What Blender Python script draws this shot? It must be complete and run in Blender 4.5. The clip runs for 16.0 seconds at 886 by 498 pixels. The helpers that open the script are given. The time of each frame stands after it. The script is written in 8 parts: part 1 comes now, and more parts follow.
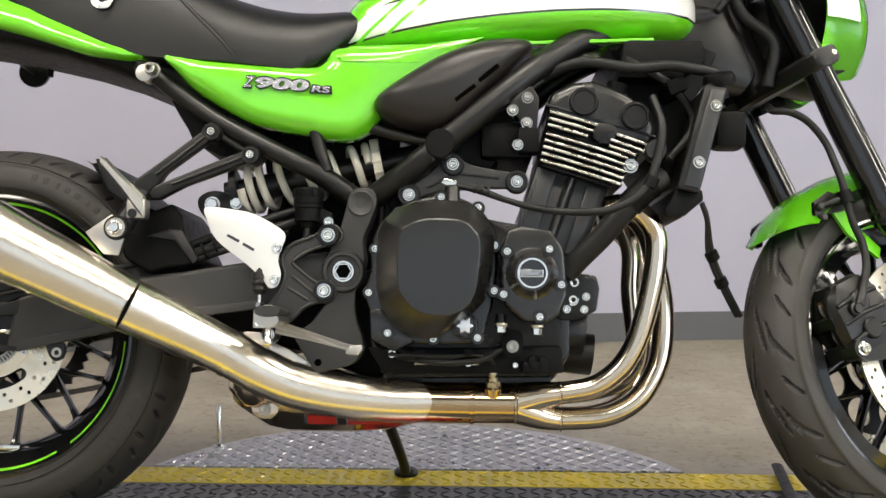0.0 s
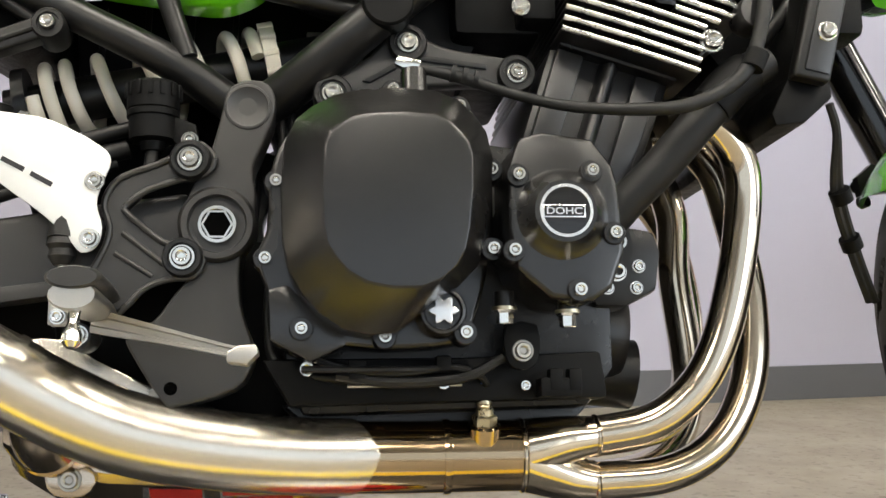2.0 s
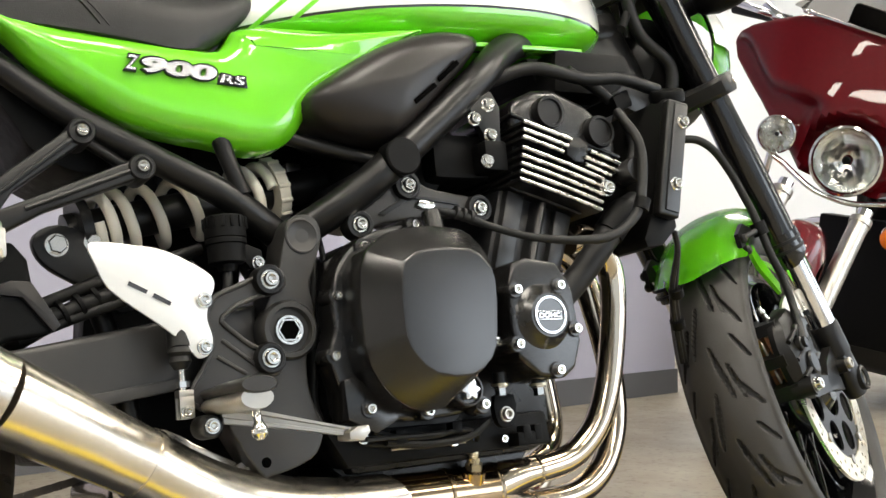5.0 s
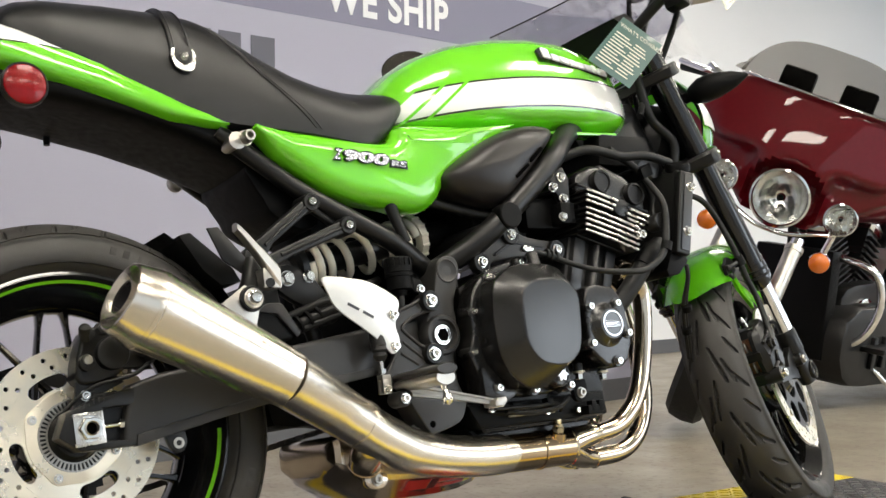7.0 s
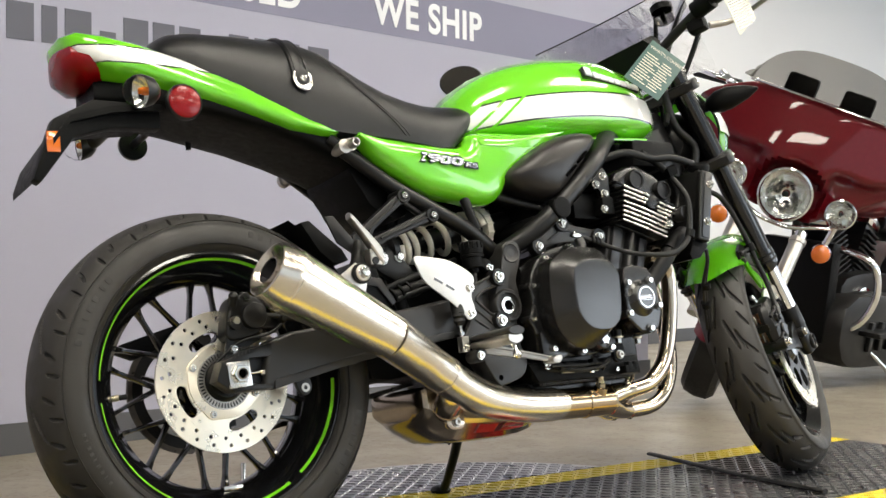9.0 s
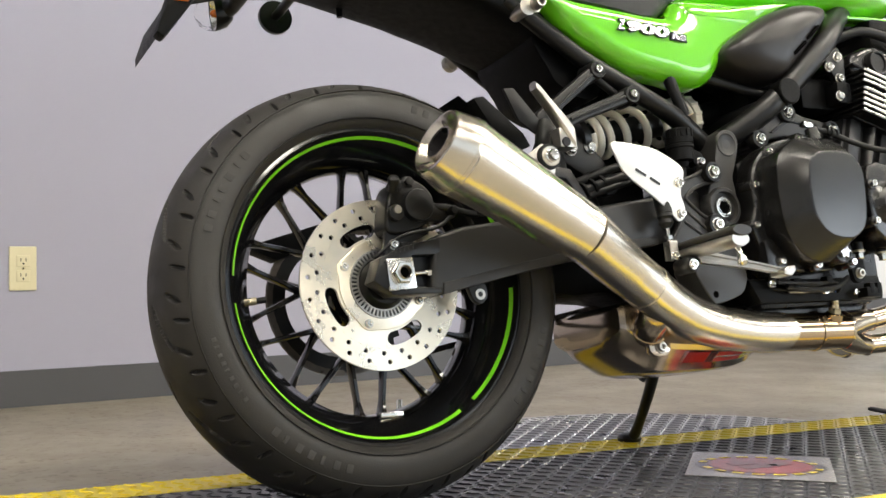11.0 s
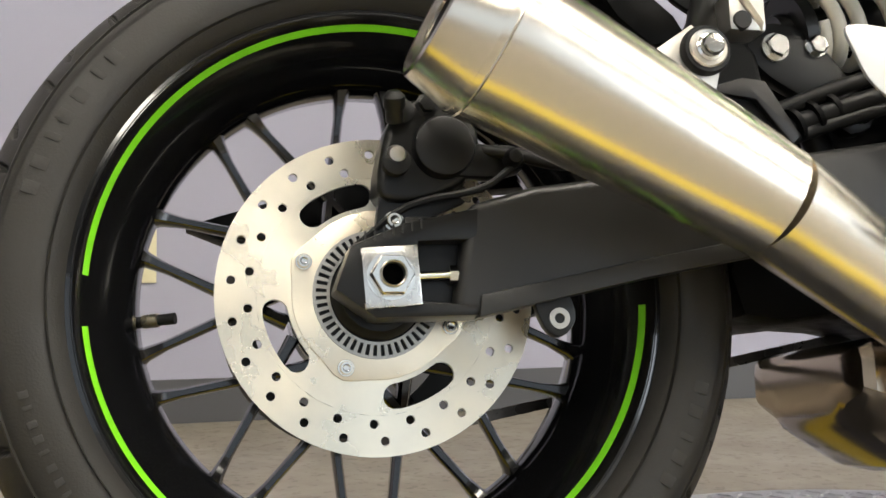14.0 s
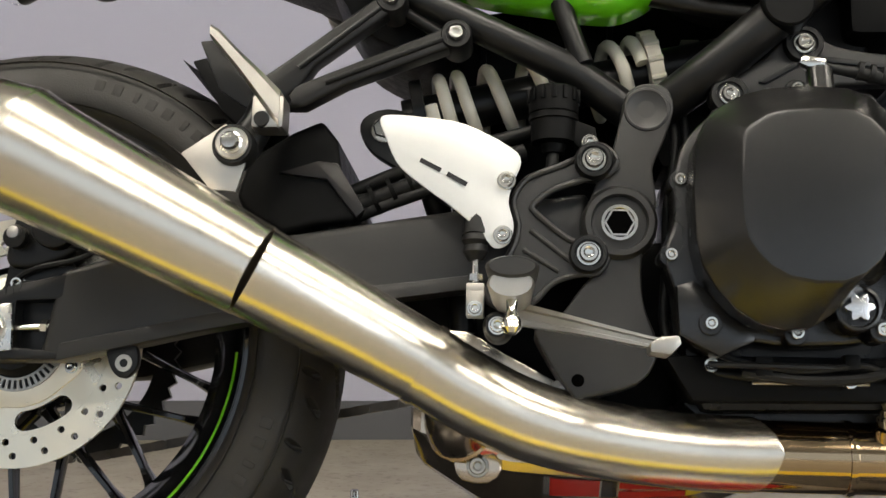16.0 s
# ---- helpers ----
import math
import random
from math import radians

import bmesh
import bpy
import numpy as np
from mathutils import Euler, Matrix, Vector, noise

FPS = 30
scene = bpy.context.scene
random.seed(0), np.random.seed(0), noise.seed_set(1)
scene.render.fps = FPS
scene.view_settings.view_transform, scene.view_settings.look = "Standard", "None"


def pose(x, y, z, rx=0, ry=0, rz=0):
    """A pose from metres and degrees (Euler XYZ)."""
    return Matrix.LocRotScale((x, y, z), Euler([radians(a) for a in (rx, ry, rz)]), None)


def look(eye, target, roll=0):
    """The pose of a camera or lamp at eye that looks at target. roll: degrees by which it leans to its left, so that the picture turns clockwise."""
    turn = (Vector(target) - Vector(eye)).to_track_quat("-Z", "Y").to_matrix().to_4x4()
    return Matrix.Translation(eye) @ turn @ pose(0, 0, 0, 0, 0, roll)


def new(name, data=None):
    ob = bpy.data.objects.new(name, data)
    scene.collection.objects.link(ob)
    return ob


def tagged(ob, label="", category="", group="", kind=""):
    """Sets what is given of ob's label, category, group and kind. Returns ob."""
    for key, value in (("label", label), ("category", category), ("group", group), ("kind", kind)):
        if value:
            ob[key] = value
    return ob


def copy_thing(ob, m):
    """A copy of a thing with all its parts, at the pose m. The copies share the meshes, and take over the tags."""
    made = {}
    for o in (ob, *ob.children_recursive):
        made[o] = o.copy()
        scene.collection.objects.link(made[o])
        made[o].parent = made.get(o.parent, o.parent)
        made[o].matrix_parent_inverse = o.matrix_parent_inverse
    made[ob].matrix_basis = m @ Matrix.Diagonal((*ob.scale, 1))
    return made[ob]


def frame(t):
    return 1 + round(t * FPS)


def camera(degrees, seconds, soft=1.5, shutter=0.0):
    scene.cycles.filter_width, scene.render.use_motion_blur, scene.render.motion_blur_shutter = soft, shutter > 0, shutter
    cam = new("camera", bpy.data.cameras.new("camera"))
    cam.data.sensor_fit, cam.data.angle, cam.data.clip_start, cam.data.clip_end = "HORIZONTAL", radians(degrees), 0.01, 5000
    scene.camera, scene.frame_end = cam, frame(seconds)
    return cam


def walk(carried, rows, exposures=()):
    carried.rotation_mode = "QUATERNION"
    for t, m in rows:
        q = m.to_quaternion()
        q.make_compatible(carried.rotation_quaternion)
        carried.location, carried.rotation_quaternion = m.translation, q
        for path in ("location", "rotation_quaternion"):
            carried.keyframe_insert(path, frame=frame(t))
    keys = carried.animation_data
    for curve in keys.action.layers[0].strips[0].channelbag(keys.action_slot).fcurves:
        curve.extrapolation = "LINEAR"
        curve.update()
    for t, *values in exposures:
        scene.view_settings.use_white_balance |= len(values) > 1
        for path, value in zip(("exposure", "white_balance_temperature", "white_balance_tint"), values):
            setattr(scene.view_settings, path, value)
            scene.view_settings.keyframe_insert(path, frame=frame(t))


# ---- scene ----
cam = camera(41.8, 16.0)
PATH = [
    (0, (0.727, -1.947, 0.667), (0.742, 0.042, 0.457), 0.4),
    (0.5, (0.713, -1.688, 0.613), (0.745, 0.301, 0.403), 0.5),
    (1, (0.696, -1.497, 0.511), (0.756, 0.496, 0.358), 0.4),
    (1.5, (0.678, -1.327, 0.457), (0.85, 0.664, 0.379), 0.4),
    (2, (0.633, -1.175, 0.432), (0.923, 0.804, 0.406), 0.2),
    (2.5, (0.574, -1.09, 0.427), (1.015, 0.861, 0.432), 0.1),
    (3, (0.513, -1.081, 0.426), (1.206, 0.795, 0.437), -0.1),
    (3.5, (0.439, -1.124, 0.458), (1.363, 0.65, 0.456), -0.2),
    (4, (0.302, -1.183, 0.473), (1.34, 0.526, 0.484), -0.4),
    (4.5, (0.157, -1.243, 0.503), (1.221, 0.45, 0.511), -0.3),
    (4.7, (0.109, -1.277, 0.515), (1.174, 0.416, 0.522), -0.3),
    (6.8, (-0.495, -1.631, 0.541), (0.691, -0.021, 0.579), -0.6),
    (7, (-0.55, -1.677, 0.54), (0.638, -0.069, 0.583), -0.7),
    (7.5, (-0.676, -1.781, 0.554), (0.514, -0.175, 0.598), -0.7),
    (8, (-0.809, -1.896, 0.56), (0.382, -0.29, 0.607), -0.6),
    (8.2, (-0.861, -1.948, 0.556), (0.329, -0.341, 0.6), -0.6),
    (10.3, (-0.909, -1.828, 0.398), (0.187, -0.155, 0.413), -0.1),
    (10.5, (-0.869, -1.767, 0.382), (0.185, -0.067, 0.393), -0.2),
    (11, (-0.744, -1.566, 0.36), (0.235, 0.178, 0.373), -0.1),
    (11.5, (-0.625, -1.365, 0.35), (0.327, 0.394, 0.359), -0.2),
    (12, (-0.529, -1.203, 0.349), (0.413, 0.561, 0.358), -0.1),
    (12.5, (-0.464, -1.101, 0.338), (0.401, 0.702, 0.345), 0.2),
    (13, (-0.387, -1.01, 0.338), (0.366, 0.843, 0.336), 0.3),
    (13.5, (-0.267, -0.97, 0.375), (0.335, 0.936, 0.304), 0.1),
    (14, (-0.156, -0.952, 0.359), (0.298, 0.996, 0.353), 0.5),
    (14.5, (-0.046, -1.002, 0.373), (0.269, 0.973, 0.379), 0.4),
    (15, (0.091, -1.073, 0.39), (0.256, 0.92, 0.394), 0.6),
    (15.5, (0.287, -1.147, 0.385), (0.272, 0.853, 0.4), 0.7),
    (16, (0.471, -1.194, 0.399), (0.383, 0.804, 0.428), 0.6),
]
walk(cam, [(t, look(eye, target, roll)) for t, eye, target, roll in PATH], [(0, 0.24), (1.0, 0.26), (3.0, 0.42), (4.5, 0.30), (7.0, 0.0), (8.0, 0.0), (10.5, 0.18), (13.0, 0.12), (14.5, 0.10), (15.0, -0.06), (16.0, -0.14)])

# ---- world, sun, lights ----
world = bpy.data.worlds.new("world")
scene.world = world
world.use_nodes = True
wn = world.node_tree.nodes["Background"]
wn.inputs[0].default_value, wn.inputs[1].default_value = (0.80, 0.86, 1.0, 1), 0.35


# ---- materials ----
def material(name, base, rough=0.5, metal=0.0, coat=0.0, noise_scale=0.0, vary=0.0, bump=0.0, bump_scale=0.0, rough_vary=0.0, spec=0.5):
    """A Principled material with variation at two scales in colour, gloss and relief, by object coordinates in metres."""
    m = bpy.data.materials.new(name)
    m.use_nodes = True
    n, l = m.node_tree.nodes, m.node_tree.links
    b = n["Principled BSDF"]
    b.inputs["Base Color"].default_value = (*base, 1)
    b.inputs["Roughness"].default_value, b.inputs["Metallic"].default_value = rough, metal
    b.inputs["Coat Weight"].default_value, b.inputs["Coat Roughness"].default_value = coat, 0.03
    b.inputs["Specular IOR Level"].default_value = spec
    tc = n.new("ShaderNodeTexCoord")
    if vary or rough_vary:
        tex = n.new("ShaderNodeTexNoise")
        tex.inputs["Scale"].default_value, tex.inputs["Detail"].default_value = noise_scale, 6
        l.new(tc.outputs["Object"], tex.inputs["Vector"])
        if vary:
            mix = n.new("ShaderNodeMix")
            mix.data_type = "RGBA"
            mix.inputs["A"].default_value = (*[c * (1 - vary) for c in base], 1)
            mix.inputs["B"].default_value = (*[min(1, c * (1 + vary)) for c in base], 1)
            l.new(tex.outputs["Fac"], mix.inputs["Factor"])
            l.new(mix.outputs["Result"], b.inputs["Base Color"])
        if rough_vary:
            mr = n.new("ShaderNodeMapRange")
            mr.inputs["From Min"].default_value, mr.inputs["From Max"].default_value = 0.3, 0.7
            mr.inputs["To Min"].default_value, mr.inputs["To Max"].default_value = max(0.02, rough - rough_vary), rough + rough_vary
            l.new(tex.outputs["Fac"], mr.inputs["Value"])
            l.new(mr.outputs["Result"], b.inputs["Roughness"])
    if bump:
        t2 = n.new("ShaderNodeTexNoise")
        t2.inputs["Scale"].default_value, t2.inputs["Detail"].default_value = bump_scale, 4
        l.new(tc.outputs["Object"], t2.inputs["Vector"])
        bp = n.new("ShaderNodeBump")
        bp.inputs["Strength"].default_value, bp.inputs["Distance"].default_value = bump, 0.001
        l.new(t2.outputs["Fac"], bp.inputs["Height"])
        l.new(bp.outputs["Normal"], b.inputs["Normal"])
    return m


def brushed(name, base, rough, stretch, strength=0.25):
    """Metal with fine lines along one direction: stretch gives the scale of the noise along x, y and z."""
    m = material(name, base, rough, 1.0)
    n, l = m.node_tree.nodes, m.node_tree.links
    b = n["Principled BSDF"]
    tc, mp, tex = n.new("ShaderNodeTexCoord"), n.new("ShaderNodeMapping"), n.new("ShaderNodeTexNoise")
    mp.inputs["Scale"].default_value = stretch
    tex.inputs["Scale"].default_value, tex.inputs["Detail"].default_value = 1.0, 5
    l.new(tc.outputs["Object"], mp.inputs["Vector"])
    l.new(mp.outputs["Vector"], tex.inputs["Vector"])
    mr = n.new("ShaderNodeMapRange")
    mr.inputs["To Min"].default_value, mr.inputs["To Max"].default_value = rough * 0.85, rough * 1.2
    l.new(tex.outputs["Fac"], mr.inputs["Value"])
    l.new(mr.outputs["Result"], b.inputs["Roughness"])
    bp = n.new("ShaderNodeBump")
    bp.inputs["Strength"].default_value, bp.inputs["Distance"].default_value = strength, 0.0004
    l.new(tex.outputs["Fac"], bp.inputs["Height"])
    l.new(bp.outputs["Normal"], b.inputs["Normal"])
    return m


GREEN_RGB = (0.145, 0.58, 0.012)
green = material("green_paint", GREEN_RGB, 0.22, 0, 1.0, 40, 0.04)
white = material("white_paint", (0.80, 0.80, 0.77), 0.3, 0, 0.8, 30, 0.03)
satin = material("satin_black", (0.0065, 0.0063, 0.0061), 0.35, 0, 0, 12, 0.15, 0.06, 1200, 0.05, 0.34)
gloss = material("gloss_black", (0.005, 0.005, 0.0055), 0.13, 0, 0.4, 30, 0.2, spec=0.5)
cast = material("black_engine_casting", (0.0050, 0.0048, 0.0047), 0.30, 0, 0.0, 12, 0.2, 0.16, 1300, 0.06, 0.30)
cover_black = material("cover_black", (0.0075, 0.0072, 0.0070), 0.25, 0, 0.0, 8, 0.12, 0.06, 1500, 0.04, 0.62)
plastic = material("black_plastic", (0.0024, 0.0024, 0.0024), 0.48, 0, 0, 80, 0.3, 0.25, 1600, 0.08, 0.12)
# Near-black without sheen: the shade inside bores, slots and gaps, put into colour.
recess_shade_black = material("recess_shade_black", (0.0012, 0.0012, 0.0012), 0.9, 0, 0, 60, 0.3, spec=0.02)
rubber = material("black_rubber", (0.008, 0.008, 0.008), 0.5, 0, 0, 60, 0.3, 0.2, 700, 0.1, 0.3)
tyre_rubber = material("tyre_rubber", (0.0225, 0.0205, 0.0180), 0.62, 0, 0, 25, 0.35, 0.25, 500, 0.12)
leather = material("seat_vinyl", (0.0030, 0.0030, 0.0031), 0.36, 0, 0, 30, 0.2, 0.4, 900, 0.06, 0.4)
alloy = material("bright_alloy", (0.66, 0.65, 0.62), 0.27, 1.0, 0, 60, 0.05, 0.0, 900, 0.04)
cast_alloy = material("cast_alloy", (0.46, 0.44, 0.40), 0.36, 1.0, 0, 80, 0.10, 0.12, 700, 0.06)
bolt_steel = material("bolt_steel", (0.78, 0.77, 0.73), 0.17, 1.0, 0, 100, 0.06)
guard_alloy = material("heel_guard_alloy", (0.72, 0.72, 0.70), 0.40, 0.55, 0, 60, 0.04, 0.1, 1500, 0.06)
disc_steel = material("disc_steel", (0.82, 0.75, 0.61), 0.30, 0.95, 0, 24, 0.16, 0.04, 500, 0.09)
dn, dl = disc_steel.node_tree.nodes, disc_steel.node_tree.links
turned = dn.new("ShaderNodeTangent")
turned.direction_type, turned.axis = "RADIAL", "Y"
dl.new(turned.outputs[0], dn["Principled BSDF"].inputs["Tangent"])
dn["Principled BSDF"].inputs["Anisotropic"].default_value = 0.75
muffler_steel = brushed("brushed_steel", (0.76, 0.705, 0.615), 0.24, (12, 900, 900), 0.04)
header_steel = material("heated_steel", (0.58, 0.50, 0.39), 0.13, 1.0, 0, 9, 0.16, 0.04, 60, 0.05)
straw_steel = material("straw_steel", (0.43, 0.32, 0.20), 0.12, 1.0, 0, 14, 0.24, 0.05, 80, 0.06)
polished_steel = material("polished_steel", (0.50, 0.42, 0.33), 0.15, 1.0, 0, 9, 0.16, 0.05, 30, 0.05)
chrome = material("chrome", (0.85, 0.85, 0.86), 0.06, 1.0, 0, 20, 0.02, 0, 0, 0.03)
spring_paint = material("cream_spring", (0.80, 0.75, 0.63), 0.38, 0, 0.3, 30, 0.06)
brass = material("zinc_brass", (0.47, 0.42, 0.30), 0.30, 1.0, 0, 120, 0.15, 0, 0, 0.1)
lens_red = material("red_lens", (0.21, 0.001, 0.002), 0.26, 0, 0.15, 60, 0.25, 0.35, 260, spec=0.25)
lens_amber = material("amber_lens", (0.62, 0.14, 0.008), 0.15, 0, 1.0, 60, 0.15, 0.3, 300)
red_paint = material("maroon_paint", (0.095, 0.0016, 0.0050), 0.45, 0.0, 0.65, 60, 0.12, spec=0.08)
badge_silver = material("badge_silver", (0.75, 0.75, 0.76), 0.25, 0.9, 0, 40, 0.03)
wall_paint = material("lilac_wall_paint", (0.375, 0.370, 0.455), 0.75, 0, 0, 1.2, 0.03, 0.15, 300, 0.06)
band_paint = material("wall_band", (0.21, 0.205, 0.285), 0.6, 0, 0, 2, 0.04)
letter_dark = material("dark_letter", (0.10, 0.10, 0.125), 0.6, 0, 0, 3, 0.05)
letter_white = material("white_letter", (0.82, 0.82, 0.84), 0.6, 0, 0, 3, 0.02)
pale_wall = material("pale_wall_paint", (0.70, 0.70, 0.71), 0.75, 0, 0, 1.0, 0.03, 0.15, 300, 0.05)
base_vinyl = material("baseboard_vinyl", (0.085, 0.085, 0.092), 0.45, 0, 0, 4, 0.12, 0.1, 200, 0.08)
ceiling_paint = material("ceiling_white", (0.34, 0.34, 0.33), 0.85, 0, 0, 3, 0.04)
outlet_plastic = material("ivory_plastic", (0.72, 0.66, 0.44), 0.35, 0, 0, 80, 0.03)
yellow = material("yellow_paint", (0.74, 0.56, 0.012), 0.42, 0, 0.2, 14, 0.18, 0.3, 160, 0.12)
paper = material("laminated_print", (0.26, 0.25, 0.24), 0.18, 0, 0.6, 50, 0.08)
print_red = material("print_red", (0.42, 0.03, 0.025), 0.2, 0, 0.6, 40, 0.2)
print_yellow = material("print_yellow", (0.72, 0.52, 0.03), 0.2, 0, 0.6, 40, 0.15)
print_dark = material("print_dark", (0.03, 0.028, 0.03), 0.2, 0, 0.5, 40, 0.2)
tag_green = material("tag_green_card", (0.045, 0.11, 0.095), 0.3, 0, 0.4, 20, 0.08)
tag_white = material("tag_white_card", (0.70, 0.69, 0.58), 0.5, 0, 0, 20, 0.05)
label_blue = material("label_blue", (0.10, 0.20, 0.62), 0.3, 0, 0.3, 40, 0.05)
lamp_bowl = material("lamp_reflector", (0.86, 0.87, 0.86), 0.20, 1.0, 0, 90, 0.05)
swing_black = material("swingarm_black", (0.0225, 0.0215, 0.0203), 0.40, 0, 0, 40, 0.2, 0.08, 900, 0.05, 0.45)
block_black = material("block_black", (0.0085, 0.0085, 0.0090), 0.36, 0, 0, 14, 0.15, 0.08, 900, 0.02, 0.62)
fork_black = material("fork_black", (0.0040, 0.0040, 0.0044), 0.16, 0, 0.3, 30, 0.2, 0.02, 800, 0.04, 0.5)
smoke_mirror = material("mirror_glass", (0.16, 0.15, 0.14), 0.12, 1.0, 0, 20, 0.03)
panel_brown = material("airbox_black", (0.0125, 0.0105, 0.0095), 0.36, 0, 0, 14, 0.15, 0.1, 1400, 0.04, 0.4)
copper = material("copper_bracket", (0.36, 0.17, 0.09), 0.35, 0.7, 0, 60, 0.1)
chain_steel = material("oiled_chain_steel", (0.13, 0.115, 0.10), 0.38, 1.0, 0, 120, 0.35, 0.1, 900, 0.12)

glass = bpy.data.materials.new("clear_screen")
glass.use_nodes = True
gb = glass.node_tree.nodes["Principled BSDF"]
gb.inputs["Base Color"].default_value, gb.inputs["Roughness"].default_value = (1.0, 1.0, 1.0, 1), 0.0
gb.inputs["Transmission Weight"].default_value, gb.inputs["IOR"].default_value = 1.0, 1.045
smoke = bpy.data.materials.new("smoked_screen")
smoke.use_nodes = True
gb = smoke.node_tree.nodes["Principled BSDF"]
gb.inputs["Base Color"].default_value, gb.inputs["Roughness"].default_value = (0.42, 0.40, 0.37, 1), 0.03
gb.inputs["Transmission Weight"].default_value, gb.inputs["IOR"].default_value = 1.0, 1.1
lens_clear = bpy.data.materials.new("clear_lens")
lens_clear.use_nodes = True
gb = lens_clear.node_tree.nodes["Principled BSDF"]
gb.inputs["Base Color"].default_value, gb.inputs["Roughness"].default_value = (0.98, 0.98, 0.97, 1), 0.01
gb.inputs["Transmission Weight"].default_value, gb.inputs["IOR"].default_value = 1.0, 1.06


def floor_material():
    """Tan vinyl tile with dark and pale flecks."""
    m = material("speckled_floor", (0.27, 0.23, 0.165), 0.42, 0, 0, 5, 0.1, 0.08, 150, 0.1)
    n, l = m.node_tree.nodes, m.node_tree.links
    b = n["Principled BSDF"]
    tc = n.new("ShaderNodeTexCoord")
    big, small = n.new("ShaderNodeTexNoise"), n.new("ShaderNodeTexNoise")
    big.inputs["Scale"].default_value, big.inputs["Detail"].default_value = 22, 5
    small.inputs["Scale"].default_value, small.inputs["Detail"].default_value = 62, 2
    for t in (big, small):
        l.new(tc.outputs["Object"], t.inputs["Vector"])
    r1, r2 = n.new("ShaderNodeValToRGB"), n.new("ShaderNodeValToRGB")
    r1.color_ramp.elements[0].position, r1.color_ramp.elements[0].color = 0.32, (0.222, 0.194, 0.147, 1)
    r1.color_ramp.elements[1].position, r1.color_ramp.elements[1].color = 0.70, (0.278, 0.248, 0.194, 1)
    r2.color_ramp.elements[0].position, r2.color_ramp.elements[0].color = 0.34, (0.70, 0.68, 0.64, 1)
    r2.color_ramp.elements[1].position, r2.color_ramp.elements[1].color = 0.42, (1, 1, 1, 1)
    l.new(big.outputs["Fac"], r1.inputs["Fac"])
    l.new(small.outputs["Fac"], r2.inputs["Fac"])
    mul = n.new("ShaderNodeMix")
    mul.data_type, mul.blend_type = "RGBA", "MULTIPLY"
    mul.inputs["Factor"].default_value = 1.0
    l.new(r1.outputs["Color"], mul.inputs["A"])
    l.new(r2.outputs["Color"], mul.inputs["B"])
    l.new(mul.outputs["Result"], b.inputs["Base Color"])
    return m


floor_vinyl = floor_material()
plate_black = material("black_tread_plate", (0.035, 0.035, 0.037), 0.34, 0.3, 0.2, 12, 0.3, 0.2, 250, 0.12)
plate_silver = material("silver_tread_plate", (0.50, 0.50, 0.52), 0.34, 0.85, 0, 10, 0.12, 0.15, 300, 0.1)


# ---- mesh helpers ----
def finish(bm, angle=38):
    bmesh.ops.recalc_face_normals(bm, faces=bm.faces)
    lim = radians(angle)
    for f in bm.faces:
        f.smooth = True
    for e in bm.edges:
        e.smooth = len(e.link_faces) == 2 and e.calc_face_angle(0) < lim


def part(name, bm, mat, parent=None, label="", angle=38):
    """One mesh object from a bmesh, under a thing or a part."""
    finish(bm, angle)
    me = bpy.data.meshes.new(name)
    bm.to_mesh(me)
    bm.free()
    for x in (mat if isinstance(mat, (list, tuple)) else [mat]):
        me.materials.append(x)
    ob = new(name, me)
    if parent is not None:
        ob.parent = parent
    if label:
        ob["label"] = label
    return ob


def shared(name, me, parent, m):
    """Another object on a mesh that exists, at the matrix m."""
    ob = new(name, me)
    ob.parent = parent
    ob.matrix_basis = m
    return ob


def P(u, v, w):
    """Ahead, to the right and up, as the machines are drawn, to their own axes."""
    return Vector((u, -v, w))


def bevelled(bm, width, segments=2, angle=30):
    edges = [e for e in bm.edges if len(e.link_faces) == 2 and e.calc_face_angle(0) > radians(angle)]
    if width and edges:
        bmesh.ops.bevel(bm, geom=edges, offset=width, segments=segments, profile=0.6, affect="EDGES", clamp_overlap=True)
    return bm


def smooth_path(pts, n=8, closed=False):
    """A Catmull-Rom curve through the points."""
    pts = [Vector(p) for p in pts]
    out, c = [], len(pts)
    for i in range(c if closed else c - 1):
        a = pts[(i - 1) % c] if closed or i else pts[0] * 2 - pts[1]
        b, d = pts[i], pts[(i + 1) % c]
        e = pts[(i + 2) % c] if closed or i + 2 < c else pts[-1] * 2 - pts[-2]
        for k in range(n):
            t = k / n
            out.append(0.5 * (2 * b + (d - a) * t + (2 * a - 5 * b + 4 * d - e) * t**2 + (3 * b - a - 3 * d + e) * t**3))
    if not closed:
        out.append(pts[-1])
    return out


def rounded(outline, n=4):
    """A closed outline in the side view, smoothed."""
    return [(p.x, p.y) for p in smooth_path([(a, b, 0) for a, b in outline], n, True)]


def plate(outline, v0, v1, bevel=0.002, segments=2, bm=None):
    """A plate with an outline in the side view, from v0 to v1 (v1 outside)."""
    own = bm is None
    b2 = bmesh.new()
    inner = [b2.verts.new(P(u, v0, w)) for u, w in outline]
    outer = [b2.verts.new(P(u, v1, w)) for u, w in outline]
    b2.faces.new(inner)
    b2.faces.new(outer[::-1])
    k = len(outline)
    for i in range(k):
        b2.faces.new((inner[i], inner[(i + 1) % k], outer[(i + 1) % k], outer[i]))
    bmesh.ops.recalc_face_normals(b2, faces=b2.faces)
    bevelled(b2, bevel, segments, 35)
    return b2 if own else merge(bm, b2)


def merge(bm, other):
    me = bpy.data.meshes.new("t")
    other.to_mesh(me)
    other.free()
    bm.from_mesh(me)
    bpy.data.meshes.remove(me)
    return bm


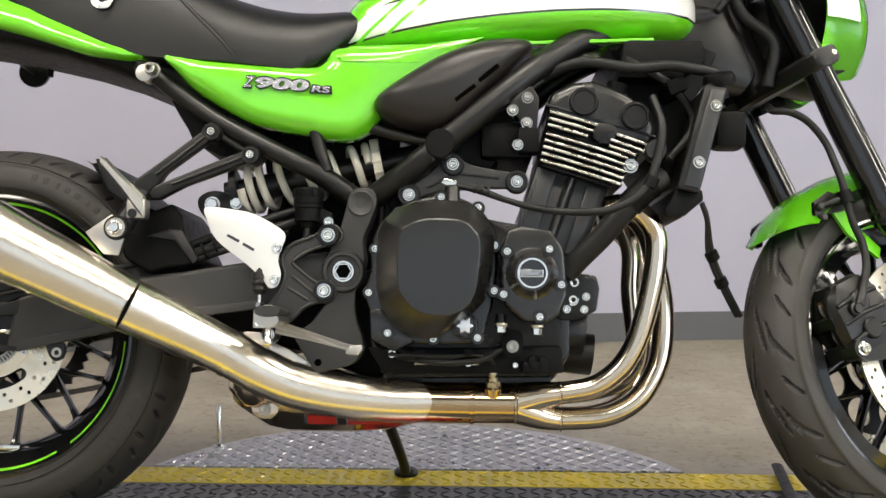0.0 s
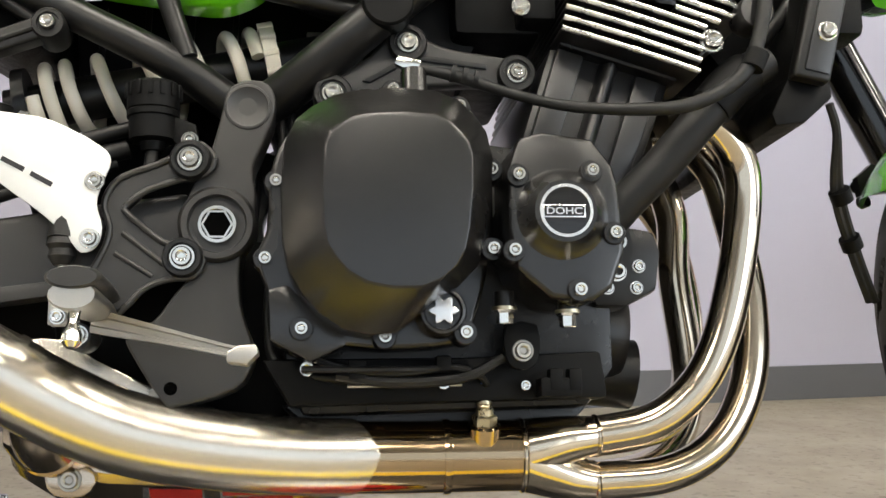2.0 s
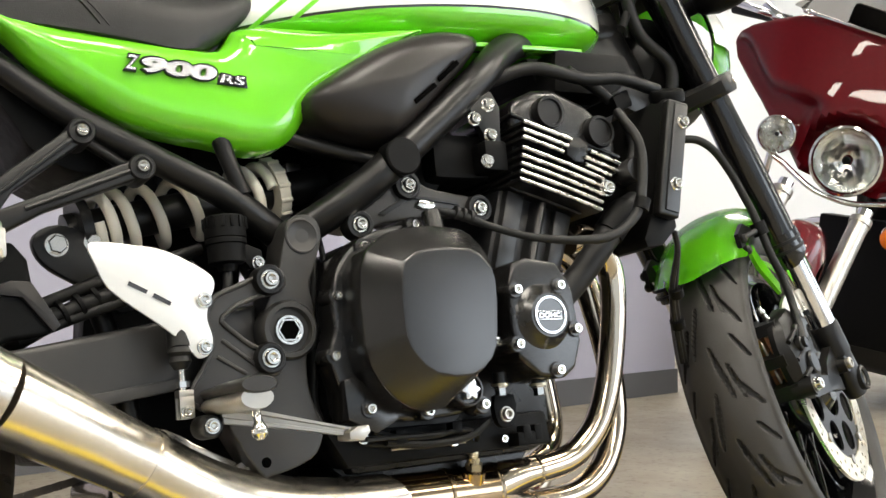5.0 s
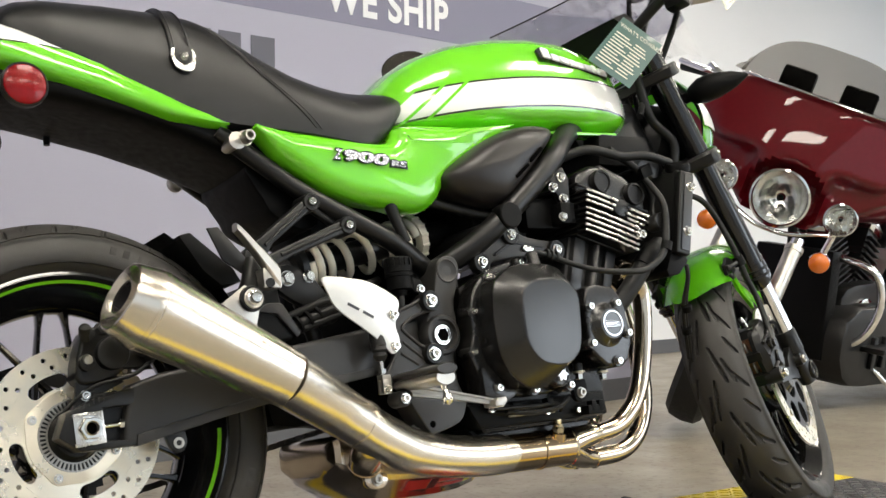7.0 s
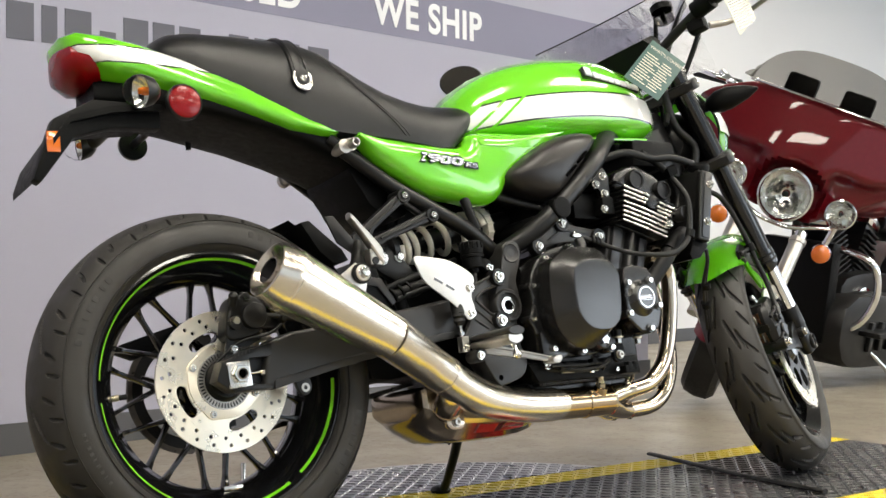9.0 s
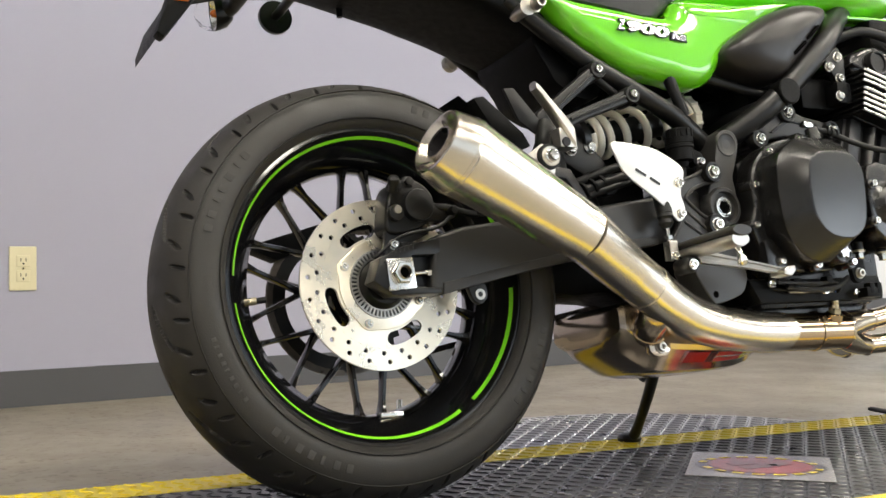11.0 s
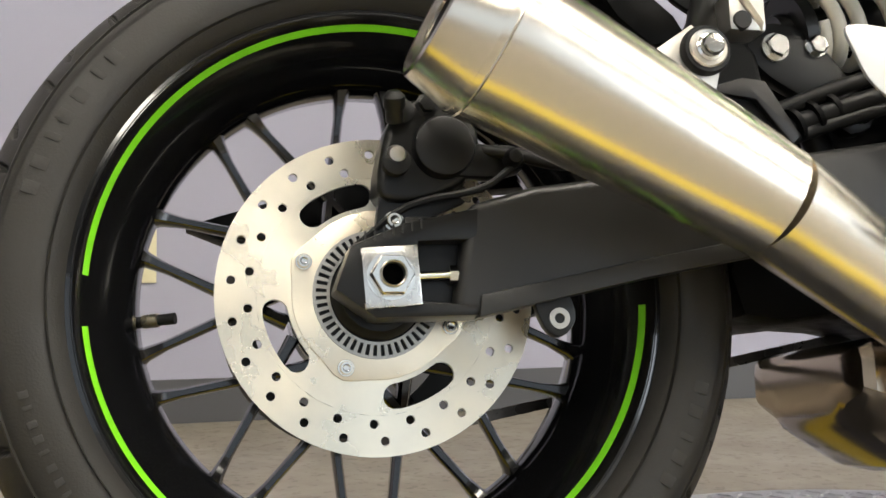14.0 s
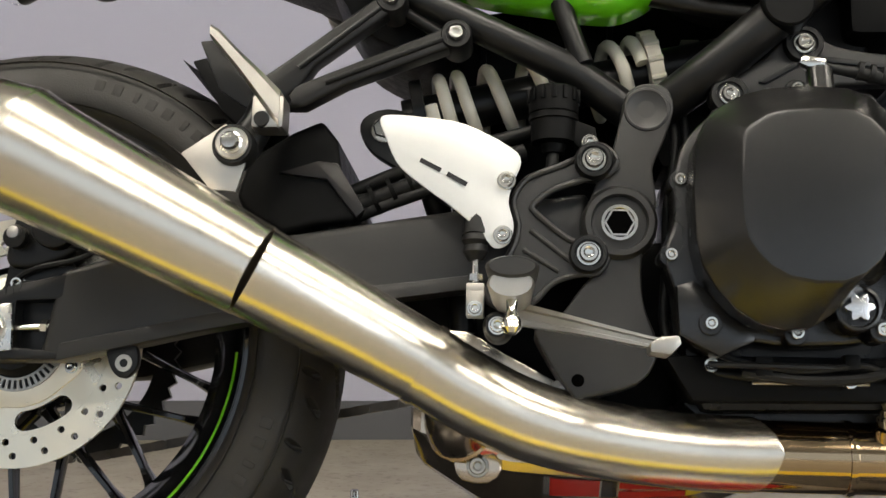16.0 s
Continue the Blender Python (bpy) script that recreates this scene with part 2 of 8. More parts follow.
def loft(rings, closed=True, caps=True, bm=None):
    bm = bm or bmesh.new()
    rows = [[bm.verts.new(p) for p in ring] for ring in rings]
    k = len(rows[0])
    for a, b in zip(rows, rows[1:]):
        for i in range(k if closed else k - 1):
            j = (i + 1) % k
            bm.faces.new((a[i], a[j], b[j], b[i]))
    if caps and closed:
        bm.faces.new(rows[0])
        bm.faces.new(rows[-1][::-1])
    return bm


def frames(pts):
    """Two directions across the path at each of its points, without twist."""
    out, side = [], None
    for i, p in enumerate(pts):
        t = (pts[min(i + 1, len(pts) - 1)] - pts[max(i - 1, 0)]).normalized()
        if side is None:
            side = t.cross(Vector((0, 0, 1)))
            side = t.cross(Vector((0, 1, 0))) if side.length < 0.1 else side
        side = (side - t * side.dot(t)).normalized()
        out.append((side.copy(), t.cross(side).normalized()))
    return out


def tube(pts, radius, segments=14, smooth=6, caps=True, bm=None, flat=1.0):
    """A pipe along the points (already in object axes); radius: one, or one for each given point."""
    many = isinstance(radius, (list, tuple))
    if smooth:
        path = smooth_path(pts, smooth)
        if many:
            m = len(radius) - 1
            radius = [float(np.interp(i / smooth, range(m + 1), radius)) for i in range(len(path))]
    else:
        path = [Vector(p) for p in pts]
    rings = []
    for i, (p, (a, b)) in enumerate(zip(path, frames(path))):
        r = radius[i] if many else radius
        rings.append([p + a * (r * math.cos(2 * math.pi * k / segments)) + b * (flat * r * math.sin(2 * math.pi * k / segments)) for k in range(segments)])
    return loft(rings, True, caps, bm)


def lathe(profile, centre, axis, segments=32, bm=None, closed=False, arc=None):
    """A profile of (radius, distance along the axis) turned round the axis."""
    bm = bm or bmesh.new()
    axis = Vector(axis).normalized()
    a = axis.orthogonal().normalized()
    if abs(axis.y) > 0.9:
        a = Vector((1, 0, 0)) - axis * axis.x
        a.normalize()
    b = axis.cross(a)
    centre = Vector(centre)
    rows = []
    for r, d in profile:
        rows.append([bm.verts.new(centre + axis * d + (a * math.cos(2 * math.pi * k / segments) + b * math.sin(2 * math.pi * k / segments)) * max(r, 1e-5)) for k in range(segments)])
    pairs = list(zip(rows, rows[1:])) + ([(rows[-1], rows[0])] if closed else [])
    for r1, r2 in pairs:
        for i in range(segments):
            j = (i + 1) % segments
            bm.faces.new((r1[i], r1[j], r2[j], r2[i]))
    bmesh.ops.remove_doubles(bm, verts=bm.verts, dist=2e-5)
    return bm


RIGHT = Vector((0, -1, 0))


def box(u0, u1, v0, v1, w0, w1, bevel=0.002, segments=2):
    return plate([(u0, w0), (u1, w0), (u1, w1), (u0, w1)], v0, v1, bevel, segments)


def moved(bm, m):
    bmesh.ops.transform(bm, matrix=m, verts=bm.verts)
    return bm


def cap_screw_mesh(r, mat, h=None, hexagon=False, washer=True):
    """A socket-head screw: washer, head with rounded rim, recessed hexagon. Its axis is the mesh's z."""
    h = h or r * 1.0
    z = Vector((0, 0, 1))
    bm = bmesh.new()
    if washer:
        lathe([(0, 0), (r * 1.26, 0), (r * 1.30, r * 0.12), (r * 1.22, r * 0.25), (0, r * 0.25)], (0, 0, 0), z, 20, bm)
    if hexagon:
        lathe([(0, r * 0.2), (r * 1.05, r * 0.2), (r * 1.05, h * 0.85), (r * 0.9, h), (0, h)], (0, 0, 0), z, 6, bm)
    else:
        lathe([(r, 0), (r, h * 0.75), (r * 0.86, h), (r * 0.58, h), (r * 0.52, h * 0.95)], (0, 0, 0), z, 20, bm)
        lathe([(r * 0.54, h * 0.96), (r * 0.46, h * 0.9), (r * 0.44, h * 0.35), (0, h * 0.3)], (0, 0, 0), z, 6, bm)
    finish(bm, 40)
    me = bpy.data.meshes.new("bolt")
    bm.to_mesh(me)
    bm.free()
    me.materials.append(mat)
    return me


SCREW = {}


def bolt(parent, u, v, w, r=0.006, mat=None, hexagon=False, turn=None, name="bolt", washer=True, h=None):
    """A screw on the right side of a machine, its head outwards."""
    mat = mat or bolt_steel
    key = (round(r, 4), mat.name, hexagon, washer, h)
    if key not in SCREW:
        SCREW[key] = cap_screw_mesh(r, mat, h, hexagon, washer)
    m = Matrix.Translation(P(u, v, w)) @ (turn or Matrix.Identity(4)) @ pose(0, 0, 0, 90, 0, 0)
    return shared(name, SCREW[key], parent, m)

# ---- the room ----
FLOOR = -0.026


def solid(name, verts, faces, mat, label, category, kind="structure", bevel=0.0):
    bm = bmesh.new()
    vs = [bm.verts.new(v) for v in verts]
    for f in faces:
        bm.faces.new([vs[i] for i in f])
    bevelled(bm, bevel)
    ob = part(name, bm, mat)
    return tagged(ob, label, category, kind=kind)


def slab(name, x0, x1, y0, y1, z0, z1, mat, label, category, kind="structure", m=None, bevel=0.0):
    v = [Vector((x, y, z)) for z in (z0, z1) for x, y in ((x0, y0), (x1, y0), (x1, y1), (x0, y1))]
    if m is not None:
        v = [m @ p for p in v]
    f = [(3, 2, 1, 0), (4, 5, 6, 7), (0, 1, 5, 4), (1, 2, 6, 5), (2, 3, 7, 6), (3, 0, 4, 7)]
    return solid(name, v, f, mat, label, category, kind, bevel)


# The sign wall runs at a small angle to the machine: its own x lies along it, its face is its y = 0.
WALL = pose(0, 1.61, 0, 0, 0, 7.4)
CORNER = 3.27
slab("floor", -5, 12, -6.2, 7, FLOOR - 0.1, FLOOR, floor_vinyl, "tan speckled vinyl showroom floor", "floor")
slab("wall_north", -4.5, CORNER, 0, 0.14, FLOOR, 3.2, wall_paint, "lilac-grey painted showroom wall with sign lettering", "wall", m=WALL)
slab("wall_return", CORNER - 0.14, CORNER, 0.14, 1.7, FLOOR, 3.2, pale_wall, "pale painted return wall of the recess", "wall", m=WALL)
slab("wall_recess", CORNER, 12, 1.56, 1.7, FLOOR, 3.2, pale_wall, "pale grey painted wall behind the red motorcycle", "wall", m=WALL)
slab("wall_east", 11, 11.2, -6, 7, FLOOR, 0.9, pale_wall, "pale painted wall below the shop windows", "wall")
slab("wall_west", -5, -4.8, -6, 6, FLOOR, 3.2, pale_wall, "pale painted showroom wall", "wall")
slab("wall_south", -5, 11.2, -6.2, -6, FLOOR, 0.5, pale_wall, "low painted wall below the shop windows", "wall")
slab("ceiling", -5, 12, -6.2, 7, 3.2, 3.3, ceiling_paint, "white showroom ceiling", "ceiling")
slab("baseboard", -4.5, CORNER + 0.008, -0.008, 0, FLOOR, FLOOR + 0.094, base_vinyl, "dark grey vinyl cove baseboard", "baseboard", m=WALL, bevel=0.003)
slab("baseboard", CORNER, 12, 1.552, 1.56, FLOOR, FLOOR + 0.094, base_vinyl, "dark grey vinyl cove baseboard", "baseboard", m=WALL)


def glow(name, strength, colour):
    m = bpy.data.materials.new(name)
    m.use_nodes = True
    n, l = m.node_tree.nodes, m.node_tree.links
    n.remove(n["Principled BSDF"])
    e = n.new("ShaderNodeEmission")
    e.inputs[0].default_value, e.inputs[1].default_value = (*colour, 1), strength
    l.new(e.outputs[0], n["Material Output"].inputs[0])
    return m


tube_glow = glow("lamp_diffuser", 26.0, (1.0, 0.935, 0.815))
day_glow = glow("daylight", 0.95, (0.80, 0.90, 1.0))
side_glow = glow("side_daylight", 2.4, (0.84, 0.92, 1.0))
open_glow = glow("open_daylight", 5.5, (0.84, 0.92, 1.0))


def ceiling_light(x, y):
    root = tagged(new("ceiling_light"), "white recessed ceiling light with a glowing diffuser", "light", "ceiling lights")
    root.matrix_world = pose(x, y, 3.2)
    bm = bmesh.new()
    for a, b, c, d in ((-0.62, 0.62, -0.32, -0.29), (-0.62, 0.62, 0.29, 0.32), (-0.62, -0.59, -0.29, 0.29), (0.59, 0.62, -0.29, 0.29)):
        merge(bm, moved(box(a, b, -d, -c, -0.03, 0.0, 0.003), Matrix.Identity(4)))
    part("frame", bm, ceiling_paint, root)
    part("diffuser", box(-0.588, 0.588, -0.288, 0.288, -0.022, -0.004, 0.0), tube_glow, root)
    return root


first = ceiling_light(0.6, -0.9)
for x, y in ((-1.6, -0.9), (2.8, -0.9), (0.6, -3.2), (-1.6, -3.2), (2.8, -3.2), (4.6, 2.2), (5.2, -0.6), (5.2, -2.8), (7.6, 1.6), (8.2, -2.0)):
    copy_thing(first, pose(x, y, 3.2))

# Shop windows, behind the camera and to its side.
slab("window_1", -4, 3.9, -6.16, -6.14, 0.5, 2.75, day_glow, "wide shop window with overcast daylight behind", "window")
slab("window_3", 4.1, 10.5, -6.16, -6.14, 0.5, 2.75, open_glow, "wide shop window with bright overcast daylight behind", "window")
slab("window_post", 3.9, 4.1, -6.2, -6.0, 0.5, 2.75, pale_wall, "painted post between the shop windows", "post")
slab("window_2", 11.14, 11.16, -5.5, 3.4, 0.9, 2.6, side_glow, "wide shop window with overcast daylight behind", "window")
slab("wall_south_head", -5, 11.2, -6.2, -6, 2.75, 3.2, pale_wall, "painted wall above the shop windows", "wall")
slab("wall_east_head", 11, 11.2, -6, 7, 2.6, 3.2, pale_wall, "painted wall above the shop windows", "wall")
slab("wall_east_end", 11, 11.2, 3.4, 7, 0.9, 2.6, pale_wall, "painted wall beside the shop windows", "wall")


# Sign band and lettering on the wall.
def wall_text(body, x, z, height, mat, thick=0.002, width=1.0, label="", shear=0.0):
    cu = bpy.data.curves.new("t", "FONT")
    cu.body, cu.size, cu.extrude, cu.offset = body, height / 0.72, thick, 0.0045
    cu.space_character = 1.07
    tmp = bpy.data.objects.new("t", cu)
    scene.collection.objects.link(tmp)
    me = bpy.data.meshes.new_from_object(tmp.evaluated_get(bpy.context.evaluated_depsgraph_get()))
    bpy.data.objects.remove(tmp)
    bpy.data.curves.remove(cu)
    bm = bmesh.new()
    bm.from_mesh(me)
    bpy.data.meshes.remove(me)
    xs = [v.co.x for v in bm.verts]
    x0, x1 = min(xs), max(xs)
    k = width / (x1 - x0)
    for v in bm.verts:
        a, b, c = v.co
        v.co = WALL @ Vector((x + (a - x0) * k, -0.003 - c, z + b))
    return tagged(part("sign_lettering", bm, mat), label, "lettering", kind="structure")


slab("wall_band", -4.5, CORNER - 0.002, -0.0015, 0, 1.432, 1.655, band_paint, "slate-violet painted band across the sign wall", "trim", m=WALL)
wall_text("WE SHIP", 1.535, 1.472, 0.119, letter_white, 0.001, 0.60, "white block letters reading we ship on a violet band")
wall_text("BUY USED", 0.475, 1.470, 0.119, letter_white, 0.001, 0.72, "white block letters reading buy used on a violet band")
bm = bmesh.new()
for x, w, z, h in ((0.10, 0.085, 1.222, 0.116), (0.21, 0.05, 1.222, 0.116), (0.285, 0.088, 1.222, 0.116), (0.402, 0.055, 1.262, 0.022), (0.485, 0.088, 1.222, 0.116), (0.59, 0.08, 1.222, 0.116), (0.69, 0.08, 1.222, 0.116), (0.80, 0.055, 1.262, 0.022), (0.885, 0.08, 1.222, 0.116), (0.99, 0.08, 1.222, 0.116), (1.10, 0.085, 1.222, 0.116), (1.225, 0.095, 1.222, 0.116)):
    merge(bm, moved(box(x, x + w, 0.0005, 0.003, z, z + h, 0.0), WALL))
tagged(part("sign_bars", bm, letter_dark), "dark grey sign bars on the lilac wall", "lettering", kind="structure")

# Wall socket.
def wall_socket(s, z):
    root = tagged(new("wall_socket"), "ivory plastic double wall socket on the lilac wall", "socket")
    root.matrix_world = WALL @ pose(s, 0, z)
    part("cover_plate", box(-0.035, 0.035, 0.0, 0.006, -0.057, 0.057, 0.003, 3), outlet_plastic, root)
    part("screw", lathe([(0, 0.006), (0.0035, 0.006), (0.003, 0.0075), (0, 0.0075)], (0, 0, 0), RIGHT, 12), bolt_steel, root)
    for dz in (-0.0195, 0.0195):
        face = part("receptacle", moved(box(-0.017, 0.017, 0.006, 0.0085, dz - 0.0145, dz + 0.0145, 0.004, 3), Matrix.Identity(4)), outlet_plastic, root)
        for du in (-0.0065, 0.0065):
            part("slot", box(du - 0.0011, du + 0.0011, 0.0083, 0.0089, dz - 0.001, dz + 0.0075, 0), print_dark, face)
        part("slot", lathe([(0, 0.0083), (0.0025, 0.0083), (0.0025, 0.0089), (0, 0.0089)], (0, 0, dz - 0.007), RIGHT, 12), print_dark, face)


wall_socket(-0.226, 0.331)

# ---- platform: turntable and tread-plate runway ----
PLAT = pose(0, 0, 0, 0, 0, -1.5)


def lozenges(name, inside, x0, x1, y0, y1, pitch, size, mat, label, z=0.0):
    """Raised treads in alternating directions on a plate: one mesh."""
    verts, faces = [], []
    i = 0
    for a in range(int((x1 - x0) / pitch) + 1):
        for b in range(int((y1 - y0) / pitch) + 1):
            x, y = x0 + a * pitch, y0 + b * pitch
            if not inside(x, y):
                continue
            s = math.pi / 4 if (a + b) % 2 else -math.pi / 4
            c, d = math.cos(s), math.sin(s)
            k = len(verts)
            for p, q, h in ((-1, 0, 0), (0, -0.26, 0), (1, 0, 0), (0, 0.26, 0), (-0.62, 0, 1), (0, -0.13, 1), (0.62, 0, 1), (0, 0.13, 1)):
                p, q = p * size, q * size
                verts.append(PLAT @ Vector((x + p * c - q * d, y + p * d + q * c, z + h * 0.0022)))
            faces += [(k + 4, k + 5, k + 6, k + 7)] + [(k + j, k + (j + 1) % 4, k + 4 + (j + 1) % 4, k + 4 + j) for j in range(4)]
            i += 1
    me = bpy.data.meshes.new(name)
    me.from_pydata(verts, [], faces)
    me.materials.append(mat)
    ob = new(name, me)
    return tagged(ob, label, "tread plate", kind="stuff")


slab("runway", -1.6, 2.09, -0.345, 0.178, FLOOR, 0, plate_black, "black tread-plate runway under the motorcycle", "platform", m=PLAT, bevel=0.002)
lozenges("runway_treads", lambda x, y: True, -1.58, 2.07, -0.33, 0.165, 0.0235, 0.0135, plate_black, "raised black treads of the runway plate")
slab("yellow_stripe", -1.6, 2.09, 0.178, 0.272, FLOOR, 0.001, yellow, "worn yellow safety stripe along the runway", "stripe", m=PLAT, bevel=0.001)
slab("yellow_stripe", -1.6, 2.09, -0.445, -0.345, FLOOR, 0.001, yellow, "bright yellow safety stripe along the runway", "stripe", m=PLAT, bevel=0.001)
lozenges("stripe_treads", lambda x, y: True, -1.58, 2.07, 0.19, 0.265, 0.0235, 0.0125, yellow, "raised treads painted yellow", 0.001)
lozenges("stripe_treads", lambda x, y: True, -1.58, 2.07, -0.435, -0.355, 0.0235, 0.0125, yellow, "raised treads painted yellow", 0.001)
TX, TY, TR = 0.69, 0.085, 0.565
bm = bmesh.new()
ring = [PLAT @ Vector((TX + TR * math.cos(a * math.pi / 48), TY + TR * math.sin(a * math.pi / 48), 0)) for a in range(96)]
for sel in (lambda y: y > 0.272, lambda y: y < -0.445):
    inv = PLAT.inverted()
    top = [p for p in ring if sel((inv @ p).y)]
    if (inv @ top[0]).y < 0:
        top = sorted(top, key=lambda p: p.x)
    ext = [Vector((p.x, p.y, -0.004)) for p in top]
    low = [Vector((p.x, p.y, FLOOR)) for p in top]
    a, b = [bm.verts.new(p) for p in ext], [bm.verts.new(p) for p in low]
    bm.faces.new(a)
    for i in range(len(a)):
        j = (i + 1) % len(a)
        bm.faces.new((a[i], a[j], b[j], b[i]))
tagged(part("turntable", bm, plate_silver), "round silver tread-plate turntable beside the runway", "platform", kind="structure")
lozenges("turntable_treads", lambda x, y: (x - TX) ** 2 + (y - TY) ** 2 < (TR - 0.014) ** 2 and (y > 0.285 or y < -0.458), TX - TR, TX + TR, TY - TR, TY + TR, 0.0235, 0.0135, plate_silver, "raised silver treads of the turntable plate", -0.004)

# Thin locating pin that stands on the turntable.
pin = tagged(new("locating_pin"), "thin upright steel locating pin on the turntable", "pin")
pin.matrix_world = pose(0.279, 0.43, -0.004)
part("rod", lathe([(0, 0), (0.006, 0), (0.006, 0.086), (0.005, 0.088), (0, 0.088)], (0, 0, 0), (0, 0, 1), 16), bolt_steel, pin)
part("collar", lathe([(0, 0), (0.013, 0), (0.013, 0.004), (0.007, 0.007), (0, 0.007)], (0, 0, 0), (0, 0, 1), 16), bolt_steel, pin)

# Laminated print on the runway.
sheet = tagged(new("floor_print"), "laminated print with a red oval on the runway", "sticker")
sheet.matrix_world = pose(0.694, -0.106, 0.0024, 0, 0, -45)
part("backing", box(-0.118, 0.118, -0.115, 0.115, 0, 0.0006, 0.0), paper, sheet)
def oval(a, b, z, n=40, start=0.0, end=1.0, inner=0.0):
    bm = bmesh.new()
    pts = [(math.cos(2 * math.pi * (start + (end - start) * k / n)), math.sin(2 * math.pi * (start + (end - start) * k / n))) for k in range(n + (0 if end - start == 1 else 1))]
    if inner == 0:
        bm.faces.new([bm.verts.new((a * x, b * y, z)) for x, y in pts])
    else:
        o = [bm.verts.new((a * x, b * y, z)) for x, y in pts]
        i_ = [bm.verts.new((a * inner * x, b * inner * y, z)) for x, y in pts]
        for k in range(len(pts) - 1):
            bm.faces.new((o[k], o[k + 1], i_[k + 1], i_[k]))
    return bm
part("print_field", oval(0.108, 0.092, 0.0009), print_dark, sheet)
part("print_field", oval(0.086, 0.070, 0.0012), print_red, sheet)
for k in range(18):
    if k not in (0, 9):
        part("print_bar", oval(0.104, 0.088, 0.0014, 4, k / 18 + 0.008, k / 18 + 0.042, 0.87), print_yellow, sheet)
for dx, dy, L_ in ((-0.03, 0.01, 0.05), (0.0, -0.012, 0.07), (0.03, 0.02, 0.04)):
    part("print_bar", moved(box(-L_ / 2, L_ / 2, -0.012, 0.012, 0.0014, 0.0016, 0), pose(dx, dy, 0, 0, 0, 35)), print_dark, sheet)

# Black tie-down strap on the runway.
strap = tagged(new("tie_down_strap"), "black flat tie-down strap lying on the runway", "strap")
part("webbing", tube([(1.40, 0.262, 0.012), (1.375, 0.10, 0.010), (1.35, -0.08, 0.008), (1.335, -0.20, 0.008), (1.33, -0.34, 0.008)], 0.011, 10, 5, flat=0.45), rubber, strap)

# ---- the green motorcycle: right side towards the camera, leaning on its side stand ----
moto = tagged(new("motorcycle"), "lime green retro sport motorcycle leaning on its side stand", "motorcycle")
moto.matrix_world = pose(0, -0.043, 0, -10.4, 0, -1.4)
AX = Vector((0.0, 0.0, 0.312))
RAKE = radians(25.5)
FA = Vector((1.525, 0.0, 0.297))
STEER_AT = FA - Vector((math.cos(RAKE), 0, math.sin(RAKE))) * 0.03
STEER = Matrix.Translation(STEER_AT) @ Matrix.Rotation(radians(25), 4, Vector((-math.sin(RAKE), 0, math.cos(RAKE)))) @ Matrix.Translation(-STEER_AT)


def tyre_mesh(R, half, bead, grooves, n=1300, m=120):
    """A tyre with a round crown and real grooves; its axis is y. grooves: (step angle, rows of angle, side from, side to, slant, half width)."""
    prof = [(bead, half * 0.74), (bead + 0.004, half * 0.86), (bead + 0.016, half * 0.985), (bead + 0.034, half), (R - 0.030, half * 0.90), (R - 0.014, half * 0.68), (R - 0.0045, half * 0.38), (R, 0)]
    pts = smooth_path([(r, a, 0) for r, a in prof] + [(r, -a, 0) for r, a in prof[-2::-1]], 6)
    arc = [0]
    for p, q in zip(pts, pts[1:]):
        arc.append(arc[-1] + (q - p).length)
    line = [(float(np.interp(arc[-1] * k / m, arc, [p.x for p in pts])), float(np.interp(arc[-1] * k / m, arc, [p.y for p in pts]))) for k in range(m + 1)]
    ang = np.arange(n) * 2 * np.pi / n
    verts, faces, level = [], [], []
    for r, a in line:
        depth = np.zeros(n)
        if abs(a) < half * 0.97 and r > bead + 0.04:
            for period, off, s0, s1, slant, wide in grooves:
                lo, hi = min(s0, s1), max(s0, s1)
                if lo <= a <= hi:
                    c = off + slant * (a - s0)
                    d = (ang - c + period / 2) % period - period / 2
                    taper = min(1.0, 4 * min(a - lo, hi - a) / (hi - lo) + 0.25)
                    depth = np.maximum(depth, 0.0070 * np.clip(3.2 * (1.25 - np.abs(d) * R / math.hypot(1, slant * R) / (wide * taper)), 0, 1))
        for k in range(n):
            rr = r - depth[k]
            level.append(round(float(depth[k]), 4))
            verts.append((rr * math.cos(ang[k]), a, rr * math.sin(ang[k])))
    for i in range(m):
        for k in range(n):
            j = (k + 1) % n
            faces.append((i * n + k, i * n + j, (i + 1) * n + j, (i + 1) * n + k))
    me = bpy.data.meshes.new("tyre")
    me.from_pydata(verts, [], faces)
    cut = [len({level[q] for q in f}) == 1 for f in faces]
    me.polygons.foreach_set("use_smooth", cut)
    me.materials.append(tyre_rubber)
    return me


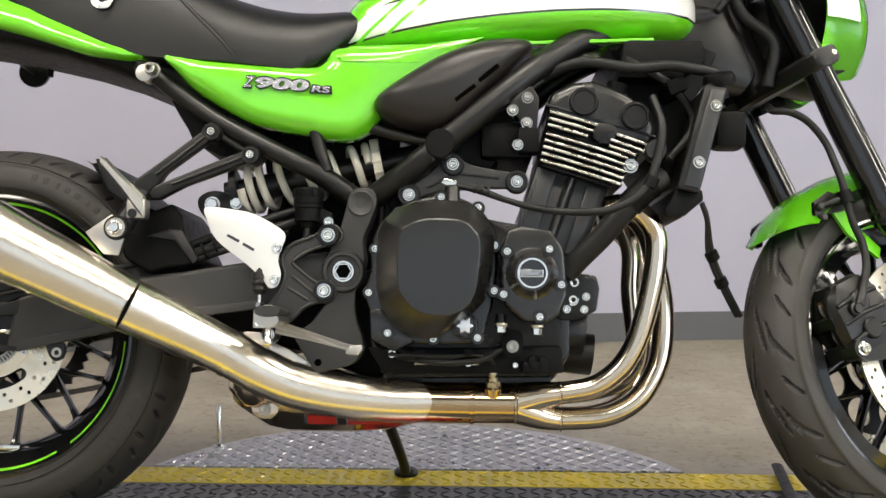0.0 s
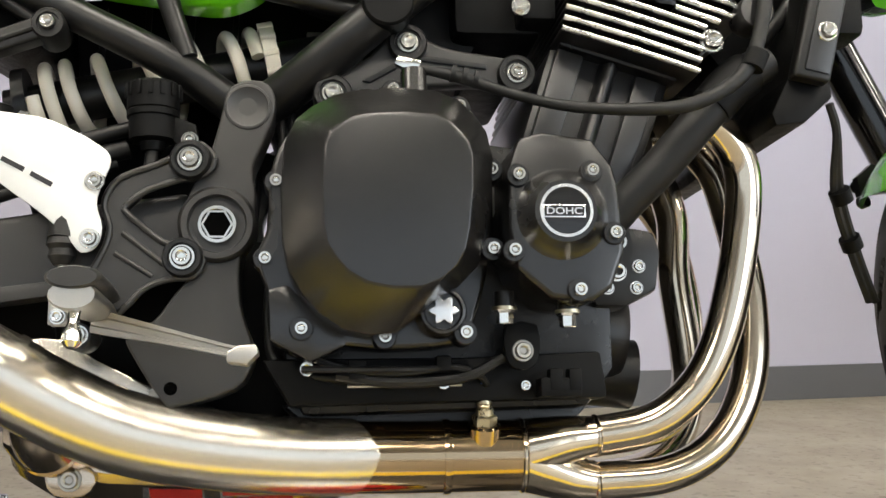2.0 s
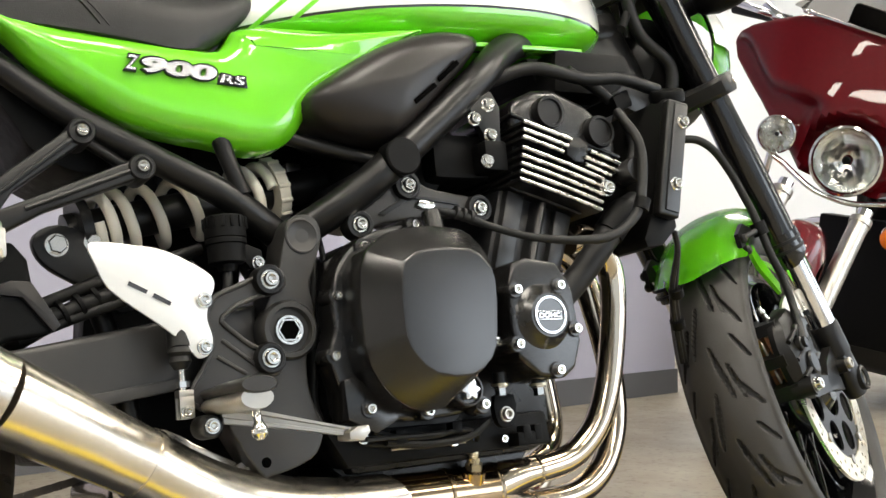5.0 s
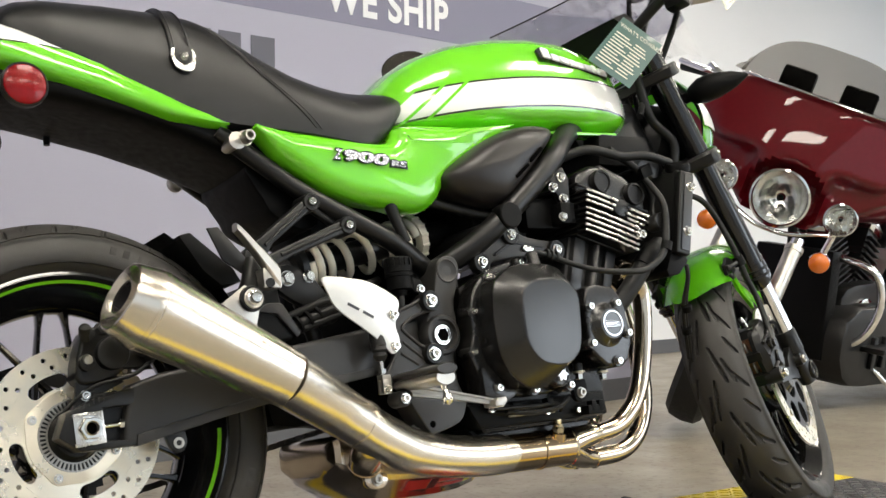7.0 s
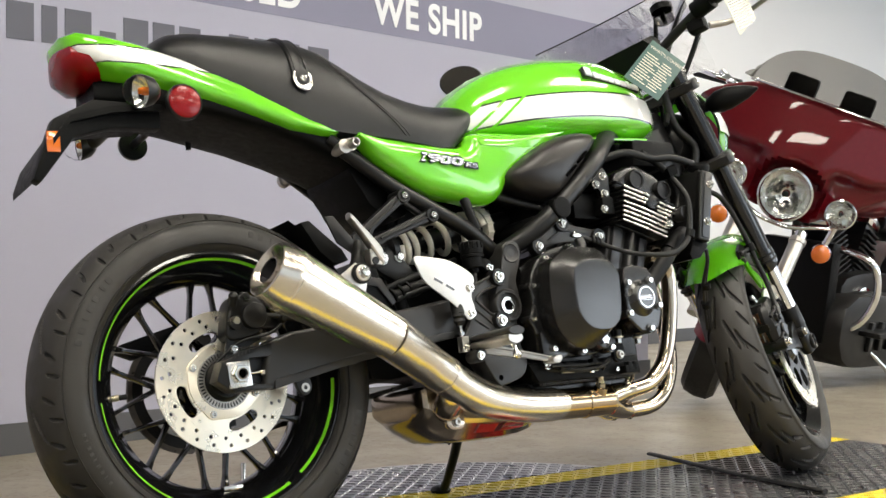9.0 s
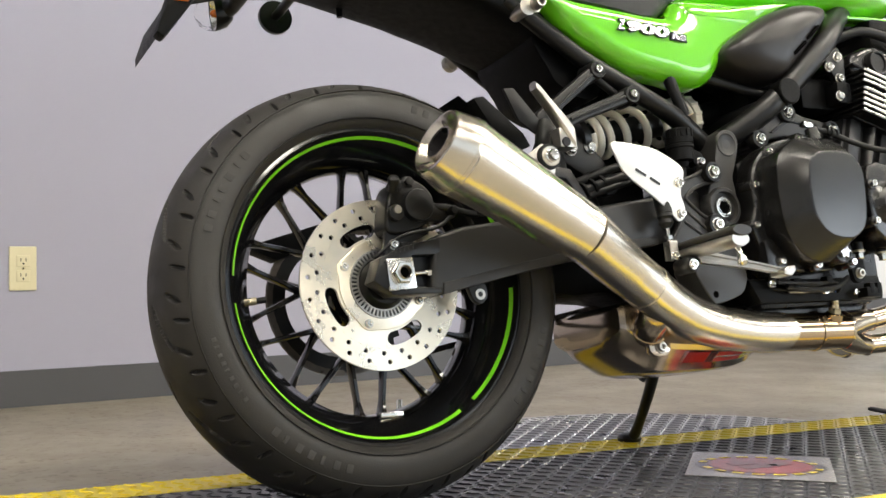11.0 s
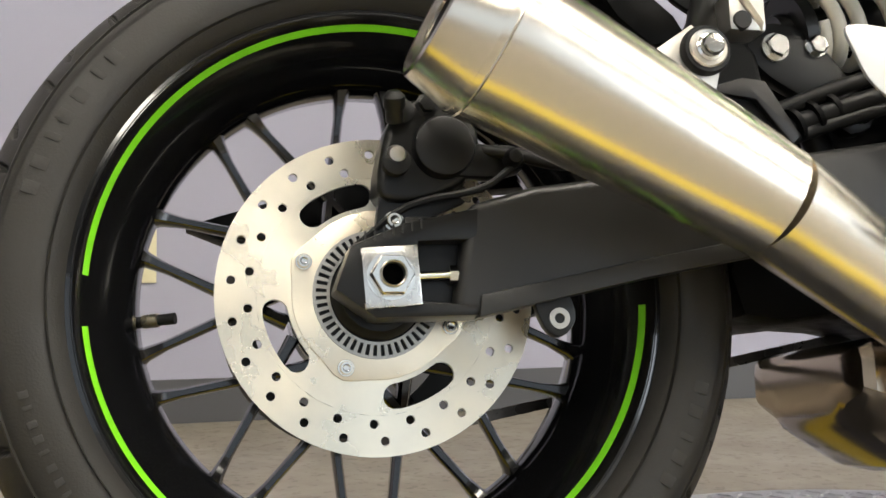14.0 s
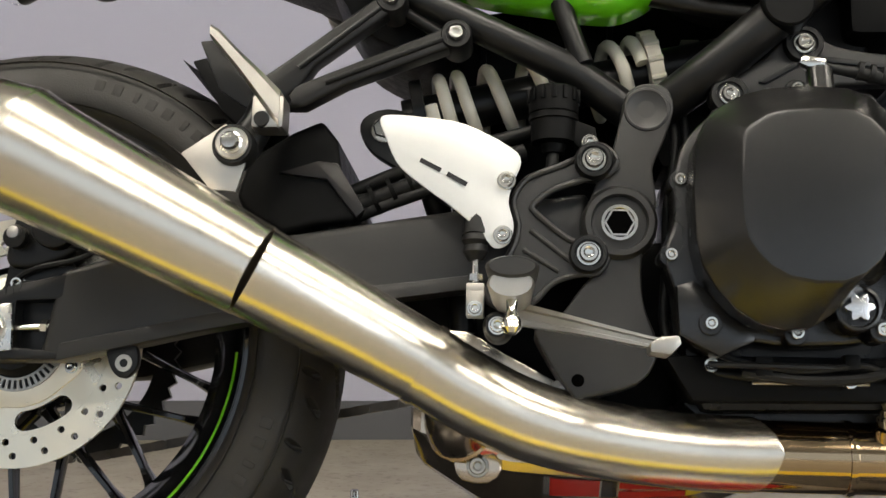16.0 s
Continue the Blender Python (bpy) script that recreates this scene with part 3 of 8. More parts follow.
def holed_cells(bm, cells, k=4):
    """Flat cells in polar coordinates, each with or without a hole: (r0, r1, a0, a1, hole centre r, a, half length along the arc, half height)."""
    def at(r, a):
        return Vector((r * math.cos(a), 0, r * math.sin(a)))
    for r0, r1, a0, a1, hole in cells:
        edge = []
        for i in range(k):
            edge.append((r0, a0 + (a1 - a0) * i / k))
        for i in range(k):
            edge.append((r0 + (r1 - r0) * i / k, a1))
        for i in range(k):
            edge.append((r1, a1 + (a0 - a1) * i / k))
        for i in range(k):
            edge.append((r1 + (r0 - r1) * i / k, a0))
        if not hole:
            bm.faces.new([bm.verts.new(at(*p)) for p in edge])
            continue
        hr, ha, hl, hh = hole
        inner = []
        for r, a in edge:
            du, dv = (a - ha) * hr / ((a1 - a0) * hr / 2), (r - hr) / ((r1 - r0) / 2)
            big = max(abs(du), abs(dv), 1e-6)
            du, dv = du / big, dv / big
            # a stadium: straight along the arc, round at its ends
            x, y = du * hl, dv * hh
            lim = max(hl - hh, 0)
            if hl >= hh and abs(x) > lim:
                ex = abs(x) - lim
                n_ = math.hypot(ex, y) or 1
                x, y = math.copysign(lim + ex / n_ * hh, x), y / n_ * hh
            inner.append((hr + y, ha + x / hr))
        o = [bm.verts.new(at(*p)) for p in edge]
        i_ = [bm.verts.new(at(*p)) for p in inner]
        for j in range(len(edge)):
            bm.faces.new((o[j], o[(j + 1) % len(edge)], i_[(j + 1) % len(edge)], i_[j]))
    return bm


def thick(bm, t):
    """Gives flat faces in the side view a thickness towards the right."""
    bmesh.ops.remove_doubles(bm, verts=bm.verts, dist=1e-5)
    g = bmesh.ops.extrude_face_region(bm, geom=list(bm.faces))
    bmesh.ops.translate(bm, vec=(0, -t, 0), verts=[e for e in g["geom"] if isinstance(e, bmesh.types.BMVert)])
    return bm


def brake_disc(R, r_in, rows, count, hole, slots, slot_r, slot_h, slot_l, t=0.005, phase=0.0):
    bm, cells = bmesh.new(), []
    two = 2 * math.pi
    for n_, (r0, r1) in enumerate(rows):
        for k in range(count):
            a0, a1 = two * k / count, two * (k + 1) / count
            cells.append((r0, r1, a0, a1, ((r0 + r1) / 2, a0 + (a1 - a0) * (0.36 + 0.28 * (n_ % 2)), hole, hole)))
    holed_cells(bm, cells, 3)
    top, low = rows[-1][1], rows[0][0]
    holed_cells(bm, [(top, R, two * k / count, two * (k + 1) / count, None) for k in range(count)], 3)
    if slots:
        holed_cells(bm, [(r_in, low, phase + two * k / slots, phase + two * (k + 1) / slots, (slot_r, phase + two * (k + 0.5) / slots, slot_l, slot_h)) for k in range(slots)], 10)
    return thick(bm, t)


def wheel(parent, name, M, R, half, rim_half, disc_v, grooves, spokes=10, phase=0.0, label=""):
    """Rim with its tyre, spokes and hub; M places its axle."""
    rim = lathe([(0.228, rim_half), (0.2335, rim_half - 0.001), (0.234, rim_half - 0.006), (0.224, rim_half - 0.011), (0.216, rim_half - 0.026), (0.203, rim_half - 0.038), (0.192, 0.012), (0.192, -0.012),
                 (0.203, -rim_half + 0.038), (0.216, -rim_half + 0.026), (0.224, -rim_half + 0.011), (0.234, -rim_half + 0.006), (0.2335, -rim_half + 0.001), (0.228, -rim_half),
                 (0.222, -rim_half + 0.006), (0.205, -rim_half + 0.03), (0.188, -0.030), (0.183, 0), (0.188, 0.030), (0.205, rim_half - 0.03), (0.222, rim_half - 0.006)],
                (0, 0, 0), RIGHT, 96, closed=True)
    body = part(name, moved(rim, M), gloss, parent, label)
    t = new("tyre", tyre_mesh(R, half, 0.230, grooves))
    t.parent, t.matrix_basis, t["label"] = body, M, "black sport tyre with slanted grooves"
    part("hub", moved(lathe([(0, 0.075), (0.028, 0.075), (0.032, 0.07), (0.052, 0.05), (0.064, 0.03), (0.064, -0.03), (0.052, -0.05), (0.034, -0.07), (0, -0.075)], (0, 0, 0), RIGHT, 40), M), gloss, body)
    for k in range(spokes):
        for s in (-1, 1):
            a = phase + 2 * math.pi * k / spokes
            ra, ha = a + s * radians(5.2), a + s * radians(30)
            p0 = Vector((0.066 * math.cos(ha), 0, 0.066 * math.sin(ha)))
            p1 = Vector((0.190 * math.cos(ra), 0, 0.190 * math.sin(ra)))
            rings = []
            for f, wide, deep in ((0, 0.0058, 0.015), (0.25, 0.0044, 0.011), (0.8, 0.0038, 0.0085), (0.93, 0.0055, 0.012), (1, 0.009, 0.018)):
                c = p0.lerp(p1, f)
                d = (p1 - p0).normalized()
                side = Vector((-d.z, 0, d.x))
                rings.append([c + side * (wide * x) + Vector((0, deep * y, 0)) for x, y in ((1, -0.55), (0.55, -1), (-0.55, -1), (-1, -0.55), (-1, 0.55), (-0.55, 1), (0.55, 1), (1, 0.55))])
            part("spoke", moved(loft(rings), M), gloss, body)
    return body


def rim_stripe(parent, M, rim_half, arcs, mat):
    """Tape laid in arcs round the rim's outer face."""
    for a0, a1 in arcs:
        n = max(4, int((a1 - a0) * 30))
        rows = []
        for r, d in ((0.2178, rim_half - 0.0120), (0.2218, rim_half - 0.0064)):
            rows.append([Vector((r * math.cos(a0 + (a1 - a0) * k / n), -(d + 0.0012), r * math.sin(a0 + (a1 - a0) * k / n))) for k in range(n + 1)])
        bm = bmesh.new()
        lo, hi = [[bm.verts.new(p) for p in row] for row in rows]
        for k in range(n):
            bm.faces.new((lo[k], lo[k + 1], hi[k + 1], hi[k]))
        part("rim_stripe", moved(bm, M), mat, parent, "lime green tape stripe")


# --- rear wheel ---
RM = Matrix.Translation(AX)
PER = 2 * math.pi / 26
g_rear = [(PER, 0.02, 0.048, 0.072, 2.0, 0.0030), (PER, 0.02, -0.048, -0.072, -2.0, 0.0030), (PER, 0.02 + PER / 2, 0.060, 0.080, 1.0, 0.0026), (PER, 0.02 + PER / 2, -0.060, -0.080, -1.0, 0.0026), (PER * 2, 0.15, 0.008, 0.042, 6.0, 0.0032), (PER * 2, 0.30, -0.008, -0.042, -6.0, 0.0032)]
rear = wheel(moto, "rear_wheel", RM, 0.3165, 0.092, 0.078, 0.073, g_rear, 10, radians(90), "gloss black cast rear wheel with thin paired spokes")
deg = math.pi / 180
tape = material("rim_tape", (0.22, 0.72, 0.02), 0.3, 0, 0.4, 40, 0.06)
rim_stripe(rear, RM, 0.078, ((10 * deg, 176 * deg), (186 * deg, 301 * deg), (308 * deg, 358 * deg)), tape)
for side in (-1, 1):
    part("rim_line", lathe([(0.2287, side * 0.0782), (0.2295, side * 0.0782)], AX, RIGHT, 96), cast, rear)
# plain bars where the side of the tyre carries moulded writing
for a0, wide, n_ in ((138, 4.2, 7), (196, 2.4, 9), (228, 4.2, 7), (318, 4.2, 7), (50, 4.2, 7)):
    for k in range(n_):
        a = radians(a0 + k * wide)
        mt = Matrix.Translation(AX) @ pose(0, 0, 0, 0, -math.degrees(a), 0) @ Matrix.Translation((0.268, 0, 0))
        h, w_ = (0.0085, 0.0055) if wide > 3 else (0.0045, 0.0030)
        part("sidewall_mark", moved(box(-h * 0.8, h * 0.8, 0.0910, 0.0922, -w_ * 0.8, w_ * (0.2 if k % 3 == 1 else 1), 0.0004), mt), tyre_rubber, rear)
for r in (0.2445, 0.2870):
    part("sidewall_ridge", lathe([(r - 0.0012, 0.088), (r, 0.0928 if r < 0.27 else 0.0905), (r + 0.0012, 0.088)], AX, RIGHT, 96), tyre_rubber, rear)
disc = part("brake_disc", moved(brake_disc(0.125, 0.066, [(0.0935, 0.1065), (0.1065, 0.1195)], 22, 0.0036, 4, 0.0800, 0.0100, 0.0300, 0.0045, radians(-21)), Matrix.Translation(AX + P(0, 0.0685, 0))), disc_steel, rear, "drilled steel brake disc")
carrier = bmesh.new()
holed_cells(carrier, [(0.0375, 0.0505, 2 * math.pi * k / 48, 2 * math.pi * (k + 1) / 48, (0.0440, 2 * math.pi * (k + 0.5) / 48, 0.0015, 0.0043)) for k in range(48)], 2)
part("sensor_ring", moved(thick(carrier, 0.003), Matrix.Translation(AX + P(0, 0.0755, 0))), cast_alloy, rear, "slotted steel sensor ring")
star = []
for k in range(48):
    a = 2 * math.pi * k / 48
    star.append((AX.x + (0.0665 + 0.0055 * max(0, math.cos(4 * (a - radians(156)))) ** 3) * math.cos(a), AX.z + (0.0665 + 0.0055 * max(0, math.cos(4 * (a - radians(156)))) ** 3) * math.sin(a)))
part("disc_carrier", plate(star, 0.0715, 0.0755, 0.0008), disc_steel, rear)
part("ring_backing", lathe([(0.0506, 0.0755), (0.0506, 0.0757), (0, 0.0757)], AX, RIGHT, 48), rubber, rear)
for a in (66, 156, 246, 336):
    bolt(rear, AX.x + 0.0625 * math.cos(radians(a)), 0.0757, AX.z + 0.0625 * math.sin(radians(a)), 0.0052)
part("hub_cap", lathe([(0.037, 0.060), (0.036, 0.080), (0.030, 0.088), (0, 0.09)], AX, RIGHT, 40), satin, rear)
part("valve_neck", tube([AX + Vector((0.180 * math.cos(184 * deg), -0.005, 0.180 * math.sin(184 * deg))), AX + Vector((0.168 * math.cos(184 * deg), -0.010, 0.168 * math.sin(184 * deg)))], 0.0056, 12, 0), brass, rear)
part("valve", tube([AX + Vector((0.187 * math.cos(184 * deg), -0.002, 0.187 * math.sin(184 * deg))), AX + Vector((0.178 * math.cos(184 * deg), -0.006, 0.178 * math.sin(184 * deg))), AX + Vector((0.155 * math.cos(184 * deg), -0.014, 0.155 * math.sin(184 * deg)))], [0.0055, 0.0042, 0.0048], 12, 4), rubber, rear, "black rubber tyre valve with brass neck")
part("wheel_weight", moved(box(-0.018, 0.018, -0.004, 0.004, -0.004, 0.004, 0.002), Matrix.Translation(AX + Vector((0.194 * math.cos(276 * deg), -0.030, 0.187 * math.sin(276 * deg))))), bolt_steel, rear)

# --- final drive on the left ---
teeth = []
for k in range(84):
    a = 2 * math.pi * k / 84
    r = 0.112 + (0.0045 if k % 2 else -0.003)
    teeth.append((AX.x + r * math.cos(a), AX.z + r * math.sin(a)))
bm = bmesh.new()
ring_o = [bm.verts.new(P(u, -0.089, w)) for u, w in teeth]
ring_i = [bm.verts.new(P(AX.x + 0.088 * math.cos(2 * math.pi * k / 84), -0.089, AX.z + 0.088 * math.sin(2 * math.pi * k / 84))) for k in range(84)]
for k in range(84):
    bm.faces.new((ring_o[k], ring_o[(k + 1) % 84], ring_i[(k + 1) % 84], ring_i[k]))
spr = part("rear_sprocket", thick(bm, -0.007), satin, moto, "dark steel rear sprocket")
for k in range(5):
    a = 2 * math.pi * k / 5 + 0.3
    part("sprocket_arm", tube([P(AX.x + 0.05 * math.cos(a), -0.092, AX.z + 0.05 * math.sin(a)), P(AX.x + 0.095 * math.cos(a), -0.092, AX.z + 0.095 * math.sin(a))], [0.014, 0.010], 8, 0, flat=0.35), satin, spr)
FS = Vector((0.665, 0.0925, 0.365))
links = bmesh.new()


def chain_run(a, b):
    a, b = Vector(a), Vector(b)
    n = int((b - a).length / 0.0159)
    d = (b - a).normalized()
    ang = math.atan2(d.y, d.x)
    for i in range(n):
        c = a.lerp(b, (i + 0.5) / n)
        for off in ((-0.0985, -0.0965), (-0.0885, -0.0865)) if i % 2 else ((-0.0962, -0.0945), (-0.0905, -0.0888)):
            o = []
            for k in range(14):
                t = 2 * math.pi * k / 14
                x, y = 0.0115 * math.cos(t), 0.0068 * math.sin(t) * (1 - 0.35 * (1 - abs(math.cos(t))))
                o.append((c.x + x * math.cos(ang) - y * math.sin(ang), c.y + x * math.sin(ang) + y * math.cos(ang)))
            plate(o, off[0], off[1], 0, 1, links)


chain_run((AX.x + 0.01, AX.z + 0.113), (FS.x, FS.z + 0.04))
chain_run((AX.x + 0.01, AX.z - 0.113), (FS.x, FS.z - 0.04))
for k in range(22):
    a0, a1 = math.pi / 2 + math.pi * k / 22, math.pi / 2 + math.pi * (k + 1) / 22
    chain_run((AX.x + 0.113 * math.cos(a0), AX.z + 0.113 * math.sin(a0)), (AX.x + 0.1131 * math.cos(a1), AX.z + 0.1131 * math.sin(a1)))
part("drive_chain", links, chain_steel, moto, "dark steel roller chain")

# --- swingarm ---
arm_out = [(-0.035, 0.305), (-0.028, 0.342), (0.012, 0.357), (0.060, 0.372), (0.112, 0.387), (0.29, 0.411), (0.46, 0.438), (0.56, 0.452), (0.56, 0.385), (0.47, 0.362), (0.34, 0.345), (0.20, 0.322), (0.070, 0.292), (-0.010, 0.286)]
swing = part("swingarm", plate([(0.048, 0.292), (0.062, 0.372), (0.112, 0.387), (0.29, 0.411), (0.46, 0.438), (0.56, 0.452), (0.56, 0.385), (0.47, 0.362), (0.34, 0.345), (0.20, 0.318), (0.070, 0.288)], 0.096, 0.136, 0.008, 3), swing_black, moto, "black box-section swingarm")
part("axle_end", plate([(-0.040, 0.307), (-0.028, 0.340), (0.012, 0.357), (0.070, 0.370), (0.070, 0.345), (0.022, 0.343), (0.022, 0.299), (0.070, 0.296), (0.070, 0.288), (-0.010, 0.286)], 0.100, 0.136, 0.003), satin, swing)
part("axle_end", box(0.015, 0.075, 0.098, 0.118, 0.292, 0.366, 0.004), satin, swing)
part("swingarm_left", plate(arm_out, -0.150, -0.112, 0.008, 2), satin, moto)
part("cross_brace", box(0.40, 0.50, -0.115, 0.10, 0.375, 0.43, 0.012), satin, swing)
part("axle_block", moved(box(-0.021, 0.021, 0.136, 0.1415, -0.0225, 0.0225, 0.0015), Matrix.Translation((0.001, 0, AX.z + 0.004)) @ pose(0, 0, 0, 0, -4, 0)), alloy, swing, "bright square axle adjuster plate")
part("lower_flange", plate([(0.066, 0.2865), (0.20, 0.3165), (0.34, 0.3435), (0.46, 0.3600), (0.46, 0.3730), (0.34, 0.3580), (0.20, 0.3310), (0.068, 0.3030)], 0.120, 0.1395, 0.0015), swing_black, swing)
part("axle_nut", lathe([(0.0165, 0.1435), (0.0165, 0.1515), (0.0150, 0.1545), (0.0098, 0.1545)], AX + Vector((0, 0, 0.004)), RIGHT, 6), bolt_steel, swing)
part("axle_end_ring", lathe([(0.0100, 0.1540), (0.0100, 0.1570), (0.0092, 0.1576), (0.0084, 0.1570), (0.0080, 0.1500), (0.0080, 0.1200)], AX + Vector((0, 0, 0.004)), RIGHT, 28), cast_alloy, swing)
# A black disc stands for the shade down the axle bore.
part("axle_bore_shade", lathe([(0.0082, 0.1500), (0, 0.1500)], AX + Vector((0, 0, 0.004)), RIGHT, 24), recess_shade_black, swing)
part("axle_washer", lathe([(0, 0.1415), (0.0178, 0.1415), (0.0178, 0.1435), (0, 0.1435)], AX + Vector((0, 0, 0.004)), RIGHT, 32), bolt_steel, swing)
part("adjuster_screw", tube([P(0.022, 0.128, 0.318), P(0.058, 0.128, 0.320)], 0.0035, 10, 0), bolt_steel, swing)
part("adjuster_nut", moved(lathe([(0, 0), (0.007, 0), (0.007, 0.006), (0, 0.006)], (0, 0, 0), (1, 0, 0), 6), Matrix.Translation(P(0.046, 0.128, 0.3195))), bolt_steel, swing)
for k in range(7):
    part("scale_mark", box(-0.018 + 0.007 * k, -0.0165 + 0.007 * k, 0.136, 0.1366, 0.342 + 0.0018 * k, 0.350 + 0.0018 * k, 0), swing_black, swing)
part("stand_lug", plate(rounded([(0.112, 0.302), (0.136, 0.305), (0.142, 0.285), (0.130, 0.272), (0.117, 0.280)], 3), 0.122, 0.132, 0.0015), satin, swing)
part("lug_bush", lathe([(0.004, 0.132), (0.008, 0.132), (0.008, 0.1335), (0.004, 0.1335), (0.004, 0.125), (0, 0.125)], P(0.129, 0, 0.286), RIGHT, 20), cast_alloy, swing)

# --- rear caliper ---
cal = part("rear_caliper", plate(rounded([(-0.004, 0.388), (0.012, 0.378), (0.045, 0.384), (0.070, 0.402), (0.076, 0.436), (0.052, 0.458), (0.020, 0.458), (0.004, 0.435)], 3), 0.060, 0.112, 0.006, 3), satin, moto, "black rear brake caliper")
part("piston_cap", lathe([(0.024, 0.105), (0.024, 0.122), (0.0228, 0.1245), (0.0205, 0.1255), (0, 0.1260)], P(0.047, 0, 0.420), RIGHT, 36), satin, cal)
part("slide_boot", lathe([(0.008, 0.10), (0.011, 0.106), (0.009, 0.111), (0.011, 0.116), (0.009, 0.121), (0.011, 0.126), (0, 0.130)], P(0.009, 0, 0.407), RIGHT, 20), rubber, cal)
part("slide_boot", lathe([(0.008, 0.10), (0.010, 0.106), (0.0085, 0.111), (0.010, 0.116), (0, 0.120)], P(0.015, 0, 0.449), RIGHT, 20), rubber, cal)
part("bracket", plate([(-0.008, 0.342), (-0.001, 0.391), (0.010, 0.414), (0.040, 0.404), (0.066, 0.380), (0.022, 0.360), (0.006, 0.346)], 0.096, 0.106, 0.002), satin, cal)
bolt(cal, 0.009, 0.106, 0.364, 0.0062)
part("pad_pin", plate([(0.006, 0.440), (0.018, 0.420), (0.023, 0.424), (0.012, 0.444)], 0.100, 0.103, 0.0), copper, cal, "copper-coloured pad shim")
part("brake_hose", tube([P(0.060, 0.10, 0.425), P(0.10, 0.118, 0.416), P(0.15, 0.112, 0.410), P(0.22, 0.10, 0.425), P(0.33, 0.095, 0.452), P(0.42, 0.10, 0.47)], 0.0048, 10, 6), rubber, cal)
part("sensor_wire", tube([P(-0.02, 0.098, 0.345), P(0.02, 0.112, 0.375), P(0.075, 0.118, 0.388), P(0.10, 0.12, 0.405)], 0.003, 8, 6), rubber, cal)
for q in (0.105, 0.15):
    part("hose_clip", tube([P(q - 0.005, 0.115, 0.4145), P(q + 0.005, 0.115, 0.4145)], 0.0072, 10, 0), satin, cal)
for u, w, r, mt in ((0.009, 0.411, 0.0085, cast_alloy), (0.101, 0.412, 0.0075, satin)):
    part("slide_pin", lathe([(0, 0.10), (r, 0.10), (r, 0.124), (r * 0.7, 0.130), (0, 0.131)], P(u, 0, w), RIGHT, 20), mt, cal)
part("bleed_screw", lathe([(0, 0.0), (0.007, 0.0), (0.007, 0.010), (0.0085, 0.012), (0.0085, 0.020), (0.005, 0.024), (0, 0.025)], P(0.010, 0.115, 0.440), (-0.1, -0.5, 0.8), 18), rubber, cal)
part("banjo_bolt", lathe([(0, 0.10), (0.010, 0.10), (0.010, 0.112), (0.007, 0.114), (0.007, 0.120), (0, 0.121)], P(0.036, 0, 0.455), RIGHT, 6), satin, cal)
part("caliper_arm", plate([(0.05, 0.425), (0.105, 0.425), (0.112, 0.405), (0.09, 0.398), (0.055, 0.398)], 0.095, 0.115, 0.005), satin, cal)

# --- exhaust: four headers, collector, shield, silencer ---
PIPE = [(0.862, 0.113, 0.2130), (0.79, 0.114, 0.2130), (0.72, 0.116, 0.2135), (0.66, 0.119, 0.2155), (0.61, 0.125, 0.2195), (0.565, 0.131, 0.2260), (0.525, 0.137, 0.2345), (0.49, 0.143, 0.2460), (0.45, 0.152, 0.2650), (0.412, 0.161, 0.2870)]
exhaust = part("exhaust_collector", tube([P(*p) for p in PIPE], [0.0325] * 4 + [0.0320] * 6, 32, 5), straw_steel, moto, "straw-tinted stainless exhaust collector pipe")
for path in (
        [(0.995, 0.150, 0.520), (1.030, 0.145, 0.528), (1.064, 0.135, 0.509), (1.082, 0.127, 0.475), (1.077, 0.124, 0.411), (1.060, 0.121, 0.337), (1.038, 0.119, 0.287), (1.010, 0.117, 0.256), (0.978, 0.115, 0.238), (0.928, 0.114, 0.2290)],
        [(1.01, 0.060, 0.520), (1.045, 0.062, 0.524), (1.076, 0.066, 0.492), (1.090, 0.070, 0.440), (1.101, 0.074, 0.370), (1.098, 0.079, 0.300), (1.080, 0.084, 0.250), (1.048, 0.089, 0.213), (1.000, 0.093, 0.192), (0.930, 0.096, 0.1870)],
        [(1.01, -0.050, 0.520), (1.045, -0.050, 0.522), (1.067, -0.048, 0.470), (1.066, -0.046, 0.400), (1.074, -0.044, 0.325), (1.072, -0.038, 0.280), (1.045, -0.020, 0.246), (0.995, 0.015, 0.232), (0.930, 0.055, 0.2250)],
        [(1.01, -0.150, 0.520), (1.050, -0.146, 0.520), (1.088, -0.138, 0.470), (1.104, -0.128, 0.390), (1.100, -0.110, 0.310), (1.080, -0.080, 0.245), (1.040, -0.040, 0.205), (0.990, 0.000, 0.190), (0.930, 0.045, 0.1880)]):
    part("header_pipe", tube([P(*p) for p in path], 0.0178, 24, 8), header_steel, exhaust, "polished straw-tinted header pipe")
    u, v, w = path[-1]
    part("weld_bead", lathe([(0.0175, -0.0026), (0.0196, -0.0012), (0.0200, 0.0008), (0.0190, 0.0022), (0.0175, 0.0030)], P(u + 0.002, v, w), P(1, 0, 0.04), 30), header_steel, exhaust)
for a, b, c in (((0.930, 0.114, 0.2290), (0.900, 0.114, 0.2255), (0.858, 0.113, 0.2170)), ((0.931, 0.096, 0.1870), (0.900, 0.101, 0.1935), (0.858, 0.111, 0.2095)), ((0.931, 0.055, 0.2250), (0.900, 0.070, 0.2230), (0.858, 0.095, 0.2170)), ((0.931, 0.045, 0.1880), (0.900, 0.062, 0.1940), (0.858, 0.090, 0.2090))):
    part("merge_cone", tube([P(*a), P(*b), P(*c)], [0.0182, 0.0225, 0.0290], 26, 6), header_steel, exhaust)
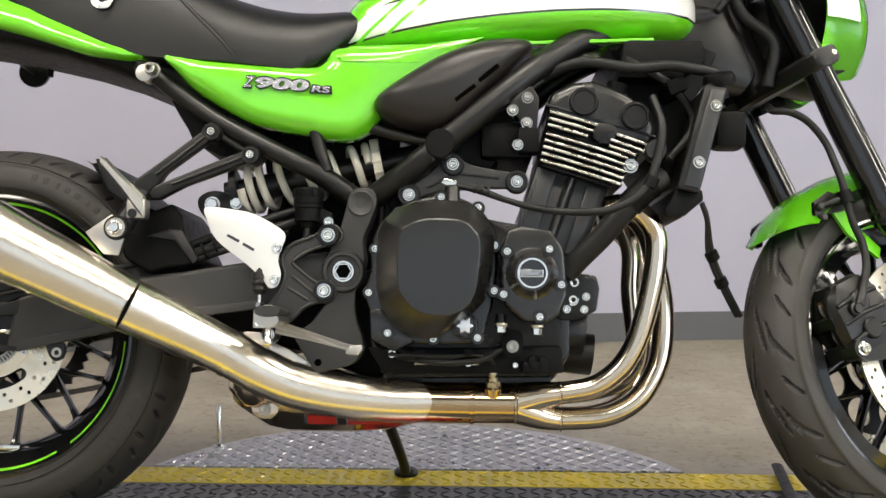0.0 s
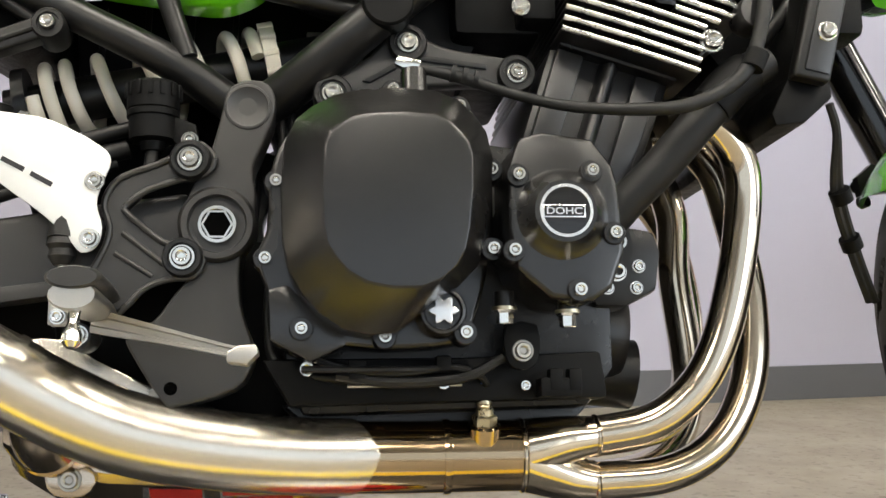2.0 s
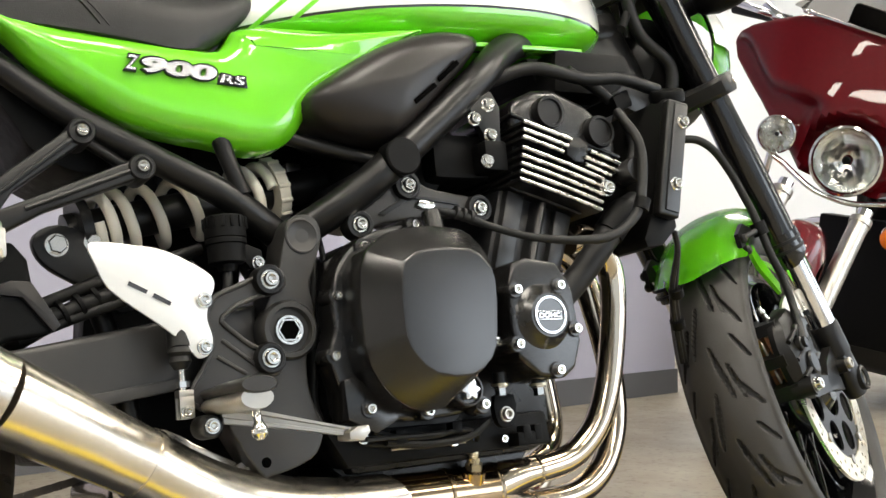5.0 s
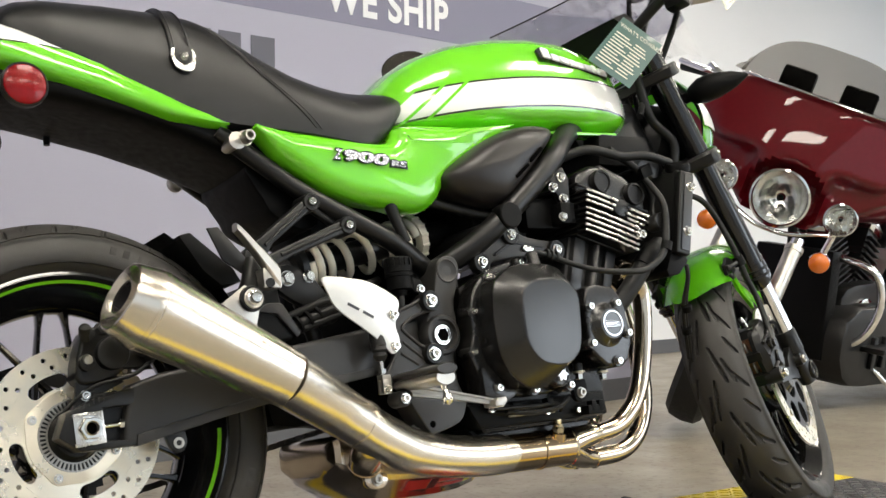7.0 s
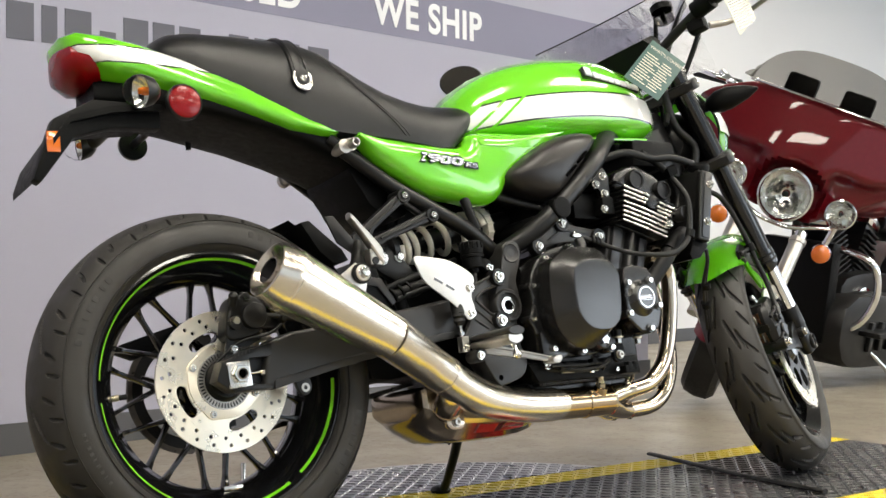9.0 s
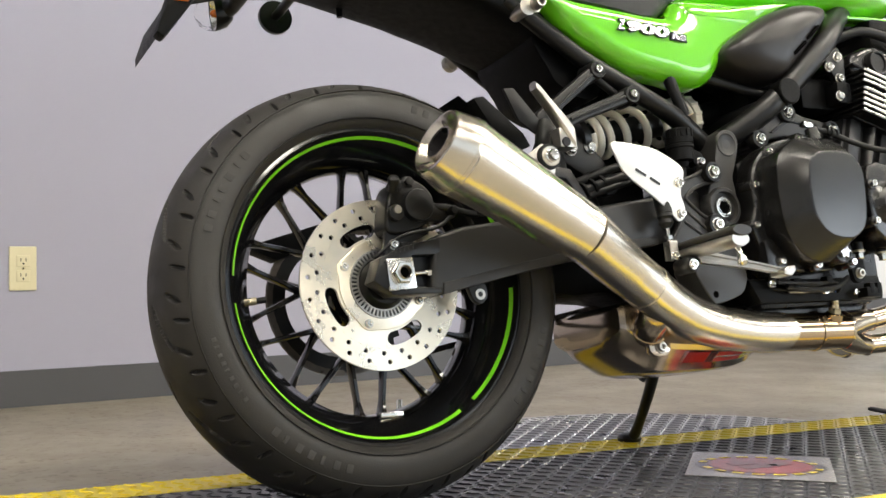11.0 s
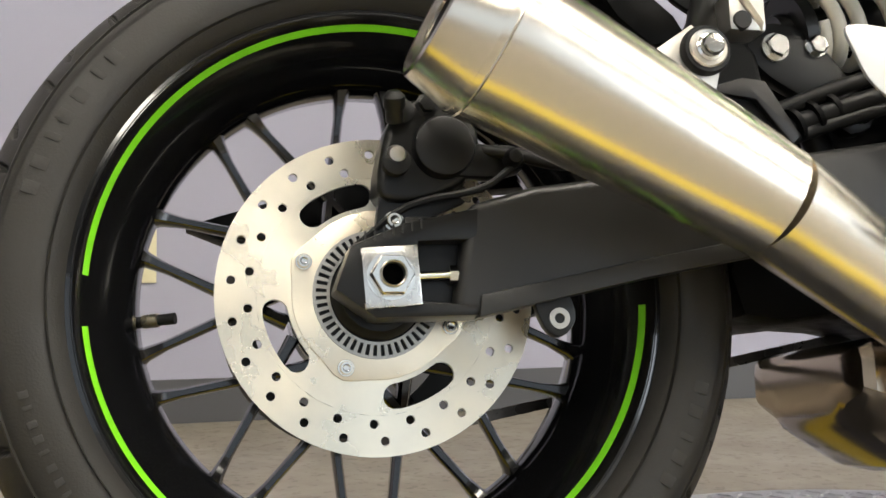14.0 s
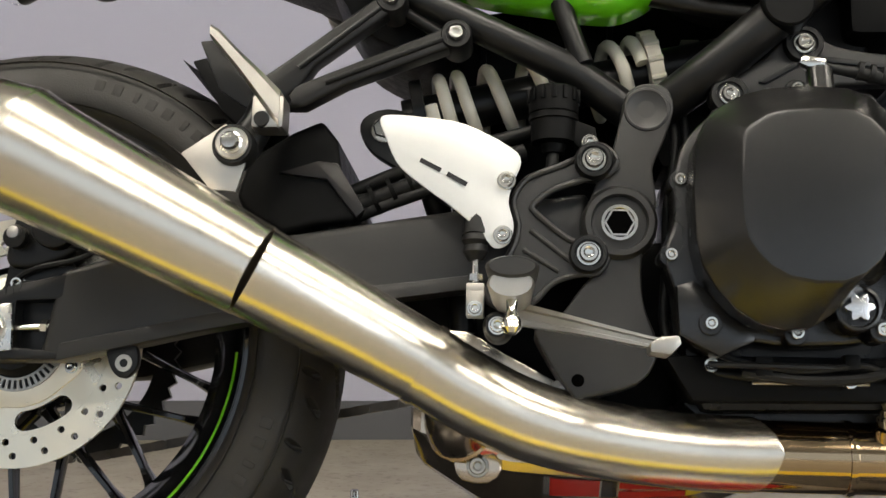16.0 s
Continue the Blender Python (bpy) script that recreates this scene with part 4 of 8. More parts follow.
part("weld_bead", lathe([(0.0318, -0.003), (0.0342, -0.0012), (0.0346, 0.0010), (0.0334, 0.0024), (0.0318, 0.0032)], P(0.859, 0.113, 0.2130), P(1, 0, 0), 40), header_steel, exhaust)
part("clamp_ring", lathe([(0.0320, -0.0038), (0.0340, -0.0034), (0.0345, 0.0), (0.0340, 0.0034), (0.0320, 0.0038)], P(0.790, 0.114, 0.2130), P(1, 0, 0), 36), straw_steel, exhaust)
part("sensor_boss", lathe([(0, -0.012), (0.0155, -0.012), (0.0150, 0.002), (0.0125, 0.004), (0, 0.004)], P(0.823, 0.136, 0.2380), P(0, 0.45, 1), 24), straw_steel, exhaust)
part("sensor_nut", lathe([(0, 0.003), (0.0115, 0.003), (0.0115, 0.0105), (0.0095, 0.012), (0, 0.012)], P(0.823, 0.136, 0.2380), P(0, 0.3, 1), 6), brass, exhaust)
part("oxygen_sensor", lathe([(0.0082, 0.010), (0.0082, 0.017), (0.0070, 0.018), (0.0076, 0.0195), (0.0070, 0.021), (0.0076, 0.0225), (0.0070, 0.024), (0.0070, 0.034), (0.0052, 0.037), (0, 0.037)], P(0.823, 0.136, 0.2380), P(0, 0.2, 1), 20), brass, exhaust, "brass-toned oxygen sensor")
part("sensor_wire", tube([P(0.823, 0.143, 0.273), P(0.818, 0.150, 0.284), P(0.795, 0.165, 0.288), P(0.74, 0.178, 0.288), P(0.66, 0.18, 0.289)], 0.0030, 8, 6), rubber, exhaust)
part("sensor_lead", tube([P(0.823, 0.1425, 0.270), P(0.820, 0.147, 0.279)], 0.0042, 10, 0), label_blue, exhaust, "blue sensor wires")


def chamber_ring(u, half, top, low, centre=0.0, chamfer=0.30):
    """A box section with rounded shoulders and a slanted lower side, as (ahead, right, up)."""
    h, c = top - low, half * chamfer
    pts = [(half - 0.012, top), (half - 0.003, top - 0.004), (half, top - 0.014), (half, low + 0.40 * h), (half - 0.004, low + 0.32 * h), (half - c, low + 0.012), (half - c - 0.010, low + 0.003), (half - c - 0.026, low)]
    ring = pts + [(-v, w) for v, w in pts[::-1]]
    return [P(u, centre + v, w) for v, w in ring]


part("chamber", loft([chamber_ring(*r) for r in ((0.394, 0.070, 0.258, 0.226), (0.395, 0.086, 0.264, 0.218), (0.398, 0.096, 0.269, 0.209), (0.406, 0.102, 0.273, 0.200), (0.425, 0.106, 0.275, 0.188), (0.460, 0.108, 0.273, 0.167), (0.49, 0.108, 0.268, 0.161), (0.53, 0.108, 0.262, 0.160), (0.60, 0.106, 0.252, 0.160), (0.65, 0.098, 0.246, 0.163), (0.69, 0.082, 0.240, 0.171), (0.72, 0.060, 0.235, 0.182), (0.74, 0.030, 0.228, 0.195))]), polished_steel, exhaust, "polished steel exhaust chamber under the engine", angle=24)
part("chamber_elbow", tube([P(0.452, 0.148, 0.262), P(0.440, 0.130, 0.244), P(0.444, 0.108, 0.230), P(0.470, 0.085, 0.222)], [0.026, 0.0285, 0.0290, 0.026], 28, 6), polished_steel, exhaust, "steel elbow into the chamber")
part("elbow_weld", lathe([(0.0285, -0.002), (0.0310, 0.0), (0.0285, 0.002)], P(0.4435, 0.110, 0.231), P(0.25, -1, -0.45), 28), straw_steel, exhaust)
part("chamber_flange", plate(rounded([(0.444, 0.214), (0.474, 0.212), (0.482, 0.196), (0.470, 0.184), (0.446, 0.186), (0.438, 0.200)], 2), 0.100, 0.1125, 0.003), polished_steel, exhaust)


def label_patch(u0, u1, k0, k1, lift):
    """A patch on the slanted lower side of the chamber; k runs from its upper to its lower edge."""
    rows = []
    for i in range(9):
        u = u0 + (u1 - u0) * i / 8
        half = float(np.interp(u, [0.45, 0.53, 0.60, 0.65, 0.69, 0.72], [0.108, 0.108, 0.106, 0.098, 0.082, 0.060]))
        top = float(np.interp(u, [0.45, 0.53, 0.60, 0.65, 0.69, 0.72], [0.274, 0.262, 0.252, 0.246, 0.240, 0.235]))
        low = float(np.interp(u, [0.45, 0.53, 0.60, 0.65, 0.69, 0.72], [0.163, 0.160, 0.160, 0.163, 0.171, 0.182]))
        a, b = Vector((half - 0.004, low + 0.32 * (top - low))), Vector((half * 0.70, low + 0.012))
        n_ = Vector((0.66, -0.75))
        rows.append([P(u, *(a.lerp(b, k) + n_ * lift)) for k in (k0, (k0 + k1) / 2, k1)])
    return loft(rows, False, False)


part("warning_label", label_patch(0.520, 0.705, 0.10, 0.86, 0.0005), badge_silver, exhaust, "silver edged warning label with red and yellow print")
for u0, u1, k0, k1, mt in ((0.526, 0.572, 0.12, 0.88, print_red), (0.574, 0.588, 0.10, 0.90, print_dark), (0.590, 0.652, 0.12, 0.42, print_red), (0.590, 0.652, 0.56, 0.88, print_red), (0.653, 0.668, 0.12, 0.42, print_yellow), (0.653, 0.668, 0.56, 0.88, print_yellow), (0.676, 0.700, 0.25, 0.80, print_dark)):
    part("label_print", label_patch(u0, u1, k0, k1, 0.0009), mt, exhaust)
bolt(exhaust, 0.460, 0.1125, 0.199, 0.0080, cast_alloy)

# the shield wraps the pipe's outer side and ends in a point
path = smooth_path([P(0.728, 0.116, 0.2150)] + [P(*p) for p in ((0.70, 0.1165, 0.2145), (0.66, 0.119, 0.2155), (0.61, 0.125, 0.2195), (0.565, 0.131, 0.2260), (0.525, 0.137, 0.2345), (0.49, 0.143, 0.2460), (0.45, 0.152, 0.2650), (0.412, 0.161, 0.2870))], 8)
rows = []
for i, (p, (a, b)) in enumerate(zip(path, frames(path))):
    reach = radians(float(np.interp(p.x, (0.600, 0.650, 0.680, 0.700, 0.713, 0.722, 0.7285), (178, 158, 122, 88, 56, 28, 0.6))))
    r = 0.0345 + 0.0022 * min(1.0, max(0.0, (0.62 - p.x) / 0.15))
    t = (path[min(i + 1, len(path) - 1)] - path[max(i - 1, 0)]).normalized()
    out = (RIGHT - t * RIGHT.dot(t)).normalized()
    up = t.cross(out)
    rows.append([p + (out * math.cos(q) + up * math.sin(q)) * r for q in [reach * (-1 + k / 16) for k in range(33)]])
part("heat_shield", loft(rows, False, False), muffler_steel, exhaust, "brushed stainless exhaust heat shield", angle=60)
part("shield_plate", plate(rounded([(0.416, 0.308), (0.420, 0.320), (0.450, 0.321), (0.482, 0.302), (0.531, 0.276), (0.552, 0.256), (0.545, 0.240), (0.500, 0.245), (0.455, 0.270)], 2), 0.118, 0.124, 0.002), muffler_steel, exhaust, "brushed stainless cover plate")
part("shield_tab", plate([(0.520, 0.250), (0.528, 0.276), (0.541, 0.281), (0.553, 0.272), (0.556, 0.250)], 0.122, 0.127, 0.001), cast_alloy, exhaust)
bolt(exhaust, 0.537, 0.127, 0.265, 0.0075, cast_alloy)
part("joint_band", tube([P(0.409, 0.1615, 0.2885), P(0.416, 0.1597, 0.2847)], 0.0386, 34, 0), muffler_steel, exhaust)
part("mid_pipe", tube([P(0.413, 0.161, 0.2865), P(0.37, 0.173, 0.3085), P(0.32, 0.192, 0.3335), P(0.2645, 0.2138, 0.3608)], [0.0368, 0.0382, 0.0402, 0.0418], 36, 6), muffler_steel, exhaust, "brushed stainless mid pipe")
M0, M1 = P(0.264, 0.214, 0.361), P(0.057, 0.238, 0.462)
along = (M1 - M0).normalized()
# Near-black ring drawn for the gap ahead of the silencer.
part("silencer_band", tube([M0 + along * 0.0004, M0 + along * 0.0036], 0.0423, 44, 0), recess_shade_black, exhaust, "black gap ring")
part("silencer", tube([M0 + along * 0.0035, M0 + along * 0.0050, M0.lerp(M1, 0.5), M1 - along * 0.002, M1], [0.0418, 0.0426, 0.0500, 0.0575, 0.0570], 40, 4), muffler_steel, exhaust, "conical brushed stainless silencer")
cap_prof = [(0.0568, 0.0), (0.0562, 0.010), (0.0500, 0.0385), (0.0490, 0.0415), (0.0465, 0.0430), (0.0440, 0.0420), (0.0350, 0.031), (0.0265, 0.024), (0.0250, 0.024), (0.0245, 0.040), (0.0225, 0.040), (0.0220, 0.0), (0.0, -0.03)]
part("end_cap", lathe(cap_prof, M1, along, 40), muffler_steel, exhaust, "turned stainless silencer end cap")
part("end_seam", lathe([(0.0572, -0.0012), (0.0582, 0.0), (0.0572, 0.0014)], M1, along, 48), muffler_steel, exhaust)
for k in range(3):
    a = radians(35 + 120 * k)
    part("baffle_slot", tube([M1 + along * 0.031 + (along.orthogonal().normalized() * math.cos(a) + along.cross(along.orthogonal().normalized()) * math.sin(a)) * q + along * ((q - 0.030) * 0.8) for q in (0.030, 0.040)], 0.0011, 6, 0), print_dark, exhaust)
part("outlet_core", lathe([(0.0218, 0.038), (0.0215, -0.02), (0, -0.02)], M1, along, 32), print_dark, exhaust)
part("silencer_tab", plate([(0.186, 0.474), (0.226, 0.502), (0.250, 0.488), (0.246, 0.462), (0.239, 0.438), (0.215, 0.44)], 0.182, 0.186, 0.0008), cast_alloy, exhaust, "bright silencer mounting tab")
part("mount_bush", lathe([(0, 0.17), (0.0195, 0.17), (0.0195, 0.190), (0.0180, 0.1935), (0, 0.1935)], P(0.235, 0, 0.481), RIGHT, 32), rubber, exhaust)
part("mount_washer", lathe([(0, 0.1935), (0.0150, 0.1935), (0.0152, 0.1950), (0.0140, 0.1962), (0.0112, 0.1955), (0, 0.1955)], P(0.235, 0, 0.481), RIGHT, 36), cast_alloy, exhaust)
part("mount_bolt", lathe([(0.0105, 0.1955), (0.0105, 0.1975), (0.0085, 0.1985), (0.0085, 0.2040), (0.0070, 0.2060), (0, 0.2065)], P(0.235, 0, 0.481), RIGHT, 28), bolt_steel, exhaust)

# --- frame ---
frame_part = part("frame", tube([P(1.20, 0.040, 0.865), P(1.11, 0.055, 0.850), P(1.02, 0.078, 0.826), P(0.945, 0.122, 0.788), P(0.86, 0.165, 0.720), P(0.737, 0.168, 0.617), P(0.680, 0.150, 0.572), P(0.640, 0.126, 0.546), P(0.605, 0.112, 0.526)], [0.022, 0.022, 0.0215, 0.021, 0.0205, 0.0205, 0.0205, 0.0200, 0.0195], 20, 6), satin, moto, "satin black tubular trellis frame")
part("frame_tube", tube([P(1.20, -0.045, 0.86), P(1.10, -0.085, 0.835), P(0.97, -0.145, 0.806), P(0.737, -0.168, 0.617), P(0.615, -0.150, 0.532)], 0.0205, 14, 6), satin, frame_part)
part("frame_cap", lathe([(0, 0.165), (0.0235, 0.165), (0.0235, 0.190), (0.0215, 0.1925), (0, 0.1925)], P(0.737, 0, 0.617), RIGHT, 36), plastic, frame_part)
part("frame_tube", tube([P(0.737, 0.140, 0.622), P(0.67, 0.125, 0.640), P(0.59, 0.108, 0.665), P(0.48, 0.095, 0.70)], 0.0095, 14, 5), satin, frame_part)
part("frame_tube", tube([P(0.606, 0.108, 0.534), P(0.54, 0.122, 0.577), P(0.46, 0.124, 0.617), P(0.37, 0.118, 0.665), P(0.30, 0.112, 0.715), P(0.24, 0.105, 0.76)], [0.018, 0.0165, 0.0155, 0.0150, 0.0145, 0.014], 18, 5), satin, frame_part)
part("frame_tube", tube([P(0.612, -0.142, 0.538), P(0.46, -0.124, 0.617), P(0.24, -0.105, 0.76)], 0.0155, 12, 5), satin, frame_part)
part("frame_tube", tube([P(0.531, 0.122, 0.66), P(0.540, 0.125, 0.625), P(0.556, 0.128, 0.58)], [0.012, 0.0100, 0.0095], 14, 4), satin, frame_part)
part("frame_tube", tube([P(0.70, -0.16, 0.59), P(0.70, 0.16, 0.59)], 0.018, 14, 0), satin, frame_part)
pivot_out = rounded([(0.594, 0.541), (0.609, 0.551), (0.630, 0.548), (0.637, 0.526), (0.625, 0.490), (0.617, 0.469), (0.620, 0.443), (0.617, 0.418), (0.608, 0.394), (0.606, 0.366), (0.609, 0.340), (0.619, 0.312), (0.618, 0.295), (0.603, 0.274), (0.556, 0.260), (0.542, 0.264), (0.514, 0.308), (0.512, 0.322), (0.534, 0.334), (0.550, 0.356), (0.570, 0.380), (0.573, 0.394), (0.563, 0.416), (0.561, 0.443), (0.579, 0.482), (0.589, 0.520)], 3)
pplate = part("pivot_plate", plate(pivot_out, 0.105, 0.156, 0.008, 4), swing_black, moto, "forged satin black swingarm pivot plate")
part("boss", lathe([(0.035, 0.140), (0.034, 0.160), (0.031, 0.1635), (0.026, 0.1635), (0.0245, 0.156), (0.0172, 0.1555)], P(0.5865, 0, 0.418), RIGHT, 40), swing_black, pplate)
part("pivot_nut", lathe([(0.0175, 0.152), (0.0175, 0.1585), (0.0165, 0.1605), (0.0138, 0.1605), (0.0122, 0.1590)], P(0.5865, 0, 0.418), RIGHT, 36), bolt_steel, pplate, "bright hollow pivot nut")
part("pivot_socket", lathe([(0.0140, 0.1604), (0.0120, 0.1604), (0.0116, 0.1596)], P(0.5865, 0, 0.418), RIGHT, 6), bolt_steel, pplate)
# The plate is solid here: a black disc paints the bore's shade.
part("pivot_bore_shade", lathe([(0.0118, 0.1597), (0, 0.1597)], P(0.5865, 0, 0.418), RIGHT, 6), recess_shade_black, pplate)
part("dimple", lathe([(0.0215, 0.1550), (0.0205, 0.1572), (0.0185, 0.1576), (0.0165, 0.1562), (0, 0.1558)], P(0.612, 0, 0.526), RIGHT, 32), swing_black, pplate)
# No hole is cut: a black disc paints its shade.
part("drain_hole_shade", lathe([(0.0058, 0.1563), (0, 0.1563)], P(0.549, 0, 0.275), RIGHT, 20), recess_shade_black, pplate)
part("pivot_plate_left", plate(pivot_out, -0.153, -0.105, 0.007, 2), satin, moto)

# engine mount bracket
mnt = part("engine_mount", plate(rounded([(0.674, 0.540), (0.690, 0.556), (0.722, 0.578), (0.742, 0.602), (0.760, 0.606), (0.778, 0.594), (0.80, 0.586), (0.842, 0.580), (0.868, 0.574), (0.876, 0.560), (0.866, 0.546), (0.84, 0.552), (0.78, 0.550), (0.72, 0.542), (0.69, 0.530)], 2), 0.135, 0.152, 0.004, 3), swing_black, moto, "forged black engine mount bracket")
part("rib", plate([(0.715, 0.553), (0.760, 0.580), (0.83, 0.571), (0.83, 0.5665), (0.762, 0.574), (0.722, 0.5515)], 0.151, 0.1555, 0.001), satin, mnt)
for u, w, v in ((0.757, 0.589, 0.152), (0.858, 0.562, 0.152), (0.688, 0.540, 0.150)):
    part("boss", lathe([(0.018, 0.14), (0.018, v + 0.006), (0.0165, v + 0.0085), (0.0125, v + 0.0085), (0.012, v + 0.006), (0, v + 0.006)], P(u, 0, w), RIGHT, 28), satin, mnt)
    bolt(mnt, u, v + 0.006, w, 0.0078)

# --- rider footrest hanger, heel guard, brake pedal ---
hang_out = rounded([(0.584, 0.476), (0.577, 0.463), (0.553, 0.457), (0.527, 0.448), (0.513, 0.438), (0.507, 0.430), (0.522, 0.416), (0.540, 0.402), (0.553, 0.398), (0.568, 0.397), (0.575, 0.385), (0.567, 0.371), (0.553, 0.370), (0.536, 0.366), (0.522, 0.358), (0.505, 0.340), (0.478, 0.338), (0.466, 0.352), (0.482, 0.378), (0.492, 0.398), (0.495, 0.415), (0.490, 0.432), (0.493, 0.446), (0.504, 0.459), (0.527, 0.468), (0.547, 0.477), (0.558, 0.487), (0.573, 0.489)], 2)
hang = part("footrest_hanger", plate(hang_out, 0.148, 0.1600, 0.003, 3), swing_black, moto, "forged black footrest hanger")
part("hanger_rim", tube([P(u, 0.1608, w) for u, w in hang_out] + [P(hang_out[0][0], 0.1608, hang_out[0][1])], 0.0030, 8, 1), swing_black, hang)
for u0, w0, u1, w1 in ((0.506, 0.410, 0.542, 0.382), (0.500, 0.392, 0.532, 0.372)):
    part("hanger_rib", tube([P(u0, 0.160, w0), P(u1, 0.160, w1)], 0.0026, 8, 0), swing_black, hang)
for u, w in ((0.563, 0.474), (0.558, 0.387)):
    part("boss", lathe([(0.0175, 0.150), (0.0175, 0.169), (0.016, 0.172), (0.0125, 0.172), (0.012, 0.169), (0, 0.169)], P(u, 0, w), RIGHT, 28), satin, hang)
    bolt(hang, u, 0.169, w, 0.0088)
heel = bmesh.new()
heel_out = rounded([(0.366, 0.512), (0.376, 0.517), (0.412, 0.513), (0.446, 0.506), (0.487, 0.484), (0.497, 0.470), (0.490, 0.450), (0.486, 0.432), (0.491, 0.412), (0.487, 0.395), (0.474, 0.390), (0.463, 0.402), (0.440, 0.424), (0.400, 0.454), (0.382, 0.472), (0.372, 0.495)], 3)
plate(heel_out, 0.172, 0.176, 0.0014, 2, heel)
for v in heel.verts:
    if v.co.x < 0.47:
        v.co.y += 0.16 * (0.47 - v.co.x) * 0.5
guard = part("heel_guard", heel, guard_alloy, moto, "bright silver alloy heel guard")
for (u0, w0), (u1, w1) in (((0.405, 0.4725), (0.424, 0.4625)), ((0.430, 0.459), (0.448, 0.4490))):
    d = Vector((u1 - u0, w1 - w0))
    n_ = Vector((-d.y, d.x)).normalized() * 0.0022
    off = -0.08 * (0.47 - (u0 + u1) / 2)
    part("slot", plate([(u0 + n_.x, w0 + n_.y), (u0 - n_.x, w0 - n_.y), (u1 - n_.x, w1 - n_.y), (u1 + n_.x, w1 + n_.y)], 0.1755 + off, 0.1768 + off, 0), print_dark, guard)
bolt(guard, 0.484, 0.176, 0.452, 0.0068)
bolt(guard, 0.481, 0.176, 0.402, 0.0068)
mc = part("brake_cylinder", tube([P(0.459, 0.158, 0.436), P(0.457, 0.166, 0.402)], 0.013, 18, 0), rubber, moto, "black rear brake master cylinder")
part("boot", lathe([(0.0115, 0), (0.0135, -0.006), (0.0105, -0.010), (0.0120, -0.016), (0.007, -0.024), (0, -0.024)], P(0.457, 0.166, 0.404), (0, 0, 1), 18), rubber, mc)
part("push_rod", tube([P(0.457, 0.167, 0.384), P(0.457, 0.169, 0.356)], 0.0036, 10, 0), bolt_steel, mc)
part("rod_nut", lathe([(0, 0), (0.0068, 0), (0.0068, 0.006), (0, 0.006)], P(0.457, 0.169, 0.361), (0, 0, 1), 6), bolt_steel, mc)
for v in (0.1615, 0.1745):
    part("clevis", box(0.4495, 0.4655, v, v + 0.004, 0.328, 0.352, 0.0015), cast_alloy, mc)
part("clevis", box(0.4495, 0.4655, 0.1615, 0.1785, 0.350, 0.358, 0.0015), cast_alloy, mc)
bolt(mc, 0.4575, 0.1785, 0.335, 0.0055)
peg = part("footrest", loft([[P(0.491 + rad * math.cos(t), v, 0.352 + rad * 0.42 * math.sin(t)) for t in [2 * math.pi * k / 18 for k in range(18)]] for v, rad in ((0.165, 0.015), (0.185, 0.0175), (0.240, 0.0205), (0.292, 0.0215), (0.297, 0.018))]), swing_black, moto, "alloy rider footrest with black rubber top")
part("peg_core", loft([[P(0.490 + rad * math.cos(t), v, 0.339 + rad * 0.62 * math.sin(t)) for t in [2 * math.pi * k / 18 for k in range(18)]] for v, rad in ((0.165, 0.014), (0.20, 0.0170), (0.285, 0.0190), (0.292, 0.017))]), cast_alloy, peg)
part("feeler", tube([P(0.491, 0.280, 0.330), P(0.491, 0.285, 0.318), P(0.491, 0.288, 0.309), P(0.491, 0.289, 0.303), P(0.491, 0.290, 0.299)], [0.0048, 0.0042, 0.0078, 0.0080, 0.0040], 14, 3), bolt_steel, peg)
pedal = part("brake_pedal", loft([[P(u, c + a * x, w + b * z) for x, z in ((-1, -1), (1, -1), (1, -0.5), (0.3, -0.35), (0.3, 0.35), (1, 0.5), (1, 1), (-1, 1))] for u, c, w, a, b in ((0.488, 0.194, 0.330, 0.006, 0.0105), (0.512, 0.202, 0.324, 0.006, 0.0090), (0.540, 0.214, 0.317, 0.006, 0.0072), (0.570, 0.226, 0.309, 0.006, 0.0058), (0.600, 0.236, 0.301, 0.006, 0.0048), (0.612, 0.240, 0.298, 0.006, 0.0048))]), cast_alloy, moto, "cast alloy rear brake pedal", angle=30)
part("pedal_pad", plate([(0.602, 0.290), (0.618, 0.288), (0.627, 0.297), (0.625, 0.304), (0.611, 0.303), (0.602, 0.298)], 0.226, 0.258, 0.002), cast_alloy, pedal)
part("pedal_pivot", lathe([(0, 0.16), (0.013, 0.16), (0.013, 0.19), (0.010, 0.194), (0, 0.194)], P(0.478, 0, 0.318), RIGHT, 24), satin, pedal)
bolt(pedal, 0.478, 0.193, 0.318, 0.0065)
res = part("brake_reservoir", lathe([(0, 0.0), (0.010, 0.0), (0.012, 0.008), (0.021, 0.010), (0.0215, 0.030), (0.0235, 0.031), (0.0235, 0.036), (0.0225, 0.037), (0.0235, 0.038), (0.0235, 0.060), (0.021, 0.063), (0, 0.063)], P(0.527, 0.138, 0.488), (0, 0, 1), 32), plastic, moto, "black rear brake fluid reservoir")
for k in range(14):
    a = 2 * math.pi * k / 14
    part("cap_rib", moved(box(-0.0022, 0.0022, 0.0228, 0.0255, 0.536, 0.549, 0.0008), Matrix.Translation(P(0.527, 0.138, 0)) @ Matrix.Rotation(a, 4, "Z")), plastic, res)
part("reservoir_hose", tube([P(0.527, 0.138, 0.490), P(0.522, 0.142, 0.46), P(0.500, 0.150, 0.43), P(0.468, 0.160, 0.40)], 0.006, 12, 5), rubber, res)
part("bracket", plate([(0.545, 0.520), (0.566, 0.512), (0.568, 0.495), (0.552, 0.490), (0.543, 0.50)], 0.128, 0.146, 0.002), plastic, res)
bolt(res, 0.5605, 0.146, 0.497, 0.0062)

